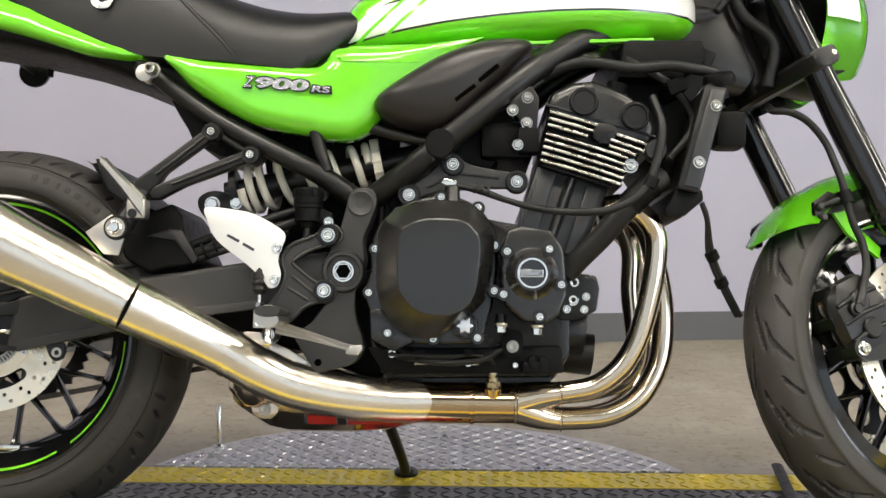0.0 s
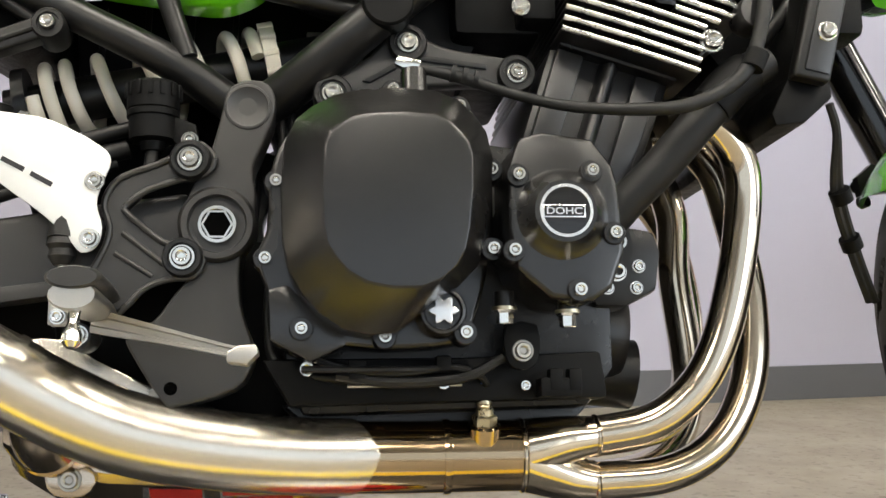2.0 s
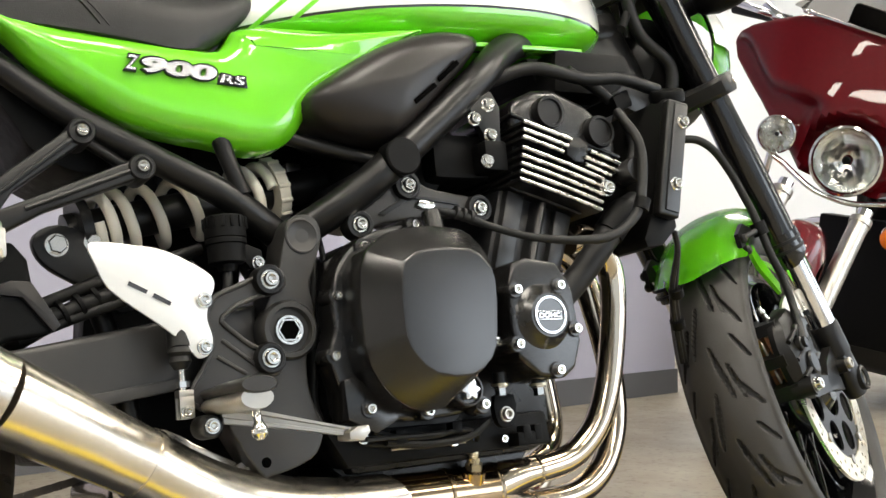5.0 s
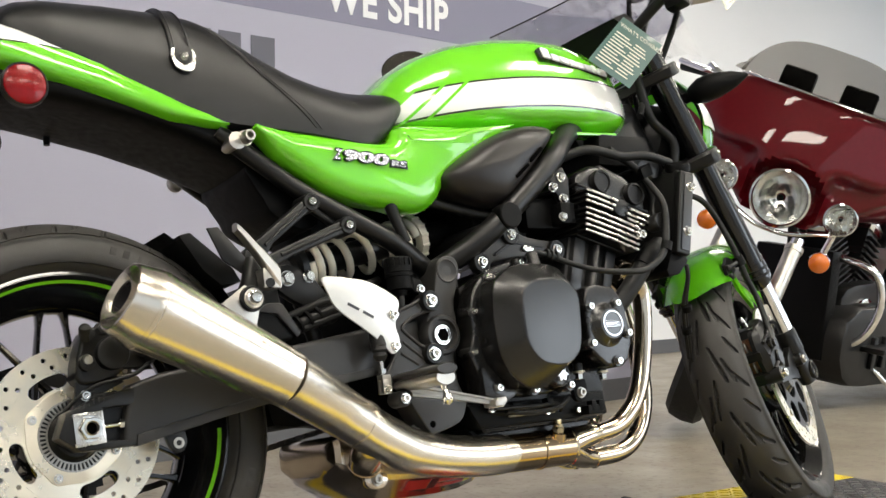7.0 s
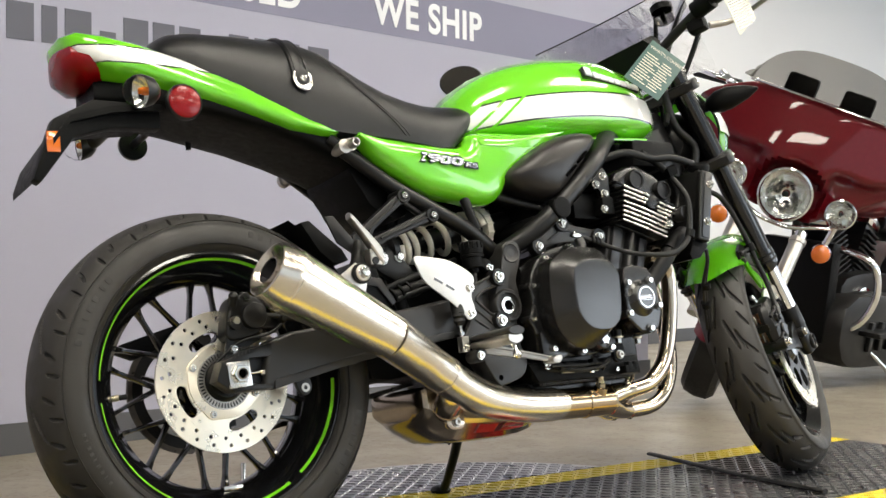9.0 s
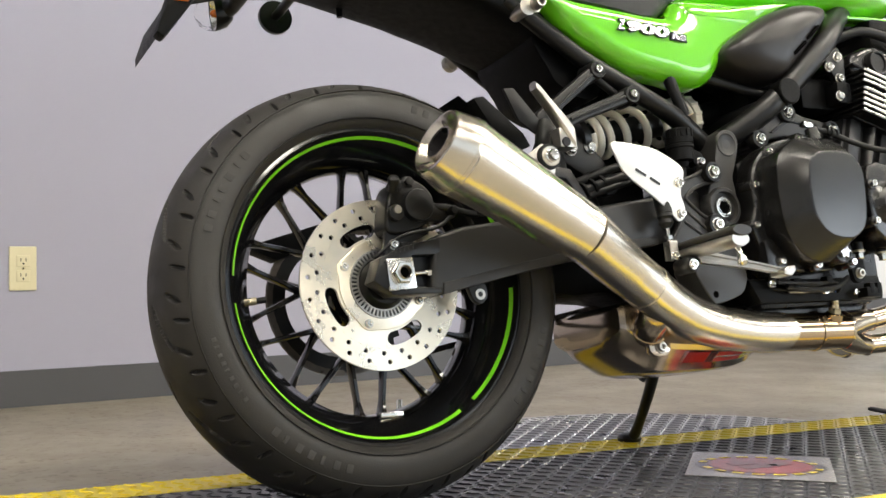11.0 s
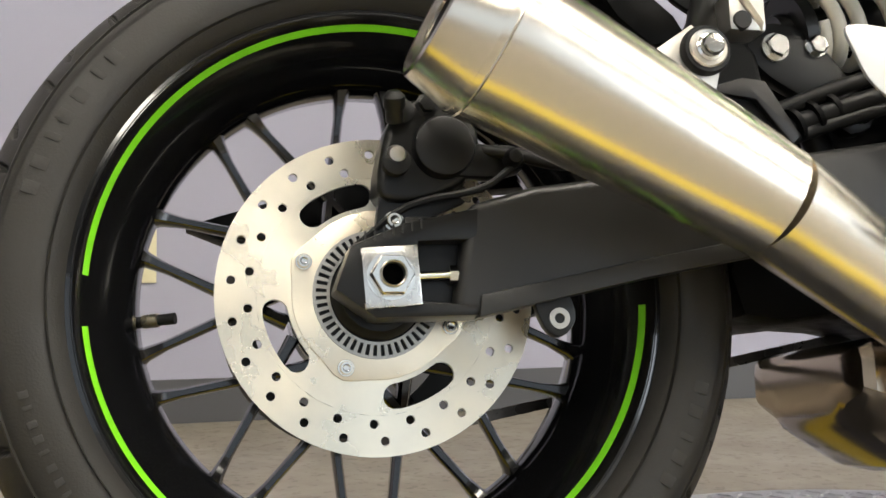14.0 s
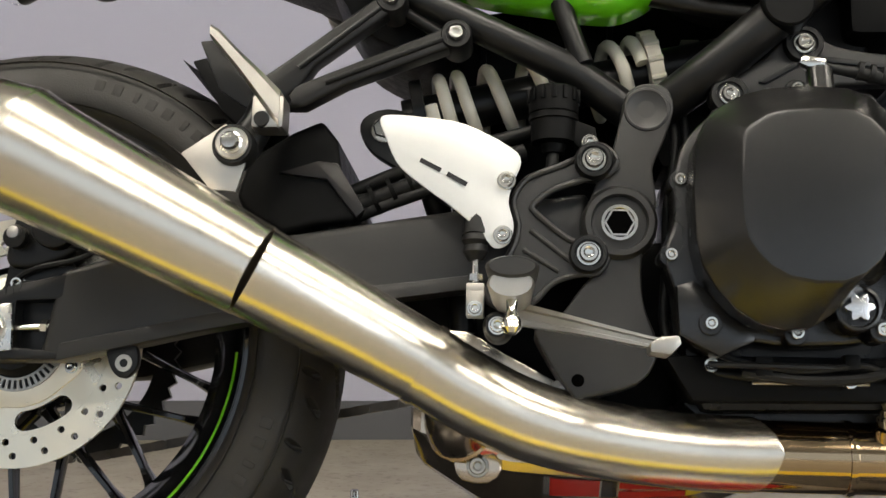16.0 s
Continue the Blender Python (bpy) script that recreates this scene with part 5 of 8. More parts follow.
# --- passenger footrest bracket ---
pb = part("passenger_bracket", plate([(0.368, 0.651), (0.382, 0.642), (0.377, 0.632), (0.300, 0.574), (0.285, 0.552), (0.262, 0.532), (0.246, 0.545), (0.250, 0.562), (0.272, 0.578)], 0.126, 0.148, 0.004, 3), satin, moto, "black triangular passenger footrest bracket")
part("arm", plate([(0.430, 0.614), (0.444, 0.608), (0.441, 0.595), (0.330, 0.553), (0.290, 0.531), (0.268, 0.531), (0.280, 0.552)], 0.126, 0.148, 0.004, 3), satin, pb)
for (u0, w0), (u1, w1) in (((0.364, 0.634), (0.284, 0.570)), ((0.422, 0.599), (0.310, 0.555))):
    part("channel_rib", tube([P(u0, 0.148, w0), P(u1, 0.149, w1)], 0.0028, 8, 0), satin, pb)
part("brace", tube([P(0.374, 0.120, 0.643), P(0.434, 0.120, 0.604)], 0.007, 10, 0), satin, pb)
part("foot", tube([P(0.262, 0.152, 0.542), P(0.250, 0.160, 0.510), P(0.237, 0.166, 0.484)], [0.018, 0.016, 0.018], 16, 4), satin, pb)
for u, w in ((0.371, 0.640), (0.434, 0.603)):
    part("boss", lathe([(0.0150, 0.112), (0.0150, 0.149), (0.0135, 0.1515), (0.0100, 0.1515), (0.0095, 0.1490), (0, 0.1490)], P(u, 0, w), RIGHT, 24), satin, pb)
    bolt(pb, u, 0.1490, w, 0.0072, washer=False)
pp = part("passenger_footrest", loft([[P(u, c + a * x, w + b * z) for x, z in ((-1, -0.6), (-0.6, -1), (0.6, -1), (1, -0.6), (1, 0.6), (0.6, 1), (-0.6, 1), (-1, 0.6))] for u, c, w, a, b in ((0.278, 0.190, 0.512, 0.011, 0.018), (0.262, 0.193, 0.531, 0.011, 0.015), (0.240, 0.196, 0.556, 0.010, 0.010), (0.220, 0.198, 0.578, 0.010, 0.008), (0.212, 0.199, 0.585, 0.009, 0.006))]), cast_alloy, moto, "folded alloy passenger footrest")
part("hinge", box(0.252, 0.282, 0.168, 0.198, 0.495, 0.526, 0.004), cast_alloy, pp)
part("hinge_pin", lathe([(0, 0.195), (0.008, 0.195), (0.007, 0.2), (0, 0.2)], P(0.262, 0, 0.503), RIGHT, 16), satin, pp)
part("toe_board", plate([(0.188, 0.594), (0.206, 0.596), (0.250, 0.545), (0.240, 0.525), (0.210, 0.545)], 0.150, 0.156, 0.002), satin, pp)

# --- engine ---
engine = part("engine", plate([(0.645, 0.50), (0.70, 0.53), (0.84, 0.50), (0.93, 0.49), (0.945, 0.40), (0.945, 0.29), (0.92, 0.255), (0.66, 0.250), (0.645, 0.30), (0.640, 0.40)], -0.20, 0.138, 0.010, 2), cast, moto, "black four-cylinder engine")
part("sump", plate([(0.64, 0.262), (0.93, 0.262), (0.90, 0.232), (0.86, 0.225), (0.68, 0.232)], -0.10, 0.115, 0.008), cast, engine)
part("lower_case", plate([(0.625, 0.300), (0.81, 0.300), (0.93, 0.305), (0.935, 0.262), (0.65, 0.258)], 0.10, 0.150, 0.006), plastic, engine)
cov_out = rounded([(0.632, 0.455), (0.644, 0.490), (0.672, 0.517), (0.710, 0.532), (0.755, 0.536), (0.795, 0.520), (0.822, 0.485), (0.828, 0.440), (0.824, 0.385), (0.812, 0.335), (0.795, 0.310), (0.730, 0.305), (0.690, 0.308), (0.657, 0.300), (0.636, 0.318), (0.632, 0.350), (0.622, 0.385), (0.632, 0.415)], 3)
cover = part("clutch_cover", plate(cov_out, 0.14, 0.182, 0.005, 3), cover_black, engine, "black domed clutch cover")


def faceted(base, top, v0, v1, v2):
    """A raised cast cover: a wall, slanted facets and a smaller flat face, its edges broken."""
    bm = loft([[P(u, v0, w) for u, w in base], [P(u, v1, w) for u, w in base], [P(u, v2, w) for u, w in top]])
    bmesh.ops.recalc_face_normals(bm, faces=bm.faces)
    return bevelled(bm, 0.0022, 3, 18)


part("cover_dome", faceted(rounded([(0.646, 0.475), (0.644, 0.390), (0.660, 0.347), (0.694, 0.318), (0.736, 0.315), (0.770, 0.342), (0.808, 0.372), (0.822, 0.462), (0.806, 0.502), (0.774, 0.522), (0.708, 0.522), (0.668, 0.506)], 2),
                           rounded([(0.679, 0.464), (0.678, 0.400), (0.688, 0.372), (0.712, 0.352), (0.756, 0.348), (0.785, 0.366), (0.795, 0.396), (0.799, 0.455), (0.790, 0.475), (0.768, 0.490), (0.714, 0.490), (0.691, 0.481)], 2), 0.176, 0.228, 0.264), cover_black, cover, angle=20)
part("lower_boss", plate([(0.632, 0.356), (0.648, 0.360), (0.664, 0.344), (0.694, 0.324), (0.698, 0.308), (0.668, 0.294), (0.634, 0.312)], 0.150, 0.193, 0.003), cover_black, cover)
for u, w, v in ((0.638, 0.452, 0.180), (0.629, 0.384, 0.180), (0.660, 0.322, 0.194), (0.730, 0.314, 0.201), (0.797, 0.316, 0.214), (0.822, 0.387, 0.214), (0.822, 0.456, 0.214), (0.797, 0.515, 0.202), (0.740, 0.532, 0.192), (0.674, 0.508, 0.184)):
    part("boss", lathe([(0.0105, v - 0.03), (0.0105, v - 0.001), (0.0095, v + 0.001), (0, v + 0.001)], P(u, 0, w), RIGHT, 20), cover_black, cover)
    bolt(cover, u, v, w, 0.0060, washer=False, h=0.008)
fill = part("oil_filler", lathe([(0.021, 0.17), (0.0205, 0.214), (0.019, 0.218), (0.0165, 0.2185), (0.0150, 0.215), (0, 0.2145)], P(0.778, 0, 0.334), RIGHT, 32), cover_black, cover)
starp = []
for k in range(24):
    a = 2 * math.pi * k / 24
    r = 0.0105 + 0.0026 * math.cos(6 * a)
    starp.append((0.778 + r * math.cos(a), 0.334 + r * math.sin(a)))
part("filler_cap", plate(starp, 0.2145, 0.2225, 0.001), badge_silver, fill, "bright star-shaped oil filler cap")
part("clutch_lever_post", tube([P(0.757, 0.215, 0.500), P(0.757, 0.205, 0.545)], [0.0125, 0.0115], 18, 0), cover_black, cover)
part("clutch_lever", plate([(0.740, 0.553), (0.744, 0.560), (0.764, 0.556), (0.763, 0.550), (0.748, 0.549)], 0.195, 0.207, 0.001), bolt_steel, cover)
part("clutch_cable", tube([P(0.762, 0.205, 0.549), P(0.80, 0.205, 0.541), P(0.84, 0.212, 0.526), P(0.89, 0.222, 0.512), P(0.95, 0.236, 0.506), P(1.00, 0.238, 0.512), P(1.045, 0.236, 0.540), P(1.066, 0.232, 0.585), P(1.075, 0.225, 0.64), P(1.065, 0.20, 0.69)], [0.0040, 0.0058, 0.0048, 0.0050, 0.0058, 0.0065, 0.0068, 0.0068, 0.0066, 0.006], 12, 7), rubber, engine, "black rubber clutch cable")
for q in (0.79, 0.80, 0.81):
    part("cable_ferrule", tube([P(q, 0.2055, 0.5455 - (q - 0.79) * 0.25), P(q + 0.004, 0.2055, 0.5445 - (q - 0.79) * 0.25)], 0.0085, 12, 0), rubber, cover)

dc = part("pickup_cover", plate([(0.842, 0.478), (0.862, 0.484), (0.905, 0.478), (0.922, 0.455), (0.926, 0.440), (0.930, 0.382), (0.918, 0.350), (0.900, 0.338), (0.866, 0.342), (0.838, 0.366), (0.832, 0.400), (0.833, 0.455)], 0.15, 0.2400, 0.005, 3), cover_black, engine, "black pickup cover with round badge")
part("badge_mound", lathe([(0.040, 0.2395), (0.037, 0.2415), (0.031, 0.2480), (0.0275, 0.2530), (0.0262, 0.2545), (0, 0.2545)], P(0.8775, 0, 0.4125), RIGHT, 40), cover_black, dc)
part("badge_ring", lathe([(0.0225, 0.2545), (0.0225, 0.2565), (0.0200, 0.2565), (0.0200, 0.2550)], P(0.8775, 0, 0.4125), RIGHT, 48), badge_silver, dc)
part("badge_face", lathe([(0.0200, 0.2545), (0.0200, 0.2552), (0, 0.2552)], P(0.8775, 0, 0.4125), RIGHT, 40), gloss, dc)
part("badge_plate", box(0.8575, 0.8935, 0.2551, 0.2560, 0.4065, 0.4175, 0.0005), badge_silver, dc)
part("badge_plate", box(0.8587, 0.8923, 0.2558, 0.2564, 0.4077, 0.4163, 0.0), gloss, dc)


def lettering(body, parent, mat, u0, u1, w0, w1, v, m=None, name="lettering", depth=0.0006, bold=0.0, shear=0.0):
    """Raised letters in the side view, stretched into a box."""
    cu = bpy.data.curves.new("t", "FONT")
    cu.body, cu.extrude, cu.offset, cu.shear = body, 0.05, bold, shear
    tmp = bpy.data.objects.new("t", cu)
    scene.collection.objects.link(tmp)
    me = bpy.data.meshes.new_from_object(tmp.evaluated_get(bpy.context.evaluated_depsgraph_get()))
    bpy.data.objects.remove(tmp)
    bpy.data.curves.remove(cu)
    bm = bmesh.new()
    bm.from_mesh(me)
    bpy.data.meshes.remove(me)
    xs, ys = [q.co.x for q in bm.verts], [q.co.y for q in bm.verts]
    for q in bm.verts:
        q.co = P(u0 + (q.co.x - min(xs)) / (max(xs) - min(xs)) * (u1 - u0), v + (q.co.z + 0.05) / 0.1 * depth, w0 + (q.co.y - min(ys)) / (max(ys) - min(ys)) * (w1 - w0))
    if m is not None:
        moved(bm, m)
    return part(name, bm, mat, parent)


lettering("DOHC", dc, badge_silver, 0.8605, 0.8905, 0.4090, 0.4150, 0.2563, bold=0.02)
for u, w in ((0.840, 0.445), (0.903, 0.449), (0.921, 0.396), (0.889, 0.348), (0.835, 0.381)):
    part("boss", lathe([(0.010, 0.19), (0.010, 0.2415), (0.009, 0.243), (0, 0.243)], P(u, 0, w), RIGHT, 20), cover_black, dc)
    bolt(dc, u, 0.242, w, 0.0060, washer=False, h=0.008)
part("side_case", plate([(0.925, 0.440), (0.955, 0.420), (0.985, 0.415), (0.990, 0.395), (0.985, 0.360), (0.955, 0.345), (0.925, 0.345)], 0.10, 0.150, 0.006), cast, engine)
part("starter", tube([P(0.93, 0.05, 0.40), P(0.93, 0.155, 0.40)], 0.032, 20, 0), cast, engine)
for u, w, r in ((0.949, 0.404, 0.008), (0.947, 0.377, 0.0075), (0.968, 0.382, 0.005), (0.965, 0.362, 0.005), (0.938, 0.362, 0.005)):
    bolt(engine, u, 0.150, w, r)
part("oil_filter", tube([P(0.90, 0.03, 0.30), P(0.99, 0.03, 0.29)], 0.035, 28, 0), satin, engine, "black oil filter")
part("water_pump", lathe([(0.045, -0.02), (0.045, 0.02), (0.04, 0.03), (0, 0.032)], P(0.945, 0.05, 0.33), (1, 0, -0.1), 28), cast, engine)
low = part("lower_bracket", plate(rounded([(0.838, 0.326), (0.866, 0.326), (0.867, 0.300), (0.860, 0.288), (0.844, 0.288), (0.837, 0.300)], 2), 0.168, 0.178, 0.002), plastic, engine)
bolt(low, 0.852, 0.178, 0.303, 0.0075, cast_alloy)
for u, w in ((0.833, 0.336), (0.888, 0.333)):
    part("flange_washer", lathe([(0, 0.0), (0.0110, 0.0), (0.0110, 0.003), (0, 0.003)], P(u, 0.200, w), (0, 0, 1), 20), brass, engine)
    part("flange_bolt", lathe([(0, 0.0), (0.0100, 0.0), (0.0095, -0.002), (0.0075, -0.0025), (0.0072, -0.011), (0.006, -0.012), (0, -0.012)], P(u, 0.200, w), (0, 0, 1), 6), bolt_steel, engine)
    part("flange_post", lathe([(0.0085, 0.002), (0.0085, 0.016), (0, 0.016)], P(u, 0.200, w), (0, 0, 1), 16), cast, engine)
part("connector", box(0.868, 0.905, 0.150, 0.175, 0.263, 0.280, 0.003), plastic, engine)
for u, w, r in ((0.665, 0.290, 0.0070), (0.784, 0.277, 0.0065), (0.857, 0.274, 0.0048), (0.886, 0.270, 0.0048)):
    bolt(engine, u, 0.158, w, r, washer=False)
for u, w, l_, h in ((0.700, 0.288, 0.016, 0.018), (0.776, 0.293, 0.014, 0.014), (0.876, 0.278, 0.012, 0.020), (0.893, 0.278, 0.012, 0.020)):
    part("wire_clip", box(u, u + l_, 0.160, 0.176, w - h / 2, w + h / 2, 0.003), plastic, engine)
part("wiring", tube([P(0.665, 0.172, 0.300), P(0.700, 0.174, 0.289), P(0.745, 0.174, 0.285), P(0.790, 0.172, 0.290), P(0.815, 0.165, 0.283), P(0.824, 0.150, 0.276)], 0.0032, 8, 5), rubber, engine)
part("wiring", tube([P(0.690, 0.170, 0.284), P(0.740, 0.172, 0.277), P(0.800, 0.170, 0.281), P(0.836, 0.166, 0.298)], 0.0048, 8, 5), rubber, engine)
part("edge_strip", tube([P(0.700, 0.162, 0.275), P(0.800, 0.162, 0.275)], 0.0016, 8, 0), cast_alloy, engine)
part("wiring", tube([P(0.640, 0.110, 0.545), P(0.642, 0.118, 0.50), P(0.634, 0.120, 0.44), P(0.632, 0.118, 0.38), P(0.630, 0.118, 0.33), P(0.645, 0.140, 0.292), P(0.72, 0.152, 0.280), P(0.80, 0.152, 0.282)], 0.0045, 10, 7), rubber, engine)
part("wiring", tube([P(0.650, 0.115, 0.545), P(0.652, 0.124, 0.50), P(0.644, 0.126, 0.44), P(0.640, 0.122, 0.38)], 0.0035, 10, 7), rubber, engine)

# cylinder block, fins and head lean forward
LEANF = radians(-17)
EO = Vector((0.888, 0.575))


def E(f, a):
    """From distances along the fins and up the bores to the side view."""
    return (EO.x + f * math.cos(LEANF) - a * math.sin(LEANF), EO.y + f * math.sin(LEANF) + a * math.cos(LEANF))


part("cylinder_block", plate([E(-0.005, -0.115), E(-0.002, 0.013), E(0.116, 0.013), E(0.106, -0.115)], -0.185, 0.160, 0.006), block_black, engine)
part("block_panel", plate([E(0.002, -0.110), E(0.004, 0.010), E(0.030, 0.010), E(0.027, -0.110)], 0.155, 0.172, 0.003), block_black, engine)
part("block_panel", plate([E(0.078, -0.108), E(0.082, 0.008), E(0.106, 0.008), E(0.098, -0.108)], 0.155, 0.170, 0.003), block_black, engine)
part("block_panel", tube([P(E(0.052, -0.105)[0], 0.158, E(0.052, -0.105)[1]), P(E(0.056, 0.008)[0], 0.158, E(0.056, 0.008)[1])], 0.022, 20, 0, flat=0.4), block_black, engine)
part("finned_core", plate([E(0.004, 0.011), E(-0.004, 0.10), E(0.150, 0.10), E(0.140, 0.05), E(0.118, 0.011)], -0.19, 0.176, 0.004), cast, engine)
FIN_ROWS = [(0.0155 + 0.0105 * i, -0.001 - 0.0008 * i, 0.130 - 0.001 * i) for i in range(5)] + [(0.0715, -0.006, 0.058), (0.0815, -0.007, 0.064), (0.0920, -0.008, 0.068), (0.0700, 0.094, 0.137), (0.0795, 0.093, 0.157), (0.0905, 0.100, 0.160)]
for a0, f0, f1 in FIN_ROWS:
    line_ = [f0 + (f1 - f0) * k / 8 for k in range(9)]
    bow = [E(f, a0 + 0.0012 * (1 - ((f - 0.065) / 0.068) ** 2) - (0.003 if f > 0.09 and f0 > 0.05 else 0)) for f in line_]
    fin = part("fin", plate([(x, z - 0.0020) for x, z in bow] + [(x, z + 0.0020) for x, z in bow[::-1]], -0.20, 0.205, 0.0006, 1), satin, engine, "black cooling fin with polished edge")
    part("fin_edge", tube([P(x, 0.2045, z) for x, z in bow], 0.0026, 8, 2), alloy, fin)
head = part("cylinder_head", plate([E(-0.012, 0.088), E(-0.018, 0.125), E(0.013, 0.152), E(0.043, 0.165), E(0.097, 0.161), E(0.135, 0.146), E(0.157, 0.122), E(0.157, 0.088)], -0.185, 0.184, 0.016, 4), cover_black, engine, "black cylinder head cover")
part("head_seam", plate([E(-0.018, 0.102), E(-0.018, 0.106), E(0.160, 0.108), E(0.160, 0.104)], -0.19, 0.188, 0.001), cast, head)
part("fin_boss", plate(rounded([E(0.066, 0.072), E(0.066, 0.098), E(0.098, 0.100), E(0.094, 0.070)], 2), 0.15, 0.202, 0.004), cast, head)
for f, a in ((0.037, 0.1253), (0.1199, 0.1276)):
    part("cam_plug", lathe([(0.0225, 0.16), (0.0225, 0.191), (0.021, 0.195), (0.0175, 0.195), (0.0165, 0.192), (0, 0.192)], P(E(f, a)[0], 0, E(f, a)[1]), RIGHT, 36), cast, head)
for k in range(4):
    part("coil_well", tube([P(E(0.085, 0.158)[0], 0.12 - 0.08 * k, E(0.085, 0.158)[1]), P(E(0.083, 0.185)[0], 0.12 - 0.08 * k, E(0.083, 0.185)[1])], 0.017, 16, 0), plastic, head)
bolt(head, 1.031, 0.200, 0.582, 0.0090)
hb = part("head_bracket", plate([(0.842, 0.690), (0.880, 0.712), (0.892, 0.69), (0.888, 0.638), (0.866, 0.648)], 0.165, 0.178, 0.003), satin, engine)
for u, w in ((0.873, 0.692), (0.850, 0.672), (0.872, 0.652)):
    bolt(hb, u, 0.178, w, 0.0075)
part("throttle_body", box(0.80, 0.885, -0.17, 0.155, 0.60, 0.66, 0.012), plastic, engine)
part("sensor", box(0.858, 0.892, 0.14, 0.185, 0.605, 0.645, 0.006), plastic, engine)
bolt(engine, 0.858, 0.186, 0.616, 0.007, bolt_steel, True)
part("intake_duct", plate([(0.70, 0.60), (0.70, 0.74), (0.83, 0.76), (0.86, 0.66), (0.82, 0.58)], -0.15, 0.125, 0.02), plastic, engine)

# coolant hoses and radiator
hose = part("coolant_hose", tube([P(0.935, 0.165, 0.418), P(0.955, 0.172, 0.440), P(0.985, 0.182, 0.470), P(1.02, 0.192, 0.510), P(1.055, 0.195, 0.548), P(1.085, 0.19, 0.565)], 0.0175, 18, 6), rubber, moto, "black rubber coolant hose")
part("sleeve", tube([P(1.03, 0.193, 0.522), P(1.05, 0.195, 0.543), P(1.065, 0.193, 0.554)], 0.021, 18, 4), plastic, hose)
part("hose_clip", tube([P(1.053, 0.236, 0.545), P(1.060, 0.236, 0.560)], 0.0105, 12, 0), plastic, hose)
part("tube_cap", lathe([(0, 0.195), (0.0165, 0.195), (0.0165, 0.222), (0.0150, 0.224), (0, 0.224)], P(1.067, 0, 0.604), RIGHT, 32), cover_black, moto)
rad = part("radiator", plate([(1.105, 0.545), (1.135, 0.545), (1.180, 0.712), (1.150, 0.712)], -0.20, 0.205, 0.004), satin, moto, "black radiator with side guard")
part("side_guard", plate([(1.098, 0.545), (1.132, 0.538), (1.176, 0.700), (1.142, 0.706)], 0.205, 0.222, 0.004, 3), satin, rad, "black radiator side guard")
part("guard_face", plate([(1.108, 0.550), (1.131, 0.545), (1.172, 0.695), (1.150, 0.699)], 0.221, 0.2245, 0.002), block_black, rad)
bolt(rad, 1.131, 0.2245, 0.585, 0.0075)
bolt(rad, 1.1575, 0.2245, 0.672, 0.0075)
part("lower_tank", plate([(1.082, 0.514), (1.086, 0.502), (1.114, 0.506), (1.142, 0.530), (1.140, 0.546), (1.100, 0.548)], -0.19, 0.205, 0.004), plastic, rad)
part("core", plate([(1.120, 0.56), (1.128, 0.56), (1.165, 0.70), (1.155, 0.70)], -0.19, 0.19, 0.0), print_dark, rad)
part("fan_shroud", plate([(1.072, 0.610), (1.108, 0.560), (1.152, 0.705), (1.192, 0.790), (1.150, 0.805), (1.010, 0.800), (1.035, 0.735), (1.058, 0.690)], -0.19, 0.085, 0.008), plastic, rad)
part("shroud_bracket", plate([(1.100, 0.700), (1.128, 0.712), (1.120, 0.735), (1.092, 0.722)], 0.08, 0.165, 0.003), plastic, rad)
part("filler_cap", lathe([(0.012, -0.02), (0.012, 0.0), (0.024, 0.002), (0.025, 0.012), (0.022, 0.018), (0, 0.019)], P(1.172, 0.185, 0.712), (-0.2, -0.35, 1), 24), plastic, rad)
for off in (0.0, 0.006):
    part("overflow_hose", tube([P(1.140, 0.20, 0.525), P(1.150, 0.19, 0.50), P(1.158 + off, 0.16, 0.45), P(1.185 + off, 0.13, 0.40), P(1.215 + off, 0.10, 0.355)], 0.0042, 8, 6), rubber, rad)
for q in ((1.160, 0.165, 0.452), (1.180, 0.138, 0.412)):
    part("hose_clip", tube([P(*q), P(q[0] + 0.006, q[1] - 0.005, q[2] - 0.01)], 0.0105, 10, 0), plastic, rad)

# --- rear shock, hugger, wiring behind the engine ---
SA, SB = P(0.375, 0.035, 0.552), P(0.700, 0.035, 0.620)
shock = part("rear_shock", tube([SA, SB], 0.022, 20, 0), satin, moto, "horizontal rear shock with cream spring")
axis = (SB - SA).normalized()
s1 = axis.cross(Vector((0, 0, 1))).normalized()
s2 = axis.cross(s1)
coil = []
for k in range(0, 7 * 20 + 1):
    t = 2 * math.pi * k / 20
    f = float(np.interp(k / 20, range(8), (0.030, 0.046, 0.066, 0.100, 0.145, 0.190, 0.228, 0.248)))
    coil.append(SA + axis * f + (s1 * math.cos(t) + s2 * math.sin(t)) * 0.0355)
part("spring", tube(coil, 0.0068, 12, 0), spring_paint, shock, "cream painted coil spring")
part("collar", tube([SA + axis * 0.254, SA + axis * 0.268], 0.042, 28, 0), spring_paint, shock)
for k in range(14):
    t = 2 * math.pi * k / 14
    part("collar_notch", tube([SA + axis * 0.2535 + (s1 * math.cos(t) + s2 * math.sin(t)) * 0.041, SA + axis * 0.2685 + (s1 * math.cos(t) + s2 * math.sin(t)) * 0.041], 0.0034, 8, 0), spring_paint, shock)
part("seat_ring", tube([SA + axis * 0.012, SA + axis * 0.024], 0.040, 28, 0), satin, shock)
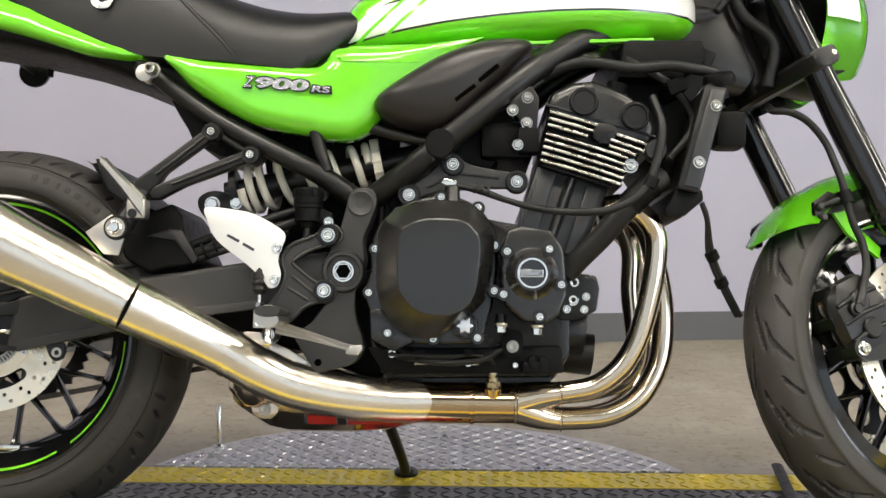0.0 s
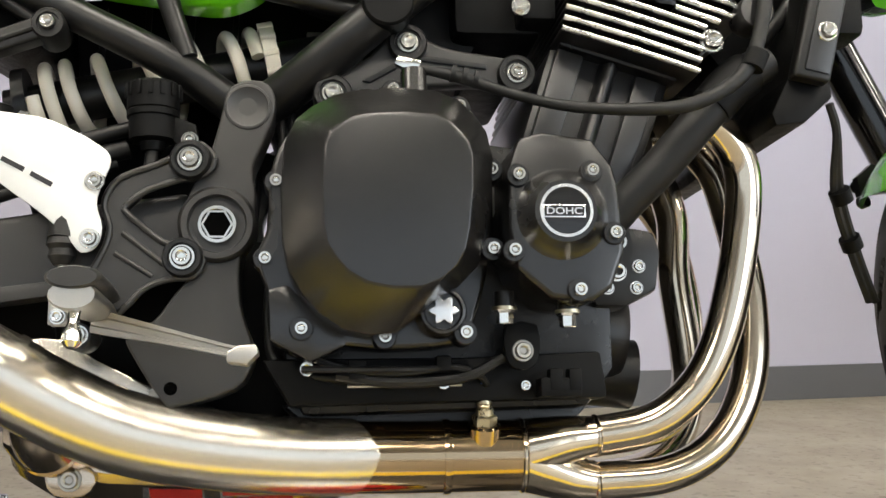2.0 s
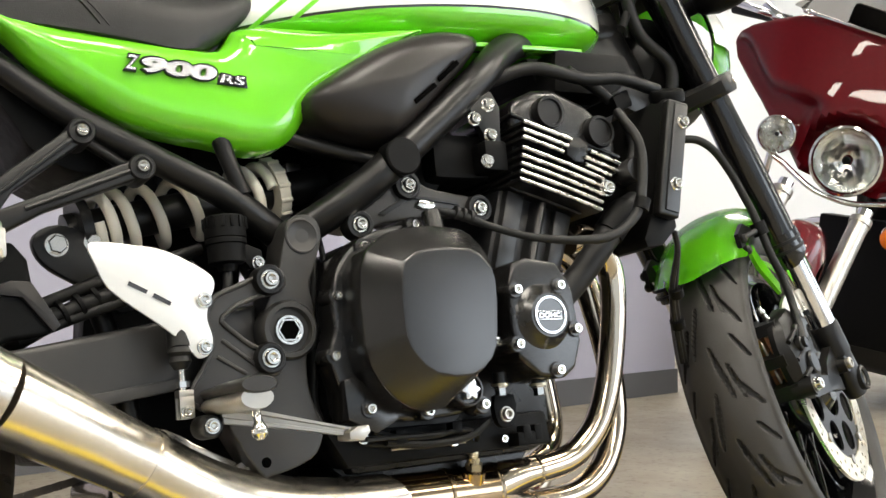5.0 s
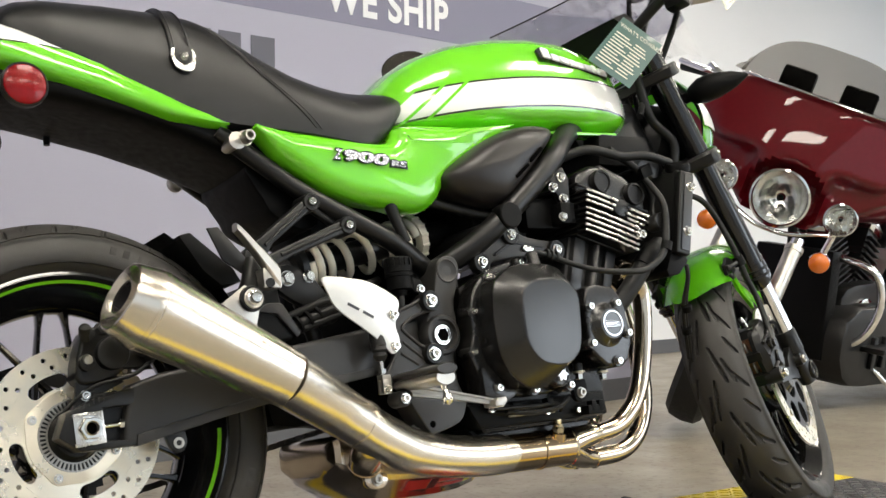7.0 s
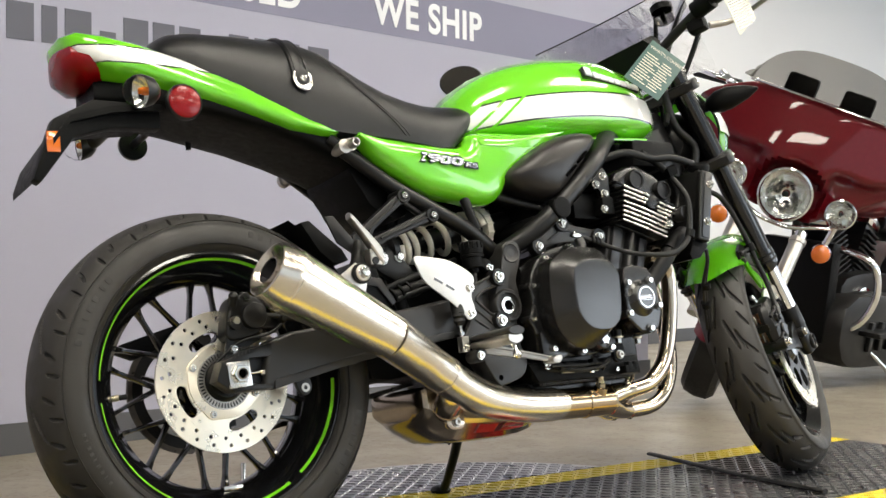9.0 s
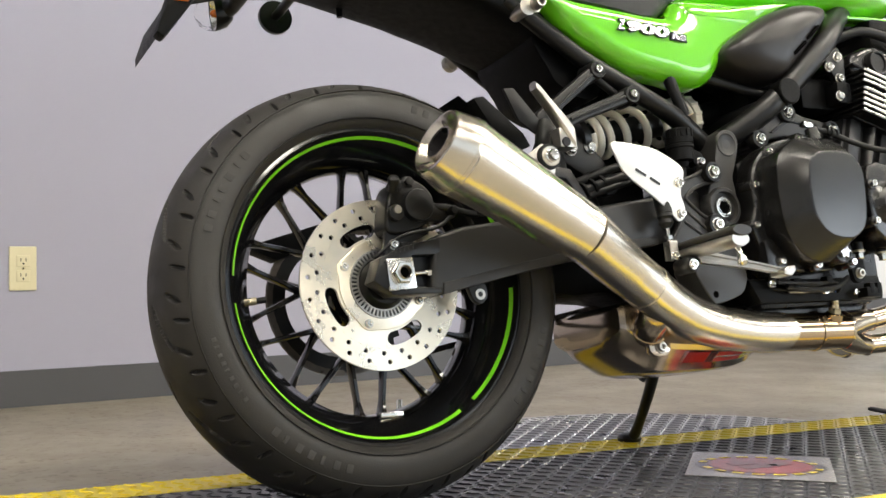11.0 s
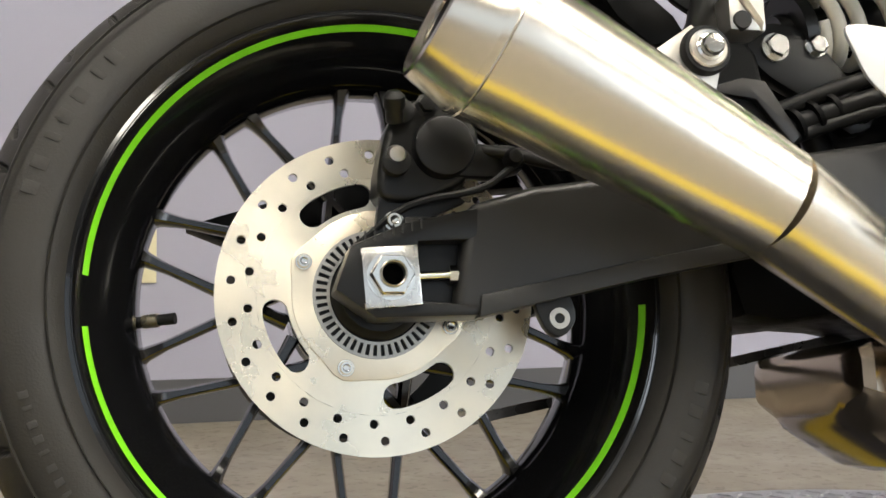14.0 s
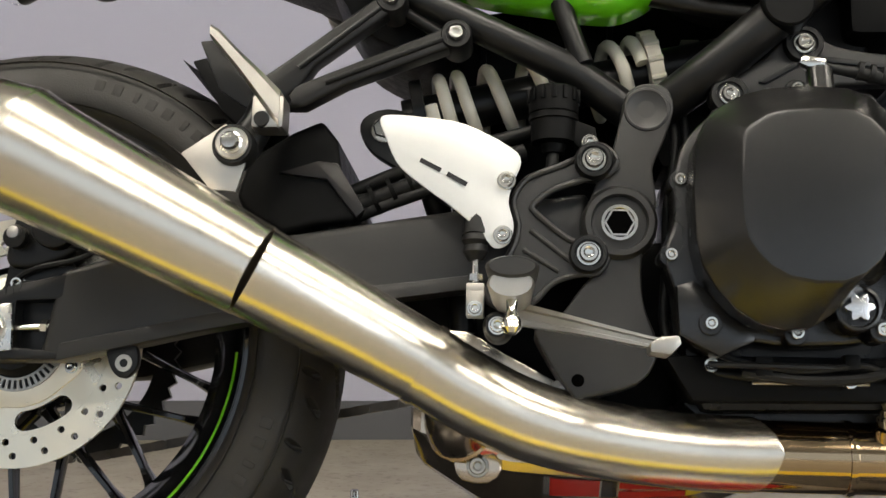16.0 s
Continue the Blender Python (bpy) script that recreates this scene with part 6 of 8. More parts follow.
lk = part("linkage", plate(rounded([(0.335, 0.545), (0.360, 0.556), (0.395, 0.545), (0.430, 0.505), (0.450, 0.470), (0.425, 0.455), (0.395, 0.480), (0.352, 0.505), (0.335, 0.525)], 3), 0.050, 0.068, 0.004), satin, moto, "black shock linkage plate")
bolt(lk, 0.358, 0.068, 0.532, 0.0105, hexagon=True)
bolt(lk, 0.398, 0.068, 0.535, 0.0085, hexagon=True)
bolt(lk, 0.425, 0.085, 0.470, 0.0085, hexagon=True)
part("link_rod", tube([P(0.398, 0.03, 0.50), P(0.43, 0.03, 0.40), P(0.44, 0.03, 0.33)], 0.013, 12, 4), satin, lk)
hug = part("hugger", plate([(0.221, 0.453), (0.232, 0.490), (0.274, 0.517), (0.302, 0.529), (0.318, 0.509), (0.322, 0.482), (0.346, 0.437), (0.336, 0.428), (0.300, 0.424), (0.268, 0.414), (0.228, 0.438)], -0.10, 0.112, 0.006, 3), plastic, moto, "black plastic rear wheel hugger")
part("hugger_edge", plate([(0.300, 0.486), (0.320, 0.484), (0.348, 0.438), (0.340, 0.430), (0.310, 0.468), (0.262, 0.474)], 0.111, 0.1185, 0.002), panel_brown, hug)
part("hugger_fin", plate([(0.165, 0.594), (0.184, 0.599), (0.250, 0.543), (0.262, 0.522), (0.228, 0.516), (0.200, 0.540)], -0.10, 0.103, 0.003), plastic, hug)
part("hugger_tail", loft([[P(0.30 * math.cos(t) + 0.0, v, 0.312 + 0.335 * math.sin(t)) for v in (-0.085, -0.05, 0, 0.05, 0.085)] for t in [radians(d) for d in (32, 40, 48, 55, 60)]], False, False), plastic, hug)
part("chain_guard", plate([(-0.15, 0.395), (-0.12, 0.405), (0.02, 0.447), (0.25, 0.465), (0.25, 0.445), (0.04, 0.425), (-0.10, 0.375)], -0.112, -0.080, 0.003), plastic, hug)
for q, r in (((0.35, 0.45), 0.009), ((0.36, 0.472), 0.007), ((0.34, 0.436), 0.006)):
    part("harness", tube([P(q[0] - 0.03, 0.09, q[1] - 0.01), P(q[0] + 0.03, 0.10, q[1] + 0.012), P(q[0] + 0.09, 0.11, q[1] + 0.03), P(q[0] + 0.15, 0.10, q[1] + 0.05)], r, 10, 5), rubber, hug)
for du in (0.0, 0.018, 0.036):
    part("cable_tie", tube([P(0.352 + du, 0.096, 0.452 + du * 0.4), P(0.356 + du, 0.096, 0.454 + du * 0.4)], 0.016, 12, 0), plastic, hug)

# --- black filler panels added behind the shock to close the see-through gaps ---
inner = part("inner_filler", plate([(0.430, 0.592), (0.425, 0.690), (0.700, 0.720), (0.720, 0.640), (0.705, 0.520), (0.645, 0.515), (0.620, 0.575), (0.520, 0.588)], -0.12, -0.012, 0.012, 2), plastic, moto, "black filler panel added behind the shock")
part("inner_panel", plate([(0.415, 0.440), (0.430, 0.592), (0.620, 0.590), (0.610, 0.430)], -0.13, -0.075, 0.008), plastic, inner)
part("lower_filler", plate(rounded([(0.335, 0.300), (0.340, 0.385), (0.470, 0.415), (0.640, 0.430), (0.665, 0.390), (0.660, 0.262), (0.600, 0.252), (0.500, 0.290), (0.420, 0.300)], 2), -0.115, 0.020, 0.010), plastic, inner)
for k in range(4):
    part("box_rib", plate([(0.45 + 0.045 * k, 0.600), (0.456 + 0.045 * k, 0.600), (0.460 + 0.045 * k, 0.680), (0.454 + 0.045 * k, 0.680)], -0.013, -0.006, 0.001), plastic, inner)
part("box_clip", box(0.665, 0.685, -0.012, 0.010, 0.640, 0.652, 0.002), cast_alloy, inner)

# --- dark airbox cover panel under the tank ---
air_out = rounded([(0.630, 0.690), (0.665, 0.722), (0.730, 0.762), (0.800, 0.788), (0.855, 0.794), (0.882, 0.786), (0.868, 0.760), (0.80, 0.690), (0.745, 0.644), (0.700, 0.642), (0.650, 0.660)], 3)
rings = []
for f, v in ((1.0, 0.06), (1.0, 0.140), (0.985, 0.154), (0.95, 0.165), (0.80, 0.182), (0.55, 0.190), (0.25, 0.194), (0.08, 0.195)):
    rings.append([P(0.752 + (u - 0.752) * f, v, 0.716 + (w - 0.716) * f) for u, w in air_out])
air = part("airbox_panel", loft(rings), panel_brown, moto, "satin black airbox side panel", angle=50)
# Slots are not cut: black bars paint the shade inside them.
for (u0, w0), (u1, w1) in (((0.760, 0.685), (0.791, 0.709)), ((0.797, 0.716), (0.827, 0.741))):
    d = Vector((u1 - u0, w1 - w0)).normalized() * 0.003
    part("slot", plate([(u0 - d.y, w0 + d.x), (u0 + d.y, w0 - d.x), (u1 + d.y, w1 - d.x), (u1 - d.y, w1 + d.x)], 0.160, 0.1925, 0.001), recess_shade_black, air)

# --- fuel tank ---
def section(u, half, top, mid, low, n=40, sup=2.4):
    pts = []
    for k in range(n):
        t = 2 * math.pi * k / n
        c, s = math.cos(t), math.sin(t)
        x = math.copysign(abs(c) ** (2 / sup), c) * half
        y = math.copysign(abs(s) ** (2 / sup), s)
        pts.append(P(u, x, mid + y * (top - mid if s > 0 else mid - low)))
    return pts


def tank_paint():
    """Green with a white band between black lines, slashed with green at its tail."""
    m = material("tank_paint", GREEN_RGB, 0.2, 0, 1.0)
    n, l = m.node_tree.nodes, m.node_tree.links
    tc, sp = n.new("ShaderNodeTexCoord"), n.new("ShaderNodeSeparateXYZ")
    l.new(tc.outputs["Object"], sp.inputs[0])

    def mth(op, a, b=None, clamp=False):
        q = n.new("ShaderNodeMath")
        q.operation, q.use_clamp = op, clamp
        for i, x in enumerate((a, b)):
            if x is None:
                continue
            if isinstance(x, (int, float)):
                q.inputs[i].default_value = x
            else:
                l.new(x, q.inputs[i])
        return q.outputs[0]
    u, w = sp.outputs["X"], sp.outputs["Z"]
    du = mth("SUBTRACT", u, 0.85)
    sq = mth("MULTIPLY", du, du)
    low = mth("ADD", mth("ADD", mth("MULTIPLY", du, 0.085), 0.8385), mth("MULTIPLY", sq, -0.22))
    top = mth("ADD", mth("ADD", mth("MULTIPLY", du, 0.105), 0.8925), mth("MULTIPLY", sq, -0.30))

    def over(x, soft=0.0006):
        return mth("MULTIPLY", x, 1 / soft, True)
    inside = mth("MULTIPLY", over(mth("SUBTRACT", w, low)), over(mth("SUBTRACT", top, w)))
    wide = mth("MULTIPLY", over(mth("SUBTRACT", w, mth("SUBTRACT", low, 0.0035))), over(mth("SUBTRACT", mth("ADD", top, 0.0035), w)))
    slant = mth("SUBTRACT", u, mth("MULTIPLY", mth("SUBTRACT", w, 0.803), 1.15))
    start = over(mth("SUBTRACT", slant, 0.563))
    cut = 0
    for at in (0.602, 0.640):
        near = mth("SUBTRACT", 0.0045, mth("ABSOLUTE", mth("SUBTRACT", slant, at)))
        start = mth("MULTIPLY", start, mth("SUBTRACT", 1.0, over(near)))
    whiteness, blackness = mth("MULTIPLY", inside, start), mth("MULTIPLY", wide, start)
    m1, m2 = n.new("ShaderNodeMix"), n.new("ShaderNodeMix")
    for q in (m1, m2):
        q.data_type = "RGBA"
    m1.inputs["A"].default_value, m1.inputs["B"].default_value = (*GREEN_RGB, 1), (0.01, 0.01, 0.01, 1)
    m2.inputs["B"].default_value = (0.80, 0.80, 0.77, 1)
    l.new(blackness, m1.inputs["Factor"])
    l.new(whiteness, m2.inputs["Factor"])
    l.new(m1.outputs["Result"], m2.inputs["A"])
    l.new(m2.outputs["Result"], n["Principled BSDF"].inputs["Base Color"])
    return m


tank_rows = [(0.560, 0.070, 0.845, 0.80, 0.775), (0.585, 0.092, 0.880, 0.815, 0.778), (0.62, 0.108, 0.915, 0.825, 0.781), (0.67, 0.122, 0.948, 0.83, 0.784), (0.74, 0.134, 0.978, 0.835, 0.787), (0.83, 0.141, 1.001, 0.84, 0.790), (0.92, 0.144, 1.013, 0.845, 0.794), (1.00, 0.142, 1.013, 0.850, 0.796), (1.06, 0.134, 1.000, 0.853, 0.798), (1.105, 0.120, 0.975, 0.855, 0.803), (1.140, 0.098, 0.940, 0.855, 0.812), (1.158, 0.070, 0.905, 0.855, 0.826), (1.165, 0.03, 0.875, 0.855, 0.84)]
tank = part("fuel_tank", loft([section(*r) for r in tank_rows]), tank_paint(), moto, "lime green fuel tank with a white band")
part("tank_seam", plate([(0.585, 0.786), (0.585, 0.780), (0.87, 0.789), (1.08, 0.797), (1.08, 0.803), (0.87, 0.796)], 0.10, 0.128, 0.003), green, tank)
badge_tilt = Matrix.Translation(P(0.99, 0.1300, 0.937)) @ pose(0, 0, 0, -24, 7, 3.6) @ Matrix.Translation(-P(0.99, 0.1255, 0.935))
badge = part("badge", moved(box(0.903, 0.925, 0.112, 0.1245, 0.9235, 0.952, 0.002), badge_tilt), gloss, tank, "raised silver maker's badge")
for k, (x, w_, h) in enumerate(((0.906, 0.018, 0.024), (0.930, 0.017, 0.015), (0.951, 0.022, 0.015), (0.977, 0.017, 0.015), (0.998, 0.016, 0.015), (1.018, 0.017, 0.015), (1.039, 0.010, 0.019), (1.053, 0.022, 0.015))):
    part("badge_edge", moved(box(x - 0.002, x + w_ + 0.002, 0.112, 0.1250, 0.9235, 0.9275 + h, 0.001), badge_tilt), gloss, badge)
    part("badge_bar", moved(box(x, x + w_, 0.1240, 0.1285, 0.9255, 0.9255 + h, 0.001), badge_tilt), letter_white, badge)

# --- green side cover with badge ---
sc_out = [(0.292, 0.768), (0.40, 0.762), (0.52, 0.752), (0.548, 0.762), (0.568, 0.784), (0.66, 0.788), (0.800, 0.797), (0.780, 0.782), (0.735, 0.744), (0.690, 0.718), (0.655, 0.690), (0.630, 0.655), (0.610, 0.640), (0.585, 0.632), (0.550, 0.634), (0.523, 0.640), (0.47, 0.648), (0.418, 0.664), (0.345, 0.706), (0.312, 0.735)]
so = rounded(sc_out, 3)


def inset(outline, d):
    """A closed outline drawn in by up to d, less towards the thin front end."""
    out, n = [], len(outline)
    area = sum(outline[k][0] * outline[(k + 1) % n][1] - outline[(k + 1) % n][0] * outline[k][1] for k in range(n))
    for k in range(n):
        (a, b), (x, y), (c, f) = outline[k - 1], outline[k], outline[(k + 1) % n]
        t = Vector((c - a, f - b)).normalized() * (1 if area > 0 else -1)
        q = d * max(0.06, min(1.0, (0.800 - x) / 0.16, (x - 0.285) / 0.06))
        out.append((x - t.y * q, y + t.x * q))
    return out


rings = []
for d, v in ((0, 0.095), (0, 0.116), (0.0012, 0.1225), (0.004, 0.1290), (0.009, 0.1360), (0.015, 0.1410), (0.022, 0.1442), (0.030, 0.1455)):
    rings.append([P(u, v + 0.012 * (u - 0.50), w) for u, w in inset(so, d)])
sidec = part("side_cover", loft(rings), green, moto, "lime green side cover", angle=50)
tilt = Matrix.Translation(P(0.49, 0, 0.716)) @ pose(0, 0, 0, 0, 4, 0) @ Matrix.Translation(-P(0.49, 0, 0.716))
for body, u0, u1, w0, w1, sh, fat in (("Z", 0.421, 0.437, 0.7085, 0.7255, 0.3, 0.02), ("900", 0.4400, 0.5255, 0.7080, 0.7262, 0.12, 0.045), ("RS", 0.5300, 0.5600, 0.7082, 0.7185, 0.12, 0.02)):
    m_ = 0.0022
    lettering(body, sidec, gloss, u0 - m_, u1 + m_, w0 - m_, w1 + m_, 0.1455, tilt, name="badge_edge", depth=0.0040, bold=fat + 0.035, shear=sh)
    lettering(body, sidec, badge_silver, u0, u1, w0, w1, 0.1490, tilt, name="badge_letter", depth=0.0012, bold=fat, shear=sh)
part("badge_foot", moved(plate([(0.527, 0.7065), (0.529, 0.7195), (0.562, 0.7195), (0.564, 0.7065)], 0.1455, 0.1480, 0.0006), tilt), gloss, sidec)


# --- seat and tail ---
SEAT = [(-0.082, 0.062, 0.932, 0.906), (-0.070, 0.085, 0.950, 0.894), (-0.050, 0.102, 0.962, 0.882), (-0.010, 0.117, 0.970, 0.862), (0.08, 0.128, 0.974, 0.825), (0.17, 0.134, 0.974, 0.788), (0.225, 0.137, 0.970, 0.772), (0.262, 0.138, 0.958, 0.766), (0.30, 0.139, 0.936, 0.763), (0.34, 0.141, 0.911, 0.761), (0.39, 0.143, 0.886, 0.757), (0.44, 0.143, 0.871, 0.752), (0.49, 0.139, 0.864, 0.747), (0.525, 0.132, 0.864, 0.755), (0.552, 0.124, 0.866, 0.774), (0.580, 0.112, 0.867, 0.803), (0.600, 0.097, 0.864, 0.825), (0.610, 0.080, 0.858, 0.838)]


def seat_at(u):
    return [float(np.interp(u, [r[0] for r in SEAT], [r[k] for r in SEAT])) for k in (1, 2, 3)]


def seat_point(u, t, lift=0.0):
    """A point of the seat's skin; t runs over the top from the right edge (0) to the left (pi)."""
    half, top, low = seat_at(u)
    c, s = math.cos(t), math.sin(t)
    v = math.copysign(abs(c) ** (2 / 2.7), c) * (half + lift)
    return P(u, v * (1 - 0.035 * (1 - min(1, s * 3))), low + abs(s) ** (2 / 2.3) * (top + lift - low))


rings = []
for k in range(61):
    u = SEAT[0][0] + (SEAT[-1][0] - SEAT[0][0]) * k / 60
    half, top, low = seat_at(u)
    rings.append([seat_point(u, math.pi * q / 28) for q in range(29)] + [P(u, v, low - 0.004) for v in (-half * 0.9, -half * 0.3, half * 0.3, half * 0.9)])
seat = part("seat", loft(rings), leather, moto, "black vinyl dual seat", angle=60)
part("seat_strap", loft([[seat_point(u, math.pi * q / 28, d) for q in range(3, 26)] for u, d in ((0.165, -0.002), (0.166, 0.0045), (0.169, 0.0062), (0.196, 0.0062), (0.199, 0.0045), (0.200, -0.002))], False, False), leather, seat)
for u in (0.1705, 0.1945):
    part("strap_stitch", tube([seat_point(u, math.pi * q / 28, 0.0066) for q in range(3, 26)], 0.0010, 6, 2), rubber, seat)
part("strap_plate", moved(plate(rounded([(0.1655, 0.880), (0.2005, 0.880), (0.2015, 0.858), (0.196, 0.846), (0.184, 0.842), (0.172, 0.846), (0.1645, 0.858)], 2), 0.1335, 0.1355, 0.0006), Matrix.Translation(P(0.183, 0.134, 0.86)) @ pose(0, 0, 0, -7, 0, 0) @ Matrix.Translation(-P(0.183, 0.134, 0.86))), alloy, seat, "bright metal strap plate")
part("strap_end", moved(plate(rounded([(0.171, 0.884), (0.195, 0.884), (0.196, 0.862), (0.184, 0.853), (0.170, 0.862)], 2), 0.1345, 0.1375, 0.0010), Matrix.Translation(P(0.183, 0.134, 0.86)) @ pose(0, 0, 0, -7, 0, 0) @ Matrix.Translation(-P(0.183, 0.134, 0.86))), leather, seat)
bolt(seat, 0.183, 0.1370, 0.8665, 0.0050)
for s in (0, 1):
    line_ = [(0.244, 1.02), (0.275, 0.80), (0.310, 0.58), (0.345, 0.40), (0.380, 0.20), (0.400, 0.06)]
    part("seat_seam", tube([seat_point(u, math.pi - t if s else t, 0.0004) for u, t in line_], 0.0017, 6, 8), leather, seat)
    part("seat_seam", tube([seat_point(u + 0.010, math.pi - t if s else t, 0.0002) for u, t in line_], 0.0009, 6, 8), leather, seat)

tail_rows = [(-0.240, 0.045, 0.938, 0.927, 0.915), (-0.222, 0.078, 0.944, 0.915, 0.890), (-0.18, 0.100, 0.940, 0.890, 0.857), (-0.12, 0.113, 0.928, 0.872, 0.843), (-0.05, 0.121, 0.908, 0.850, 0.824), (0.06, 0.129, 0.868, 0.818, 0.795), (0.16, 0.133, 0.820, 0.783, 0.766), (0.22, 0.133, 0.790, 0.772, 0.760), (0.255, 0.132, 0.782, 0.770, 0.760), (0.278, 0.128, 0.782, 0.776, 0.769)]


def tail_paint():
    m = material("tail_paint", GREEN_RGB, 0.2, 0, 1.0)
    n, l = m.node_tree.nodes, m.node_tree.links
    tc, mp, rp = n.new("ShaderNodeTexCoord"), n.new("ShaderNodeVectorMath"), n.new("ShaderNodeValToRGB")
    mp.operation = "DOT_PRODUCT"
    mp.inputs[1].default_value = (0.06, 0, 1)
    l.new(tc.outputs["Object"], mp.inputs[0])
    mr = n.new("ShaderNodeMapRange")
    mr.inputs["From Min"].default_value, mr.inputs["From Max"].default_value = 0.82, 0.92
    l.new(mp.outputs["Value"], mr.inputs["Value"])
    l.new(mr.outputs["Result"], rp.inputs["Fac"])
    r = rp.color_ramp
    r.interpolation = "CONSTANT"
    r.elements[0].color, r.elements[1].position, r.elements[1].color = (*GREEN_RGB, 1), 0.455, (0.01, 0.01, 0.01, 1)
    for pos, col in ((0.48, (0.8, 0.8, 0.77, 1)), (0.76, (0.01, 0.01, 0.01, 1)), (0.785, (*GREEN_RGB, 1))):
        e = r.elements.new(pos)
        e.color = col
    l.new(rp.outputs["Color"], n["Principled BSDF"].inputs["Base Color"])
    return m


tail = part("tail_cowl", loft([section(*r, sup=3.2) for r in tail_rows]), tail_paint(), moto, "lime green tail cowl with a white stripe")
part("tail_lamp", loft([section(-0.160, 0.080, 0.905, 0.886, 0.862), section(-0.175, 0.088, 0.922, 0.890, 0.852), section(-0.205, 0.084, 0.930, 0.893, 0.848), section(-0.232, 0.066, 0.926, 0.898, 0.862), section(-0.243, 0.03, 0.916, 0.902, 0.885)]), lens_red, tail, "red oval tail lamp")
under = part("under_tail", loft([section(*r, sup=4) for r in ((-0.19, 0.05, 0.865, 0.84, 0.815), (-0.10, 0.088, 0.86, 0.830, 0.806), (0.0, 0.108, 0.85, 0.815, 0.795), (0.12, 0.112, 0.82, 0.790, 0.769), (0.20, 0.112, 0.79, 0.767, 0.745), (0.28, 0.108, 0.77, 0.740, 0.712), (0.39, 0.102, 0.75, 0.70, 0.65))]), plastic, moto, "black plastic under-tail")
part("inner_fender", plate(rounded([(0.292, 0.72), (0.318, 0.655), (0.335, 0.630), (0.385, 0.608), (0.42, 0.63), (0.42, 0.72)], 3), -0.09, 0.092, 0.008), plastic, under)
bolt(moto, 0.271, 0.138, 0.741, 0.010, cast_alloy, h=0.022)
part("strap_hook", lathe([(0.011, 0.10), (0.011, 0.138), (0.014, 0.140), (0, 0.142)], P(0.2575, 0, 0.737), RIGHT, 20), cast_alloy, moto, "alloy luggage strap hook")
part("strap_hook", lathe([(0.011, 0.09), (0.011, 0.138), (0.015, 0.141), (0.015, 0.152), (0.009, 0.154), (0, 0.154)], P(0.272, 0, 0.742), -RIGHT, 20), cast_alloy, moto, "alloy luggage strap hook")
part("drain_nub", lathe([(0, -0.012), (0.005, -0.012), (0.006, 0.004), (0, 0.004)], P(0.03, -0.07, 0.788), (0, 0, 1), 10), plastic, under)
part("reflector", lathe([(0, 0.125), (0.030, 0.125), (0.030, 0.132), (0.027, 0.1345), (0, 0.1355)], P(-0.056, 0, 0.803), RIGHT, 40), lens_red, under, "round red side reflector")
part("reflector_rim", lathe([(0.030, 0.12), (0.033, 0.122), (0.033, 0.131), (0.030, 0.1335)], P(-0.056, 0, 0.803), RIGHT, 40), satin, under)
part("left_reflector", lathe([(0, -0.012), (0.026, -0.010), (0.029, -0.004), (0.029, 0.004), (0, 0.004)], P(-0.040, -0.180, 0.810), RIGHT, 32), satin, under)
part("reflector_stay", tube([P(-0.04, -0.08, 0.815), P(-0.04, -0.178, 0.811)], 0.008, 10, 0), satin, under)
holder = part("plate_bracket", loft([[P(u, s * 0.085 * k, w + h) for s, h in ((-1, 0), (-1, 0.012), (1, 0.012), (1, 0))] for u, w, k in ((-0.08, 0.800, 1.0), (-0.17, 0.790, 1.0), (-0.245, 0.768, 0.95), (-0.290, 0.705, 0.9), (-0.305, 0.665, 0.85))]), plastic, moto, "black number plate bracket")
part("bracket_wing", plate([(-0.08, 0.815), (-0.08, 0.768), (-0.17, 0.765), (-0.235, 0.745), (-0.298, 0.660), (-0.310, 0.668), (-0.272, 0.775), (-0.20, 0.815)], 0.045, 0.075, 0.006), plastic, holder)
part("amber_marker", box(-0.285, -0.262, 0.073, 0.078, 0.715, 0.752, 0.002), lens_amber, holder)
for s in (-1, 1):
    at = P(-0.118, s * 0.165, 0.806)
    back = Vector((-1, -s * 0.15, -0.12))
    ind = part("indicator", lathe([(0, 0.0), (0.014, 0.003), (0.024, 0.014), (0.0285, 0.030), (0.0285, 0.034)], at, back, 28), satin, holder, "black rear indicator with clear lens")
    part("indicator_stem", tube([at + Vector((-0.015, s * 0.01, 0)), P(-0.125, s * 0.13, 0.806), P(-0.125, s * 0.07, 0.812)], [0.016, 0.011, 0.013], 14, 5), satin, ind)
    part("reflector", lathe([(0.0275, 0.033), (0.020, 0.022), (0.008, 0.014), (0, 0.013)], at, back, 10), lamp_bowl, ind)
    part("bulb", lathe([(0.006, 0.014), (0.0075, 0.026), (0.005, 0.036), (0, 0.039)], at, back, 14), lens_amber, ind)
    part("lens", lathe([(0.0285, 0.034), (0.027, 0.044), (0.019, 0.057), (0.008, 0.063), (0, 0.064)], at, back, 28), lens_clear, ind)

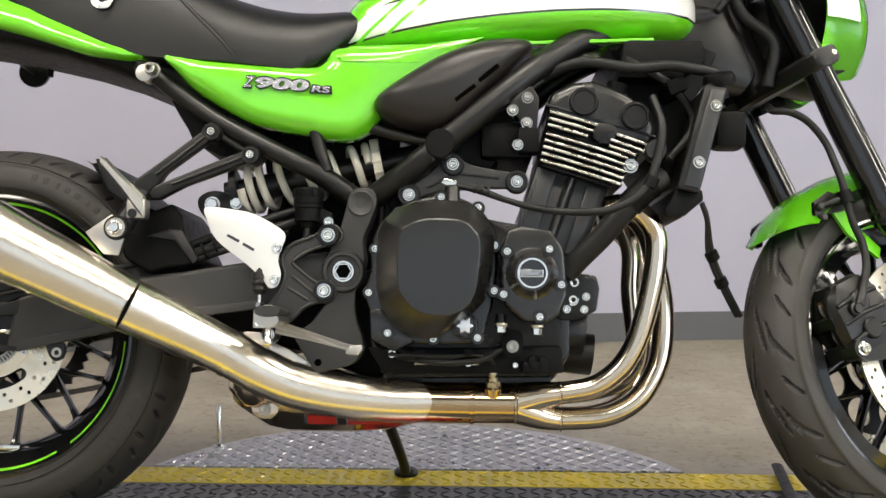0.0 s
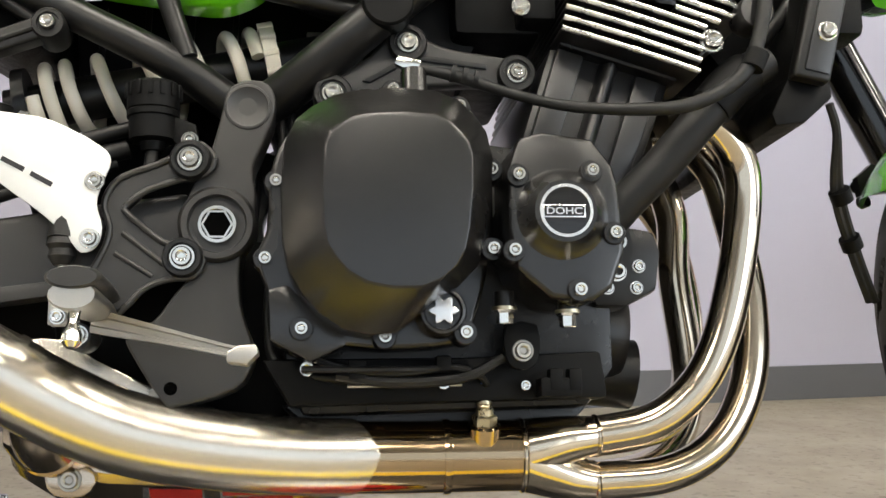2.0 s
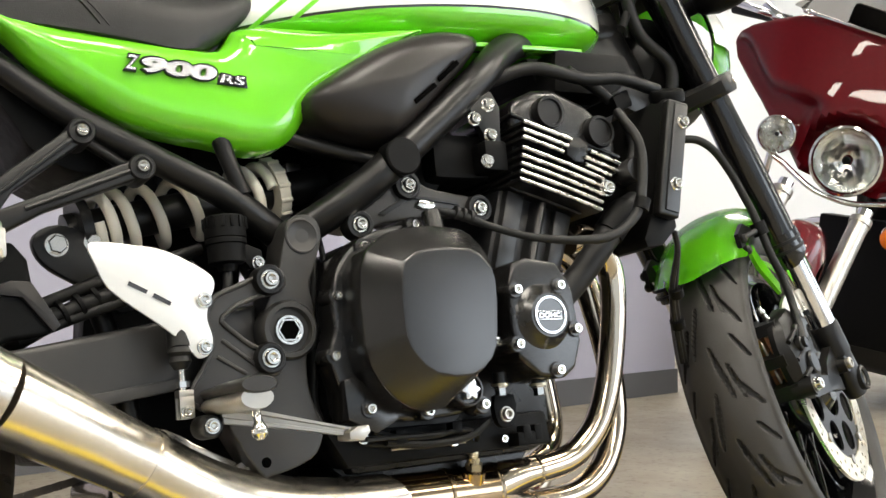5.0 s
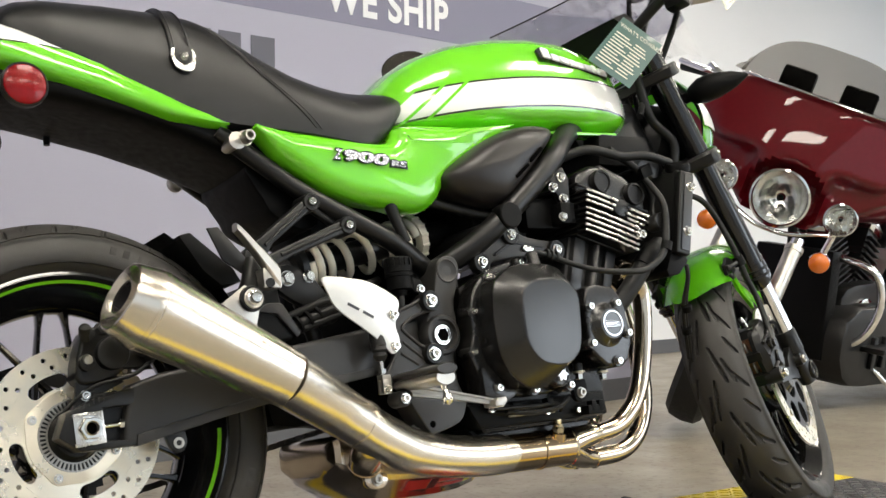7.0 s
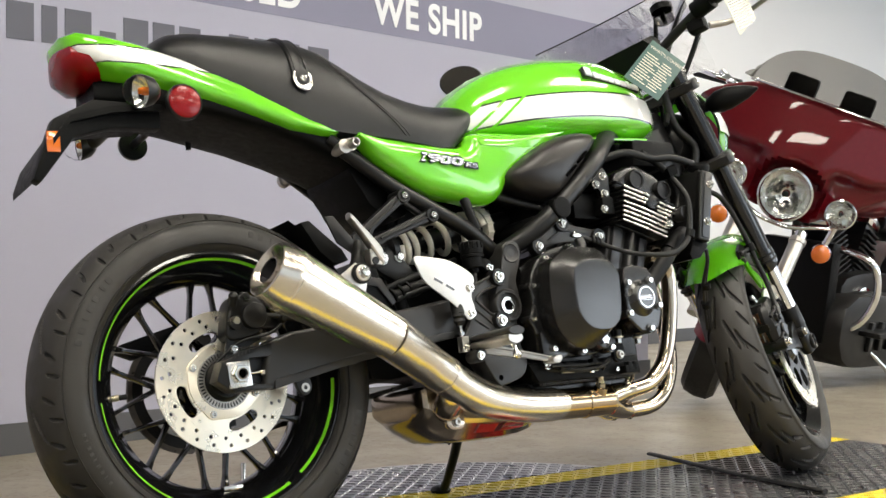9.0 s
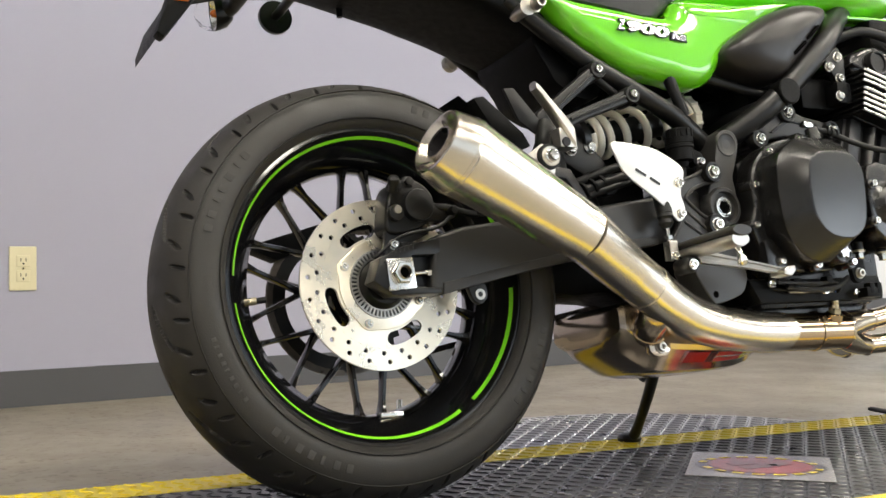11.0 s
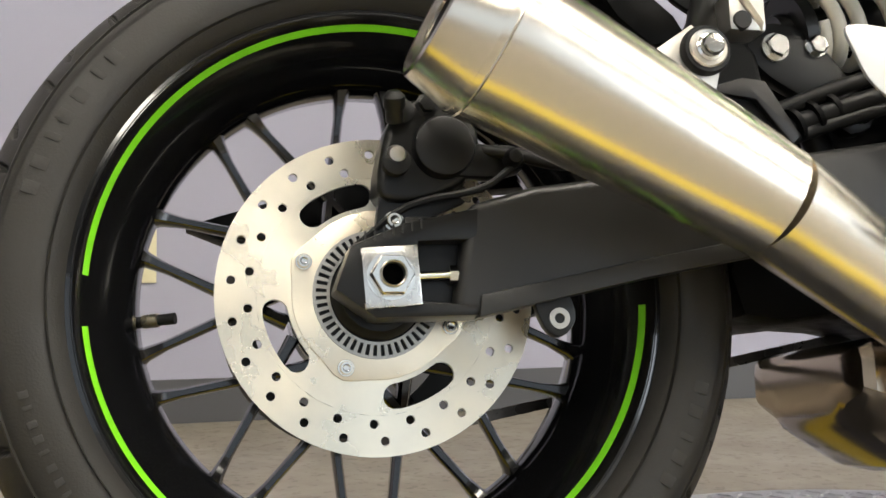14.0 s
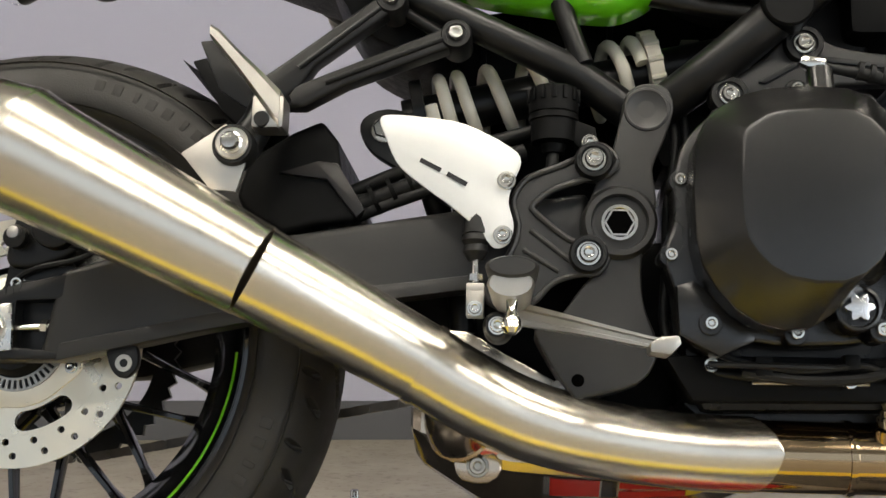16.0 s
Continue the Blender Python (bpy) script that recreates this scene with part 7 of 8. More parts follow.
# --- side stand ---
stand = part("side_stand", tube([P(0.60, -0.06, 0.235), P(0.64, -0.15, 0.16), P(0.664, -0.235, 0.085), P(0.668, -0.268, 0.056)], [0.013, 0.011, 0.0095, 0.011], 14, 5), satin, moto, "black side stand")
part("stand_foot", moved(lathe([(0, -0.006), (0.022, -0.006), (0.024, 0.0), (0.020, 0.006), (0.010, 0.010), (0, 0.010)], (0, 0, 0), (0, -0.18, 1), 24), Matrix.Translation(P(0.669, -0.278, 0.0585))), satin, stand)
part("stand_lever", tube([P(0.625, -0.12, 0.19), P(0.60, -0.13, 0.16)], 0.006, 10, 0), satin, stand)

# --- front end, turned to the left ---
A_ = Vector((-math.sin(RAKE), 0, math.cos(RAKE)))
FWD = Vector((math.cos(RAKE), 0, math.sin(RAKE)))
FA = FA + Vector((-0.008, -0.015, 0))


def leg(s, v, f=0.0):
    """A point up the fork: s from the axle, v to the right, f ahead."""
    return FA + A_ * s + FWD * f + Vector((0, -v, 0))


def steered(bm):
    return moved(bm, STEER)


FM = STEER @ Matrix.Translation(FA + Vector((-0.022, 0, 0)) - A_ * 0.009 - FWD * 0.004) @ Matrix.Rotation(radians(4), 4, A_)
PF = 2 * math.pi / 14
g_front = [(PF, 0.0, 0.002, 0.022, 13.0, 0.0026), (PF, 0.225, -0.002, -0.022, -13.0, 0.0026), (PF, 0.10, 0.022, 0.036, 12.0, 0.0024), (PF, 0.33, -0.022, -0.036, -12.0, 0.0024), (PF, 0.20, 0.030, 0.052, 6.0, 0.0026), (PF, 0.42, -0.030, -0.052, -6.0, 0.0026), (PF, 0.40, 0.036, 0.053, 7.0, 0.0022), (PF, 0.18, -0.036, -0.053, -7.0, 0.0022)]
front = wheel(moto, "front_wheel", FM, 0.300, 0.061, 0.050, 0.07, g_front, 10, radians(20), "gloss black cast front wheel with thin paired spokes")
rim_stripe(front, FM, 0.050, ((20 * deg, 150 * deg), (156 * deg, 250 * deg)), green)
for side in (-1, 1):
    part("brake_disc", moved(brake_disc(0.155, 0.118, [(0.126, 0.138), (0.138, 0.150)], 28, 0.0032, 0, 0, 0, 0, 0.0045), FM @ Matrix.Translation(P(0, side * 0.068 - 0.002, 0))), disc_steel, front, "drilled steel front brake disc")
    bm = bmesh.new()
    holed_cells(bm, [(0.050, 0.121, 2 * math.pi * k / 8, 2 * math.pi * (k + 1) / 8, (0.088, 2 * math.pi * (k + 0.5) / 8, 0.025, 0.024)) for k in range(8)], 6)
    part("disc_carrier", moved(thick(bm, 0.004), FM @ Matrix.Translation(P(0, side * 0.066 - 0.002, 0))), satin, front, "black disc carrier")
    bm = bmesh.new()
    holed_cells(bm, [(0.119, 0.126, 2 * math.pi * k / 28, 2 * math.pi * (k + 1) / 28, None) for k in range(28)], 3)
    part("disc_band", moved(thick(bm, 0.0045), FM @ Matrix.Translation(P(0, side * 0.068 - 0.002, 0))), disc_steel, front)
    for k in range(8):
        a = 2 * math.pi * k / 8
        part("disc_button", moved(lathe([(0, 0.066 * side), (0.0075, 0.066 * side), (0.0075, 0.0725 * side), (0.004, 0.0735 * side), (0, 0.0735 * side)], P(0.121 * math.cos(a), 0, 0.121 * math.sin(a)), RIGHT, 16), FM), cast_alloy, front)

fork = part("front_fork", steered(tube([leg(0.212, 0.102), leg(0.216, 0.102), leg(0.252, 0.102), leg(0.256, 0.102), leg(0.40, 0.102), leg(0.46, 0.102), leg(0.76, 0.102)], [0.0265, 0.0285, 0.0285, 0.0265, 0.0262, 0.0245, 0.0240], 24, 2)), fork_black, moto, "black upside-down front fork")
part("fork_leg", steered(tube([leg(0.212, -0.102), leg(0.30, -0.102), leg(0.78, -0.102)], 0.0250, 20, 0)), fork_black, fork)


def leg_plate(outline, v0, v1, bevel=0.002):
    """A plate across the fork: its outline runs up the leg and ahead of it."""
    lo, hi = min(v0, v1), max(v0, v1)
    return steered(bevelled(loft([[leg(q, v, f) for q, f in outline] for v in (lo, hi)]), bevel, 2))


GA = FA + A_ * 0.017 - FWD * 0.034


def grip(q, v, f):
    """A point of the caliper, from its own middle behind the fork."""
    return leg(q + 0.017, v, f - 0.034)


def grip_plate(outline, v0, v1, bevel=0.002):
    return leg_plate([(q + 0.017, f - 0.034) for q, f in outline], v0, v1, bevel)


for s in (-1, 1):
    part("slider", steered(tube([leg(0.05, s * 0.102), leg(0.222, s * 0.102)], 0.0200, 28, 0)), chrome, fork, "chrome fork slider")
    for q in (0.222, 0.236):
        part("dust_seal", steered(tube([leg(q, s * 0.102), leg(q + 0.005, s * 0.102)], 0.0295, 24, 0)), rubber, fork)
    part("axle_clamp", steered(loft([[leg(q, s * 0.102 + r * math.cos(t), c + r * k * math.sin(t)) for t in [2 * math.pi * j / 24 for j in range(24)]] for q, r, k, c in ((-0.040, 0.010, 1.5, 0.006), (-0.036, 0.016, 1.5, 0.006), (-0.014, 0.0195, 1.4, 0.004), (0.012, 0.0200, 1.3, 0.002), (0.034, 0.0205, 1.1, 0.0), (0.040, 0.0225, 1.0, 0.0), (0.088, 0.0225, 1.0, 0.0), (0.091, 0.0210, 1.0, 0.0))])), satin, fork)
    part("axle_ring", steered(lathe([(0.0205, 0.112), (0.0200, 0.124), (0.0170, 0.1255), (0.0135, 0.1225), (0.0130, 0.1125), (0, 0.1120)], FA - A_ * 0.014 + FWD * 0.006, Vector((0, -s, 0)), 28)), satin, fork)
    part("axle", steered(lathe([(0.0125, 0.1120), (0.0125, 0.1200), (0.0085, 0.1205), (0.0080, 0.1140), (0, 0.1140)], FA - A_ * 0.014 + FWD * 0.006, Vector((0, -s, 0)), 24)), cast_alloy, fork)
    part("clamp_ear", steered(tube([leg(0.026, s * 0.100, -0.026), leg(0.026, s * 0.118, -0.026)], 0.0125, 18, 0)), satin, fork)
    part("clamp_bolt", steered(lathe([(0.0090, 0.118), (0.0090, 0.124), (0.0075, 0.1255), (0.0045, 0.1255), (0.0040, 0.121), (0, 0.121)], FA + A_ * 0.026 + FWD * -0.026, Vector((0, -s, 0)), 18)), cast_alloy, fork)
    part("caliper_leg", leg_plate([(0.030, -0.010), (0.012, -0.058), (0.020, -0.096), (0.034, -0.100), (0.052, -0.070), (0.060, -0.020)], s * 0.090, s * 0.104, 0.003), satin, fork)

# the caliper grips the disc from behind: an outer and an inner body, bridges, pads between them
s = 1
rows = []
for q, f0, f1, v1 in ((0.026, -0.118, -0.080, 0.096), (0.030, -0.136, -0.072, 0.102), (0.044, -0.150, -0.062, 0.106), (0.062, -0.156, -0.054, 0.104), (0.080, -0.158, -0.052, 0.108), (0.100, -0.158, -0.052, 0.108), (0.118, -0.155, -0.056, 0.104), (0.134, -0.146, -0.062, 0.105), (0.148, -0.132, -0.072, 0.100), (0.152, -0.118, -0.082, 0.094)):
    rows.append([grip(q, s * v, f) for f, v in ((f0, 0.079), (f0 - 0.002, 0.088), (f0 + 0.006, v1 - 0.003), (f0 + 0.016, v1), (f1 - 0.014, v1), (f1 - 0.004, v1 - 0.004), (f1, 0.088), (f1, 0.079))])
c = part("front_caliper", steered(loft(rows)), satin, moto, "black radial front brake caliper", angle=30)
part("inner_body", steered(loft([[grip(q, s * v, f) for f, v in ((f0, 0.055), (f0 - 0.002, 0.046), (f0 + 0.010, 0.036), (f1 - 0.010, 0.036), (f1, 0.046), (f1, 0.055))] for q, f0, f1 in ((0.034, -0.130, -0.085), (0.040, -0.148, -0.080), (0.070, -0.156, -0.076), (0.110, -0.156, -0.076), (0.138, -0.140, -0.082), (0.146, -0.122, -0.088))])), satin, c)
for q, w_ in ((0.048, 0.011), (0.0975, 0.0085), (0.142, 0.008)):
    part("bridge", grip_plate([(q - w_, -0.160 + 0.020 * (q > 0.13)), (q + w_, -0.160 + 0.026 * (q > 0.13)), (q + w_, -0.118), (q - w_, -0.118)], s * 0.044, s * 0.092, 0.003), satin, c)
for q in (0.0725, 0.1185):
    for v0 in (0.0505, 0.0705):
        for dq in (-0.0072, 0.0072):
            part("brake_pad", grip_plate([(q + dq - 0.0064, -0.140), (q + dq + 0.0064, -0.140), (q + dq + 0.0064, -0.110), (q + dq - 0.0064, -0.110)], s * v0, s * (v0 + 0.0125), 0.0012), copper, c, "bronze-coloured brake pad")
    part("pad_clip", steered(tube([grip(q - 0.010, s * 0.0660, -0.146), grip(q, s * 0.0670, -0.150), grip(q + 0.010, s * 0.0660, -0.146)], 0.0020, 8, 4)), cast_alloy, c)
for q in (0.066, 0.112):
    part("piston_cap", steered(lathe([(0.0175, 0.100), (0.0175, 0.111), (0.0150, 0.1135), (0, 0.1140)], GA + A_ * q + FWD * -0.108, Vector((0, -s, 0)), 24)), satin, c)
part("mount_arm", leg_plate([(0.080, -0.180), (0.052, -0.190), (0.040, -0.172), (0.014, -0.090), (-0.006, -0.046), (0.014, -0.040), (0.036, -0.084), (0.062, -0.140)], s * 0.092, s * 0.104, 0.003), satin, c)
part("mount_lug", steered(tube([grip(0.046, s * 0.080, -0.148), grip(0.046, s * 0.112, -0.148)], 0.0150, 20, 0)), satin, c)
part("mount_bolt", steered(lathe([(0.0105, 0.112), (0.0105, 0.1145), (0.0085, 0.1150), (0.0085, 0.121), (0.0070, 0.1225), (0.0042, 0.1225), (0.0038, 0.118), (0, 0.118)], GA + A_ * 0.046 + FWD * -0.148, Vector((0, -s, 0)), 18)), bolt_steel, c)
part("banjo", steered(lathe([(0, 0.100), (0.0105, 0.100), (0.0105, 0.114), (0.0075, 0.1155), (0.0075, 0.121), (0, 0.121)], GA + A_ * 0.104 + FWD * -0.126, Vector((0, -s, 0)), 18)), satin, c)
part("bleed_screw", steered(tube([grip(0.146, s * 0.078, -0.112), grip(0.158, s * 0.076, -0.114), grip(0.164, s * 0.075, -0.115), grip(0.172, s * 0.074, -0.116)], [0.0052, 0.0040, 0.0062, 0.0036], 10, 2)), bolt_steel, c)
for q in (0.060, 0.089, 0.118):
    part("body_rib", steered(tube([grip(q, 0.104, -0.150), grip(q + 0.004, 0.109, -0.110), grip(q, 0.105, -0.066)], 0.0040, 10, 4)), satin, c)
part("brake_hose", steered(tube([leg(0.121, 0.114, -0.160), leg(0.128, 0.114, -0.146), leg(0.146, 0.110, -0.124), leg(0.172, 0.106, -0.095), leg(0.205, 0.104, -0.080), leg(0.240, 0.102, -0.076), leg(0.281, 0.100, -0.064), leg(0.308, 0.098, -0.054), leg(0.335, 0.095, -0.048), leg(0.376, 0.090, -0.041), leg(0.418, 0.085, -0.050), leg(0.444, 0.075, -0.066), leg(0.458, 0.055, -0.078), leg(0.47, 0.03, -0.06)], 0.0062, 14, 7)), rubber, fork, "black rubber brake hose")
part("hose_crimp", steered(tube([leg(0.124, 0.114, -0.153), leg(0.142, 0.111, -0.129)], 0.0078, 12, 0)), satin, fork)
part("hose_holder", steered(tube([leg(0.272, 0.100, -0.067), leg(0.292, 0.099, -0.063)], 0.0120, 14, 0)), plastic, fork)
part("holder_arm", steered(tube([leg(0.282, 0.100, -0.066), leg(0.284, 0.092, -0.085), leg(0.286, 0.086, -0.104)], 0.0050, 10, 4)), satin, fork)
for s, z in ((0.50, 0.030), (0.70, 0.026)):
    tr = part("triple_clamp", steered(loft([[leg(s + z * dz, v, f) for f, dz in ((-0.030 - d_, -0.5), (-0.036 - d_, -0.3), (-0.036 - d_, 0.3), (-0.030 - d_, 0.5), (0.026 - e_, 0.5), (0.033 - e_, 0.3), (0.033 - e_, -0.3), (0.026 - e_, -0.5))] for v, d_, e_ in ((-0.142, -0.020, 0.020), (-0.136, -0.008, 0.008), (-0.118, 0.0, 0.0), (-0.08, 0.002, 0.010), (-0.03, 0.022, 0.016), (0.03, 0.022, 0.016), (0.08, 0.002, 0.010), (0.118, 0.0, 0.0), (0.136, -0.008, 0.008), (0.142, -0.020, 0.020))])), satin, fork, "black triple clamp")
    bolt(moto, 0, 0, 0, 0.005).matrix_basis = STEER @ Matrix.Translation(leg(s, 0.139, 0.01)) @ pose(0, 0, 0, 90, 0, 0)
part("steering_head", steered(tube([leg(0.50, 0, -0.035), leg(0.71, 0, -0.035)], 0.030, 20, 0)), satin, moto)
part("head_casting", plate([(1.06, 0.80), (1.13, 0.775), (1.20, 0.745), (1.245, 0.73), (1.265, 0.76), (1.205, 0.90), (1.16, 0.89), (1.08, 0.85)], -0.055, 0.062, 0.015), satin, moto, "black frame head casting")
part("inner_panel", plate([(1.02, 0.735), (1.12, 0.735), (1.165, 0.765), (1.16, 0.80), (1.03, 0.80)], -0.12, 0.13, 0.01), plastic, moto)
part("harness", tube([P(0.90, 0.14, 0.735), P(0.96, 0.165, 0.752), P(1.04, 0.17, 0.742), P(1.10, 0.175, 0.745), P(1.17, 0.17, 0.735)], 0.009, 12, 6), rubber, moto)
part("harness", tube([P(1.03, 0.15, 0.76), P(1.10, 0.15, 0.72), P(1.14, 0.14, 0.66), P(1.10, 0.15, 0.60)], 0.0075, 12, 6), rubber, moto)
part("horn_bracket", box(1.185, 1.235, 0.04, 0.10, 0.63, 0.69, 0.01), plastic, moto)

# front fender
rows = []
for d in range(50, 149, 7):
    wide = 0.080 - 0.012 * max(0, (85 - d) / 40) ** 2
    row = []
    for x in [-1 + k / 10 for k in range(21)]:
        t, r = radians(d) - 0.17 * x * x * max(0.0, (d - 106) / 42), 0.322 - 0.038 * abs(x) ** 2.8
        row.append(FM @ Vector((r * math.cos(t), -wide * x, r * math.sin(t))))
    rows.append(row)
fb = loft(rows, False, False)
bmesh.ops.solidify(fb, geom=list(fb.faces), thickness=0.003)
fend = part("front_fender", fb, green, moto, "lime green front fender", angle=60)
for s in (-1, 1):
    part("fender_stay", leg_plate([(0.292, -0.084), (0.284, -0.062), (0.236, -0.050), (0.182, -0.022), (0.168, -0.034), (0.226, -0.072)], s * 0.070, s * 0.076, 0.002), green, fend, "slim green fender stay")
    part("stay_backing", leg_plate([(0.276, -0.122), (0.296, -0.112), (0.302, -0.076), (0.284, -0.050), (0.262, -0.060), (0.270, -0.094)], s * 0.076, s * 0.083, 0.002), satin, fend)
    for q, f in ((0.286, -0.108), (0.268, -0.112)):
        part("bracket_bolt", steered(lathe([(0, 0.080), (0.0075, 0.080), (0.0075, 0.088), (0.005, 0.091), (0, 0.091)], FA + A_ * q + FWD * f, Vector((0, -s, 0)), 14)), satin, fend)

# headlamp, cowl and screen
HC = Vector((1.352, -0.008, 0.838))
bucket = part("headlamp", steered(loft([[HC + Vector((f, r * math.cos(t), r * math.sin(t))) for t in [2 * math.pi * k / 32 for k in range(32)]] for f, r in ((-0.10, 0.03), (-0.09, 0.06), (-0.05, 0.085), (0.02, 0.095), (0.05, 0.095))])), satin, moto, "round headlamp in a black bucket")
part("lens", steered(loft([[HC + Vector((f, r * math.cos(t), r * math.sin(t))) for t in [2 * math.pi * k / 32 for k in range(32)]] for f, r in ((0.050, 0.092), (0.065, 0.075), (0.073, 0.03))])), lens_clear, bucket)
rows = []
for f, r in ((-0.035, 1.0), (-0.01, 1.02), (0.03, 0.99), (0.065, 0.90), (0.090, 0.76)):
    rows.append([HC + Vector((f - 0.05 * math.cos(t) ** 2 * (1 - r), 0.138 * r * math.cos(t), 0.012 + (0.150 if math.sin(t) > 0 else 0.128) * r * math.sin(t))) for t in [radians(-58 + 296 * k / 36) for k in range(37)]])
cb = loft(rows, False, False)
bmesh.ops.solidify(cb, geom=list(cb.faces), thickness=0.004)
cowl = part("headlamp_cowl", steered(cb), green, moto, "lime green bikini cowl round the headlamp", angle=60)
part("cowl_liner", steered(loft([[HC + Vector((f + 0.002, 0.138 * 0.965 * r * math.cos(t), 0.012 + (0.150 if math.sin(t) > 0 else 0.128) * 0.965 * r * math.sin(t))) for t in [radians(-58 + 296 * k / 36) for k in range(37)]] for f, r in ((-0.034, 1.0), (-0.01, 1.02), (0.03, 0.99), (0.065, 0.90))], False, False)), plastic, cowl)
rows = []
for f, r in ((-0.034, 1.008), (-0.005, 1.028), (0.035, 0.99)):
    rows.append([HC + Vector((f, 0.139 * r * math.cos(t), 0.012 + 0.151 * r * math.sin(t))) for t in [radians(-10 + 30 * k / 8) for k in range(9)]])
for mir in (1, -1):
    part("cowl_stripe", steered(loft([[Vector((p.x, HC.y + mir * (p.y - HC.y), p.z)) for p in row] for row in rows], False, False)), white, cowl, "white stripe with a dark edge")
rows = []
for k in range(13):
    y = -0.215 + 0.43 * k / 12
    c = 1 - (y / 0.22) ** 2
    rows.append([HC + Vector((0.11 * c - 0.17 - 0.05 * q, y * (1 - 0.06 * q), (1 - q) * (0.05 + 0.10 * math.sqrt(max(c, 0))) + q * (0.315 + 0.048 * c))) for q in (0, 0.25, 0.5, 0.75, 1)])
sb = loft(rows, False, False)
bmesh.ops.solidify(sb, geom=list(sb.faces), thickness=0.003)
ws = part("windscreen", steered(sb), glass, moto, "clear windscreen above the cowl", angle=60)
ws.visible_shadow = False
part("screen_edge", steered(tube([r[-1] for r in rows], 0.0018, 6, 2)), satin, ws)

for s in (-1, 1):
    part("lamp_bracket", steered(loft([[leg(q, s * (0.078 + 0.006 * x), 0.045 + 0.030 * z - 0.02 * (q > 0.6)) for x, z in ((-1, -1), (1, -1), (1, 1), (-1, 1))] for q in (0.47, 0.50, 0.58, 0.66, 0.73)])), plastic, fork, "black headlamp bracket")
    part("wiring", steered(tube([leg(0.50, s * 0.05, -0.06), leg(0.56, s * 0.075, -0.03), leg(0.63, s * 0.06, -0.05), leg(0.72, s * 0.07, -0.04), leg(0.80, s * 0.09, -0.08)], 0.010, 10, 6)), rubber, fork)
part("gauge_pod", steered(loft([[leg(q, 0.085 * x * k, 0.03 + 0.045 * z) for x, z in ((-1, -1), (1, -1), (1, 1), (-1, 1))] for q, k in ((0.74, 0.8), (0.76, 1.0), (0.83, 1.0), (0.85, 0.85))])), plastic, fork, "black instrument housing")

# handlebar, controls, mirror, indicators
def barred(bm):
    return steered(moved(bm, Matrix.Translation((-0.065, 0, 0))))


bar = part("handlebar", barred(tube([P(1.17, 0.40, 1.075), P(1.21, 0.27, 1.075), P(1.245, 0.16, 1.055), P(1.255, 0.06, 1.02), P(1.255, -0.06, 1.02), P(1.245, -0.16, 1.055), P(1.21, -0.27, 1.075), P(1.17, -0.40, 1.075)], 0.0115, 14, 6)), satin, moto, "black handlebar with controls")
for s in (-1, 1):
    part("grip", barred(tube([P(1.168, s * 0.405, 1.075), P(1.206, s * 0.285, 1.075)], 0.0175, 16, 0)), rubber, bar)
    part("switch_pod", barred(tube([P(1.208, s * 0.275, 1.075), P(1.222, s * 0.225, 1.072)], 0.023, 16, 0)), plastic, bar)
    part("lever", steered(tube([P(1.245, s * 0.225, 1.062), P(1.275, s * 0.27, 1.060), P(1.27, s * 0.33, 1.062), P(1.245, s * 0.40, 1.066)], [0.009, 0.007, 0.006, 0.0065], 10, 5)), cast_alloy if s > 0 else satin, bar)
    part("lever_knob", steered(lathe([(0, -0.009), (0.007, -0.006), (0.009, 0), (0.007, 0.006), (0, 0.009)], P(1.243, s * 0.405, 1.0665), (0, 0, 1), 14)), cast_alloy if s > 0 else satin, bar)
    ind = part("front_indicator", steered(loft([[P(1.315 + q + r * 0.9 * math.cos(t), s * v, 0.895 + r * math.sin(t)) for t in [2 * math.pi * k / 14 for k in range(14)]] for v, r, q in ((0.10, 0.012, 0), (0.135, 0.012, 0), (0.142, 0.020, 0), (0.165, 0.029, 0.0), (0.195, 0.029, 0.004), (0.235, 0.018, 0.016), (0.262, 0.003, 0.026))])), plastic, moto, "black front indicator")
part("brake_fluid_cup", barred(lathe([(0, 0), (0.022, 0), (0.024, 0.006), (0.024, 0.030), (0.026, 0.031), (0.026, 0.044), (0.022, 0.047), (0, 0.047)], P(1.285, 0.130, 1.112), (0, 0, 1), 28)), smoke, bar, "smoked brake fluid cup")
part("cup_cap", barred(lathe([(0, 0.030), (0.0265, 0.030), (0.0265, 0.046), (0.022, 0.049), (0, 0.049)], P(1.285, 0.130, 1.112), (0, 0, 1), 28)), plastic, bar)
part("bar_hose", barred(tube([P(1.285, 0.13, 1.11), P(1.30, 0.12, 1.17), P(1.32, 0.10, 1.15), P(1.33, 0.05, 1.0), P(1.30, 0.04, 0.86)], 0.006, 10, 6)), rubber, bar)
part("cable", barred(tube([P(1.225, 0.23, 1.06), P(1.28, 0.19, 1.03), P(1.30, 0.13, 0.97), P(1.27, 0.08, 0.90), P(1.22, 0.07, 0.84)], 0.0065, 10, 6)), rubber, bar)
part("cable", barred(tube([P(1.225, 0.24, 1.085), P(1.30, 0.20, 1.16), P(1.34, 0.12, 1.10), P(1.30, 0.06, 0.95)], 0.006, 10, 6)), rubber, bar)
part("controls", barred(box(1.225, 1.265, 0.19, 0.235, 1.03, 1.065, 0.008)), plastic, bar)
MC, ML = P(0.978, -0.42, 1.116), Vector((0.73, -0.68, 0))
MB = Vector((0.68, 0.73, 0))
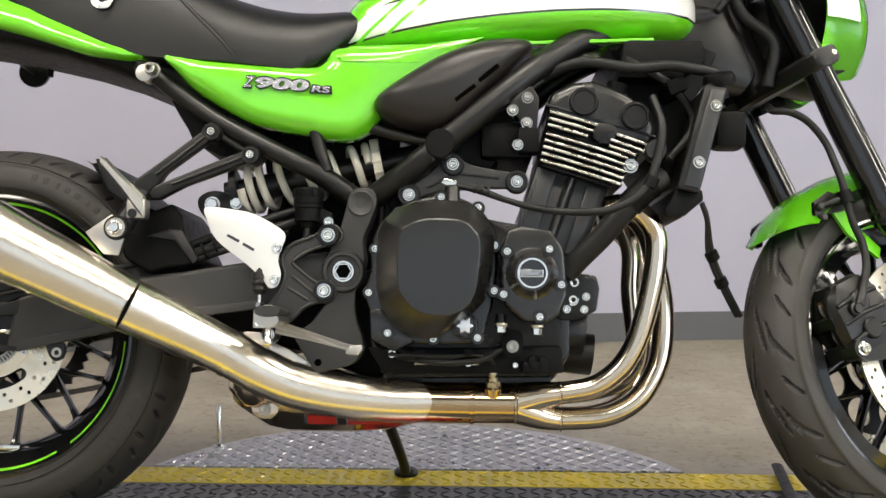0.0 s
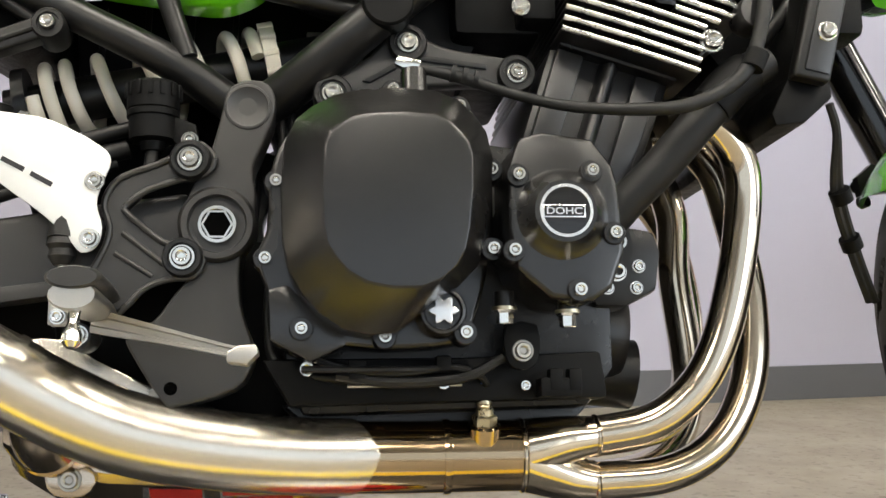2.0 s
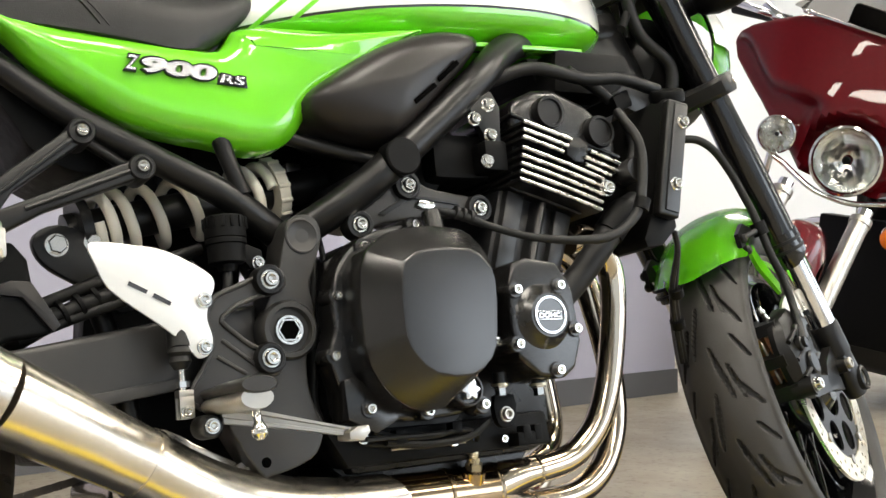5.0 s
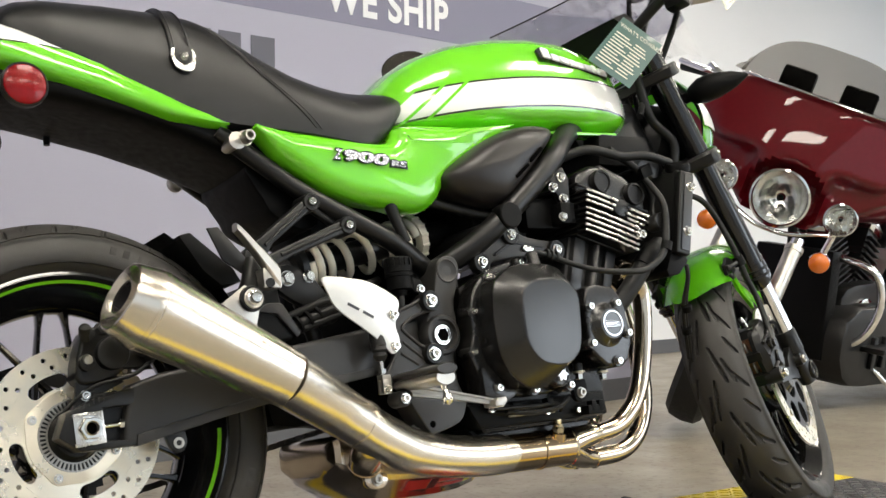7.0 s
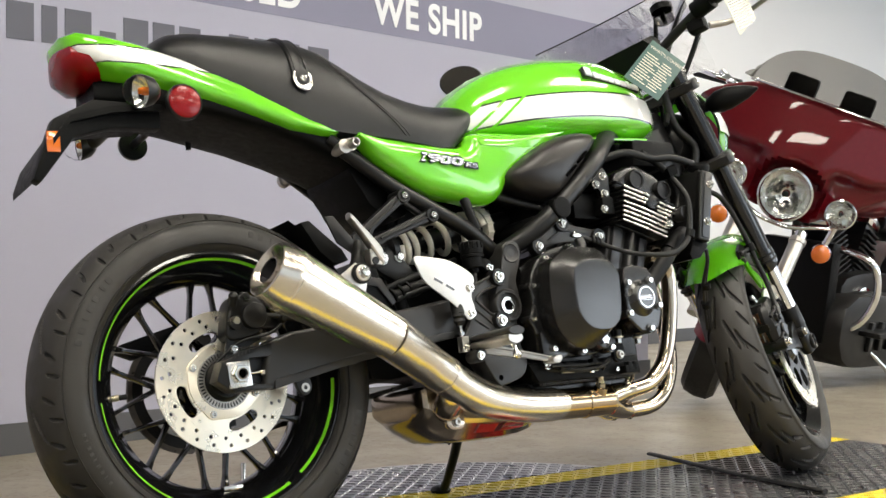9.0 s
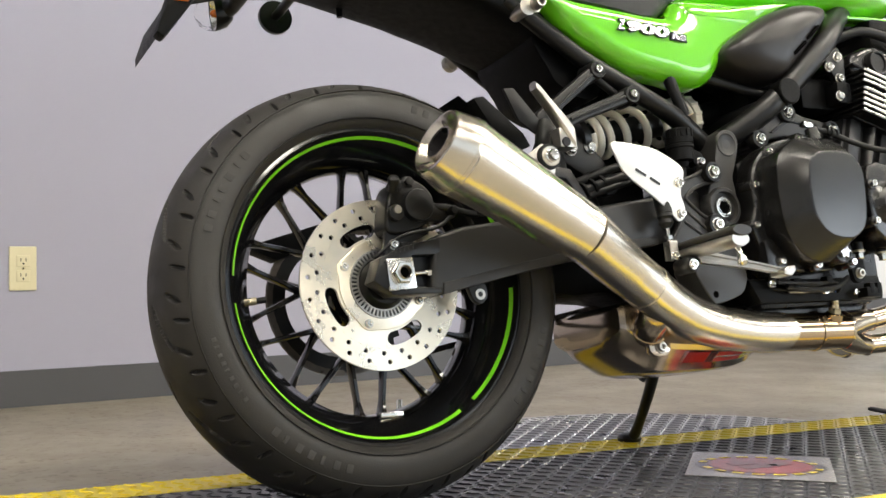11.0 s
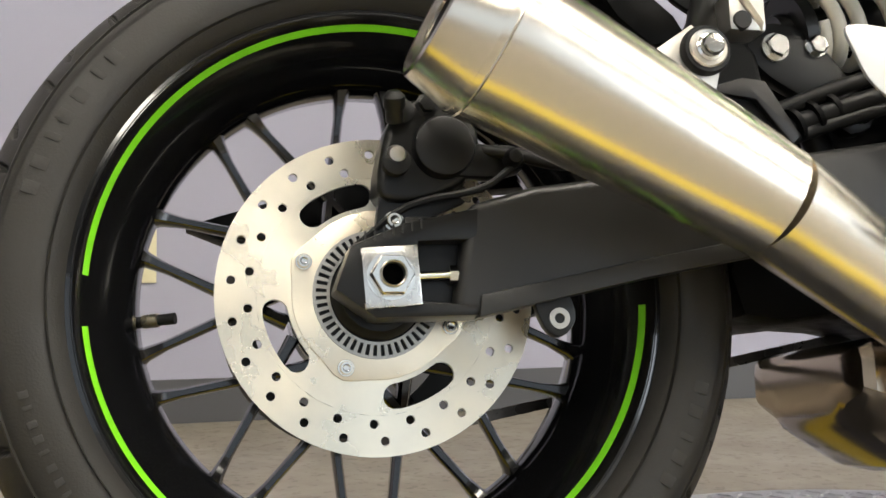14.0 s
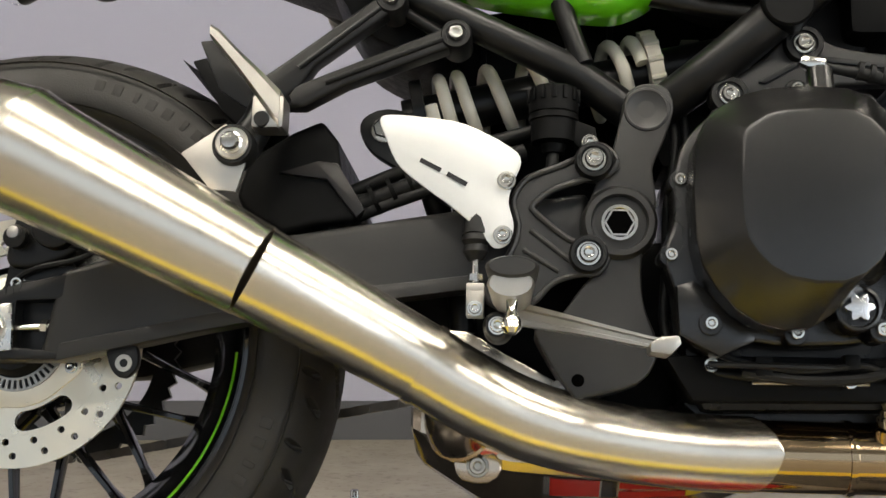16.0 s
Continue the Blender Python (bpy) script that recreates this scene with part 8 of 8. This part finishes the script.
ml = part("mirror", loft([[MC + ML * (0.060 * r * math.cos(t)) + Vector((0, 0, 0.043 * r * math.sin(t))) + MB * f for t in [2 * math.pi * k / 32 for k in range(32)]] for f, r in ((0.0, 0.93), (0.002, 1.0), (0.012, 1.0), (0.024, 0.75), (0.030, 0.2))]), satin, moto, "black oval rear-view mirror")
part("mirror_glass", loft([[MC + ML * (0.056 * r * math.cos(t)) + Vector((0, 0, 0.040 * r * math.sin(t))) - MB * f for t in [2 * math.pi * k / 32 for k in range(32)]] for f, r in ((0.0006, 1.0), (0.0008, 0.5), (0.0008, 0.1))]), smoke_mirror, ml)
part("mirror_stem", tube([MC + ML * 0.03 + MB * 0.018, P(1.03, -0.40, 1.118), P(1.08, -0.35, 1.115), P(1.13, -0.30, 1.09)], 0.006, 10, 5), satin, ml)


def hang_tag(name, corners, mat, label, bars, bar_mat):
    root = part(name, loft([[Vector(p) for p in corners], [Vector(p) + Vector((0.0008, -0.0006, 0)) for p in corners]]), mat, moto, label)
    a, b, c, d = [Vector(p) for p in corners]
    n_ = (b - a).cross(d - a).normalized()
    n_ = n_ if n_.y < 0 else -n_
    for x0, x1, y0, y1 in bars:
        q = [a + (b - a) * x + (d - a) * y for x, y in ((x0, y0), (x1, y0), (x1, y1), (x0, y1))]
        part("print_line", loft([[p + n_ * 0.0012 for p in q], [p + n_ * 0.0016 for p in q]]), bar_mat, root)
    return root, a, b, d, n_


root, a, b, d, n_ = hang_tag("hang_tag", [P(1.107, 0.165, 1.034), P(1.206, 0.165, 0.985), P(1.094, 0.165, 0.884), P(0.995, 0.165, 0.933)], tag_green, "dark green hanging info tag with pale print", [(0.08, 0.40 + 0.1 * (k % 3), 0.28 + 0.06 * k, 0.30 + 0.06 * k) for k in range(11)] + [(0.55, 0.80 + 0.05 * (k % 3), 0.28 + 0.06 * k, 0.30 + 0.06 * k) for k in range(11)], tag_white)
m = Matrix(((b - a).normalized().to_4d(), (a - d).normalized().to_4d(), n_.to_4d(), (0, 0, 0, 1))).transposed()
cu = bpy.data.curves.new("t", "FONT")
cu.body, cu.size = "WHAT'S COVERED?", 0.0135
tmp = new("t", cu)
me = bpy.data.meshes.new_from_object(tmp.evaluated_get(bpy.context.evaluated_depsgraph_get()))
bpy.data.objects.remove(tmp)
bpy.data.curves.remove(cu)
me.materials.append(tag_white)
tx = new("tag_title", me)
tx.parent = root
mm = Matrix((((b - a).normalized()), ((a - d) - (b - a).normalized() * (a - d).dot((b - a).normalized())).normalized(), n_)).transposed().to_4x4()
tx.matrix_basis = Matrix.Translation(a + (b - a) * 0.06 + (d - a) * 0.17 + n_ * 0.0018) @ mm
hang_tag("hang_tag", [P(1.20, 0.315, 1.085), P(1.275, 0.315, 1.118), P(1.300, 0.315, 1.055), P(1.235, 0.315, 1.005)], tag_white, "cream hanging tag with fine print", [(0.08, 0.90 - 0.1 * (k % 4 == 3), 0.08 + 0.07 * k, 0.10 + 0.07 * k) for k in range(12)], print_dark)

# ---- the maroon touring motorcycle behind ----
tour = tagged(new("touring_motorcycle"), "maroon touring motorcycle with chrome lamps on its side stand", "motorcycle")
TA = Vector((0, 0, 0.315))
TRAKE = radians(32)
TAX = Vector((-math.sin(TRAKE), 0, math.cos(TRAKE)))
TF = Vector((math.cos(TRAKE), 0, math.sin(TRAKE)))
TS = Matrix.Translation(TA) @ Matrix.Rotation(radians(30), 4, TAX) @ Matrix.Translation(-TA)


HL = TA + TAX * 0.70 - TF * 0.17
TOUR_LAMP = Vector((3.17, 1.155, 0.800))
tour.matrix_world = pose(0, 0, 0, -9, 0, 189)
shift = TOUR_LAMP - tour.matrix_world @ (TS @ HL)
tour.matrix_world = pose(shift.x, shift.y, FLOOR + 0.012, -9, 0, 189)


def tsteer(bm):
    return moved(bm, TS)


tw = part("front_wheel", tsteer(lathe([(0.20, 0.045), (0.215, 0.055), (0.235, 0.055), (0.235, -0.055), (0.215, -0.055), (0.20, -0.045), (0.19, -0.01), (0.19, 0.01)], TA, RIGHT, 48, closed=True)), chrome, tour, "black tyred front wheel")
part("tyre", tsteer(lathe([(0.225, 0.058), (0.25, 0.068), (0.285, 0.066), (0.308, 0.045), (0.315, 0.0), (0.308, -0.045), (0.285, -0.066), (0.25, -0.068), (0.225, -0.058)], TA, RIGHT, 64)), rubber, tw)
for k in range(9):
    a = 2 * math.pi * k / 9
    part("spoke", tsteer(tube([TA + Vector((0.03 * math.cos(a), 0, 0.03 * math.sin(a))), TA + Vector((0.205 * math.cos(a), 0, 0.205 * math.sin(a)))], [0.018, 0.010], 8, 0)), satin, tw)
part("hub", tsteer(lathe([(0, 0.075), (0.04, 0.075), (0.05, 0.06), (0.05, -0.06), (0.04, -0.075), (0, -0.075)], TA, RIGHT, 24)), chrome, tw)
rows = []
for dd in range(-5, 190, 13):
    t = radians(dd)
    rows.append([TA + Vector(((0.345 - 0.085 * abs(x) ** 3) * math.cos(t), 0.085 * x, (0.345 - 0.085 * abs(x) ** 3) * math.sin(t))) for x in [-1 + k / 5 for k in range(11)]])
fb = tsteer(loft(rows, False, False))
bmesh.ops.solidify(fb, geom=list(fb.faces), thickness=0.004)
part("front_fender", fb, red_paint, tour, "maroon front fender", angle=60)
for s in (-1, 1):
    part("fork_leg", tsteer(tube([TA + TAX * -0.02 + Vector((0, -s * 0.125, 0)), TA + TAX * 0.44 + Vector((0, -s * 0.125, 0))], 0.030, 20, 0)), cast_alloy, tour, "polished alloy fork leg")
    part("fork_shroud", tsteer(tube([TA + TAX * 0.42 + Vector((0, -s * 0.125, 0)), TA + TAX * 0.475 + Vector((0, -s * 0.125, 0))], 0.024, 20, 0)), chrome, tour, "chrome upper fork tube")
    part("fork_collar", tsteer(tube([TA + TAX * 0.425 + Vector((0, -s * 0.125, 0)), TA + TAX * 0.445 + Vector((0, -s * 0.125, 0))], 0.034, 20, 0)), cast_alloy, tour)

RF = TA + Vector((0.349 * math.cos(radians(139)), 0.034, 0.349 * math.sin(radians(139))))
part("side_reflector", tsteer(loft([[RF + Vector((q + 0.020 * z * k * 0.55, 0.009 * x * k, 0.030 * z * k)) for x, z in [(math.cos(t), math.sin(t)) for t in [2 * math.pi * n_ / 24 for n_ in range(24)]]] for q, k in ((0.010, 0.9), (0.0, 1.0), (-0.006, 0.96), (-0.011, 0.7))])), lens_amber, tour, "amber side reflector")

# fork-mounted fairing: a broad batwing with scooped cheeks for the spot lamps
def ramp(v, a, b):
    q = max(0.0, min(1.0, (v - a) / (b - a)))
    return q * q * (3 - 2 * q)


def along(v, stops):
    for (x0, y0), (x1, y1) in zip(stops, stops[1:]):
        if v <= x1:
            return y0 + (y1 - y0) * (v - x0) / (x1 - x0)
    return stops[-1][1]


def fair_x(y, z):
    y = abs(y)
    x = 0.035 - 0.55 * max(0.0, y - 0.08) ** 1.6 - 0.34 * max(0.0, z - 0.10) ** 1.25
    cheek = ramp(y, 0.125, 0.165) * (1 - ramp(z - 0.12 * ramp(y, 0.30, 0.5), 0.115, 0.165))
    brow = (1 - ramp(math.hypot(y, z), 0.132, 0.158)) * (1 - ramp(z, 0.10, 0.16))
    return x - 0.080 * cheek - 0.115 * brow


FTOP = ((0, 0.412), (0.24, 0.408), (0.31, 0.396), (0.40, 0.350), (0.47, 0.308), (0.505, 0.272), (0.518, 0.245))
FLOW = ((0, -0.095), (0.10, -0.095), (0.16, -0.068), (0.22, -0.012), (0.29, 0.032), (0.345, 0.078), (0.42, 0.132), (0.49, 0.185), (0.518, 0.232))
rows = []
for k in range(73):
    y = 0.518 * math.sin(math.pi / 2 * (-1 + k / 36) * 0.98)
    lo, hi = along(abs(y), FLOW), along(abs(y), FTOP)
    zs = [lo + (hi - lo) * j / 30 for j in range(31)]
    front_ = [HL + Vector((fair_x(y, z) - 0.012 * max(0.0, 1 - min(j, 30 - j) / 2) ** 2, y, z)) for j, z in enumerate(zs)]
    rows.append(front_ + [HL + Vector((fair_x(y, z) - 0.09, y, z)) for z in reversed(zs[::6])])
part("fairing", tsteer(loft(rows)), red_paint, tour, "glossy maroon batwing fairing", angle=50)


rnd = random.Random(4)


def round_lamp(name, c, r, label):
    bm = lathe([(r * 0.75, -0.09), (r * 0.98, -0.05), (r * 1.08, -0.006), (r * 1.09, 0.002), (r * 1.06, 0.012), (r * 0.99, 0.014), (r * 0.95, 0.004)], c, (1, 0, 0), 44)
    ob = part(name, tsteer(bm), chrome, tour, label)
    # a faceted reflector behind the clear lens
    bowl = []
    for j, (q, dep) in enumerate(((0.95, 0.0), (0.88, -0.014), (0.78, -0.028), (0.66, -0.040), (0.54, -0.050), (0.42, -0.057), (0.30, -0.062), (0.16, -0.066))):
        bowl.append([c + Vector((dep + 0.0035 * rnd.random() * (0 < j < 7), r * q * math.cos(2 * math.pi * k / 24), r * q * math.sin(2 * math.pi * k / 24))) for k in range(24)])
    part("reflector", tsteer(loft(bowl, True, False)), lamp_bowl, ob, angle=12)
    part("bulb_shield", tsteer(lathe([(0, -0.02), (r * 0.13, -0.02), (r * 0.13, -0.010), (0, -0.006)], c, (1, 0, 0), 16)), satin, ob)
    part("lens", tsteer(lathe([(r * 0.97, 0.006), (r * 0.8, 0.013), (r * 0.4, 0.019), (0, 0.021)], c, (1, 0, 0), 36)), lens_clear, ob)
    return ob


round_lamp("headlamp", HL + Vector((0.030, 0, 0)), 0.108, "round chrome headlamp")
for s in (-1, 1):
    sp = HL + Vector((0.015, s * 0.238, 0.002))
    round_lamp("spot_lamp", sp, 0.060, "round chrome spot lamp")
    ind = HL + Vector((0.0, s * 0.228, -0.182))
    a = part("indicator", tsteer(lathe([(0.028, -0.055), (0.036, -0.03), (0.040, -0.012), (0.041, 0.0), (0.038, 0.014), (0.022, 0.026), (0, 0.029)], ind, (1, 0, 0), 28)), lens_amber, tour, "amber turn indicator")
    part("indicator_shell", tsteer(lathe([(0, -0.066), (0.026, -0.06), (0.040, -0.026), (0.0415, -0.010), (0.0405, -0.008)], ind, (1, 0, 0), 28)), chrome, a)
    part("lamp_stalk", tsteer(tube([sp + Vector((-0.03, 0, -0.05)), ind + Vector((-0.025, 0, 0.035))], 0.013, 12, 0)), chrome, tour)
part("lamp_bar", tsteer(tube([HL + Vector((0.0, 0.24, -0.062)), HL + Vector((0.0, 0.18, -0.082)), HL + Vector((0.015, 0.08, -0.120)), HL + Vector((0.02, 0.0, -0.128)), HL + Vector((0.015, -0.08, -0.120)), HL + Vector((0.0, -0.18, -0.082)), HL + Vector((0.0, -0.24, -0.062))], 0.018, 16, 6, flat=0.55)), chrome, tour, "chrome lamp bar")
rows = []
for k in range(33):
    y = 0.318 * math.sin(math.pi / 2 * (-1 + k / 16))
    c = max(0.0, 1 - (abs(y) / 0.3185) ** 3.2) ** 0.55
    rows.append([HL + Vector((fair_x(y, 0.40) + 0.004 - 0.16 * q * c, y * (1 + 0.05 * math.sin(math.pi * q)), 0.404 + q * 0.192 * c)) for q in (0, 0.2, 0.4, 0.6, 0.8, 1)])
wsb = tsteer(loft(rows, False, False))
bmesh.ops.solidify(wsb, geom=list(wsb.faces), thickness=0.004)
tws = part("windscreen", wsb, smoke, tour, "smoked low windscreen", angle=60)
tws.visible_shadow = False
part("screen_trim", tsteer(tube([r[0] + Vector((0.006, 0, 0.0)) for r in rows], 0.012, 10, 2, flat=0.55)), chrome, tws)
for s in (-1, 1):
    part("trim_screw", tsteer(lathe([(0, -0.004), (0.010, 0), (0.008, 0.007), (0, 0.009)], HL + Vector((fair_x(0.30, 0.40) + 0.012, s * 0.30, 0.404)), (1, 0, 0.4), 14)), bolt_steel, tws)
part("dash", tsteer(box(HL.x - 0.34, HL.x - 0.22, -0.26, 0.26, HL.z + 0.30, HL.z + 0.405, 0.02)), plastic, tour)
for s in (-1, 1):
    part("gauge_hood", tsteer(box(HL.x - 0.33, HL.x - 0.25, s * 0.125 - 0.07, s * 0.125 + 0.07, HL.z + 0.39, HL.z + 0.49, 0.02)), plastic, tour)
    part("lever_perch", tsteer(tube([HL + Vector((-0.24, s * 0.36, 0.34)), HL + Vector((-0.22, s * 0.42, 0.36)), HL + Vector((-0.26, s * 0.47, 0.38))], 0.018, 10, 4)), chrome, tour)
    part("lever", tsteer(tube([HL + Vector((-0.22, s * 0.42, 0.36)), HL + Vector((-0.22, s * 0.50, 0.36)), HL + Vector((-0.30, s * 0.60, 0.36))], 0.012, 10, 4)), chrome, tour)
    part("grip", tsteer(tube([HL + Vector((-0.30, s * 0.38, 0.36)), HL + Vector((-0.40, s * 0.60, 0.34))], 0.020, 12, 0)), rubber, tour)

# body: tank, engine, guards, seat, bags
BACK = Matrix.Translation((-0.357, -0.111, 0))


def body_part(name, bm, mat, parent, label=""):
    """A part of the body, which stands back from the raked fork."""
    return part(name, moved(bm, BACK), mat, parent, label)


body_part("fuel_tank", loft([section(u, h, t, m_, l_) for u, h, t, m_, l_ in ((-0.45, 0.10, 0.90, 0.82, 0.74), (-0.52, 0.16, 0.95, 0.84, 0.74), (-0.68, 0.19, 0.97, 0.85, 0.74), (-0.86, 0.17, 0.93, 0.83, 0.74), (-1.02, 0.11, 0.86, 0.80, 0.74))]), red_paint, tour, "maroon fuel tank")
eng = body_part("engine", plate(rounded([(-0.50, 0.28), (-0.50, 0.45), (-0.62, 0.50), (-0.95, 0.50), (-1.05, 0.38), (-1.00, 0.24), (-0.62, 0.22)], 2), -0.16, 0.16, 0.02), satin, tour, "black twin-cylinder engine")
for tilt_, u0 in ((22, -0.62), (-22, -0.80)):
    mt = Matrix.Translation((u0, 0, 0.48)) @ pose(0, 0, 0, 0, tilt_, 0)
    for k in range(9):
        body_part("fin", moved(box(-0.085 + 0.004 * k, 0.085 - 0.004 * k, -0.10, 0.10, 0.026 * k, 0.026 * k + 0.008, 0.002), mt), satin, eng)
    body_part("barrel", moved(box(-0.06, 0.06, -0.08, 0.08, -0.02, 0.25, 0.02), mt), satin, eng)
    body_part("rocker_cover", moved(box(-0.07, 0.07, -0.09, 0.09, 0.24, 0.30, 0.02), mt), chrome, eng)
body_part("radiator", box(-0.43, -0.35, -0.17, 0.17, 0.20, 0.64, 0.012), plastic, tour)
body_part("cam_cover", lathe([(0.09, 0.15), (0.085, 0.18), (0.05, 0.19), (0, 0.19)], P(-0.68, 0, 0.36), Vector((0, 1, 0)), 32), chrome, eng)
body_part("primary_cover", plate(rounded([(-0.55, 0.28), (-0.55, 0.40), (-0.66, 0.43), (-0.95, 0.40), (-1.02, 0.30), (-0.90, 0.24), (-0.62, 0.23)], 3), -0.22, -0.15, 0.02), satin, eng)
for s in (-1, 1):
    body_part("engine_guard", tube([P(-0.43, s * 0.04, 0.62), P(-0.42, s * 0.16, 0.615), P(-0.43, s * 0.30, 0.58), P(-0.45, s * 0.335, 0.50), P(-0.46, s * 0.325, 0.40), P(-0.45, s * 0.27, 0.30), P(-0.45, s * 0.14, 0.24), P(-0.46, s * 0.05, 0.22)], 0.016, 16, 7), chrome, tour, "chrome engine guard bar")
    body_part("footboard", box(-0.86, -0.52, s * 0.28 - 0.07, s * 0.28 + 0.07, 0.245, 0.27, 0.01), satin, tour)
    body_part("saddle_bag", box(-1.85, -1.25, s * 0.30 - 0.10, s * 0.30 + 0.10, 0.36, 0.70, 0.05, 3), red_paint, tour, "maroon hard saddle bag")
    body_part("exhaust_pipe", tube([P(-0.9, s * 0.20, 0.24), P(-1.9, s * 0.24, 0.24)], 0.045, 18, 0), chrome, tour)
body_part("down_tube", tube([P(-0.40, 0.05, 0.80), P(-0.46, 0.06, 0.50), P(-0.50, 0.06, 0.22)], 0.020, 12, 4), satin, tour)
body_part("seat", loft([section(u, h, t, m_, l_) for u, h, t, m_, l_ in ((-0.98, 0.10, 0.80, 0.74, 0.68), (-1.10, 0.18, 0.78, 0.72, 0.64), (-1.30, 0.19, 0.80, 0.72, 0.64), (-1.60, 0.17, 0.88, 0.78, 0.66), (-1.75, 0.10, 0.86, 0.78, 0.70))]), leather, tour, "black touring seat")
body_part("rear_tyre", lathe([(0.20, 0.07), (0.29, 0.08), (0.315, 0.05), (0.32, 0.0), (0.315, -0.05), (0.29, -0.08), (0.20, -0.07)], P(-1.62, 0, 0.32), RIGHT, 48), rubber, tour)
body_part("shift_linkage", tube([P(-0.55, -0.25, 0.34), P(-0.72, -0.23, 0.36), P(-0.88, -0.22, 0.33)], 0.010, 10, 3), chrome, tour)
body_part("side_stand", tube([P(-0.62, -0.16, 0.24), P(-0.72, -0.30, 0.10), P(-0.80, -0.40, -0.045)], 0.011, 12, 4), chrome, tour, "chrome side stand")
body_part("stand_foot", lathe([(0, -0.006), (0.03, -0.006), (0.03, 0.004), (0, 0.006)], P(-0.80, -0.40, -0.045), (0, 0.1, 1), 16), chrome, tour)
# Lower frame and cases, made deeper and wider to stand for the shadow beneath.
body_part("under_frame_shade", plate(rounded([(-0.40, 0.14), (-0.36, 0.30), (-0.50, 0.42), (-1.20, 0.40), (-1.62, 0.34), (-1.64, 0.14), (-1.20, 0.09), (-0.60, 0.09)], 2), -0.25, 0.20, 0.03), satin, tour, "black lower frame and cases, enlarged to darken the floor below")
for k in range(7):
    body_part("case_rib", plate([(-0.60 - 0.10 * k, 0.17), (-0.635 - 0.10 * k, 0.17), (-0.645 - 0.10 * k, 0.30), (-0.615 - 0.10 * k, 0.30)], -0.268, -0.245, 0.004), satin, eng)
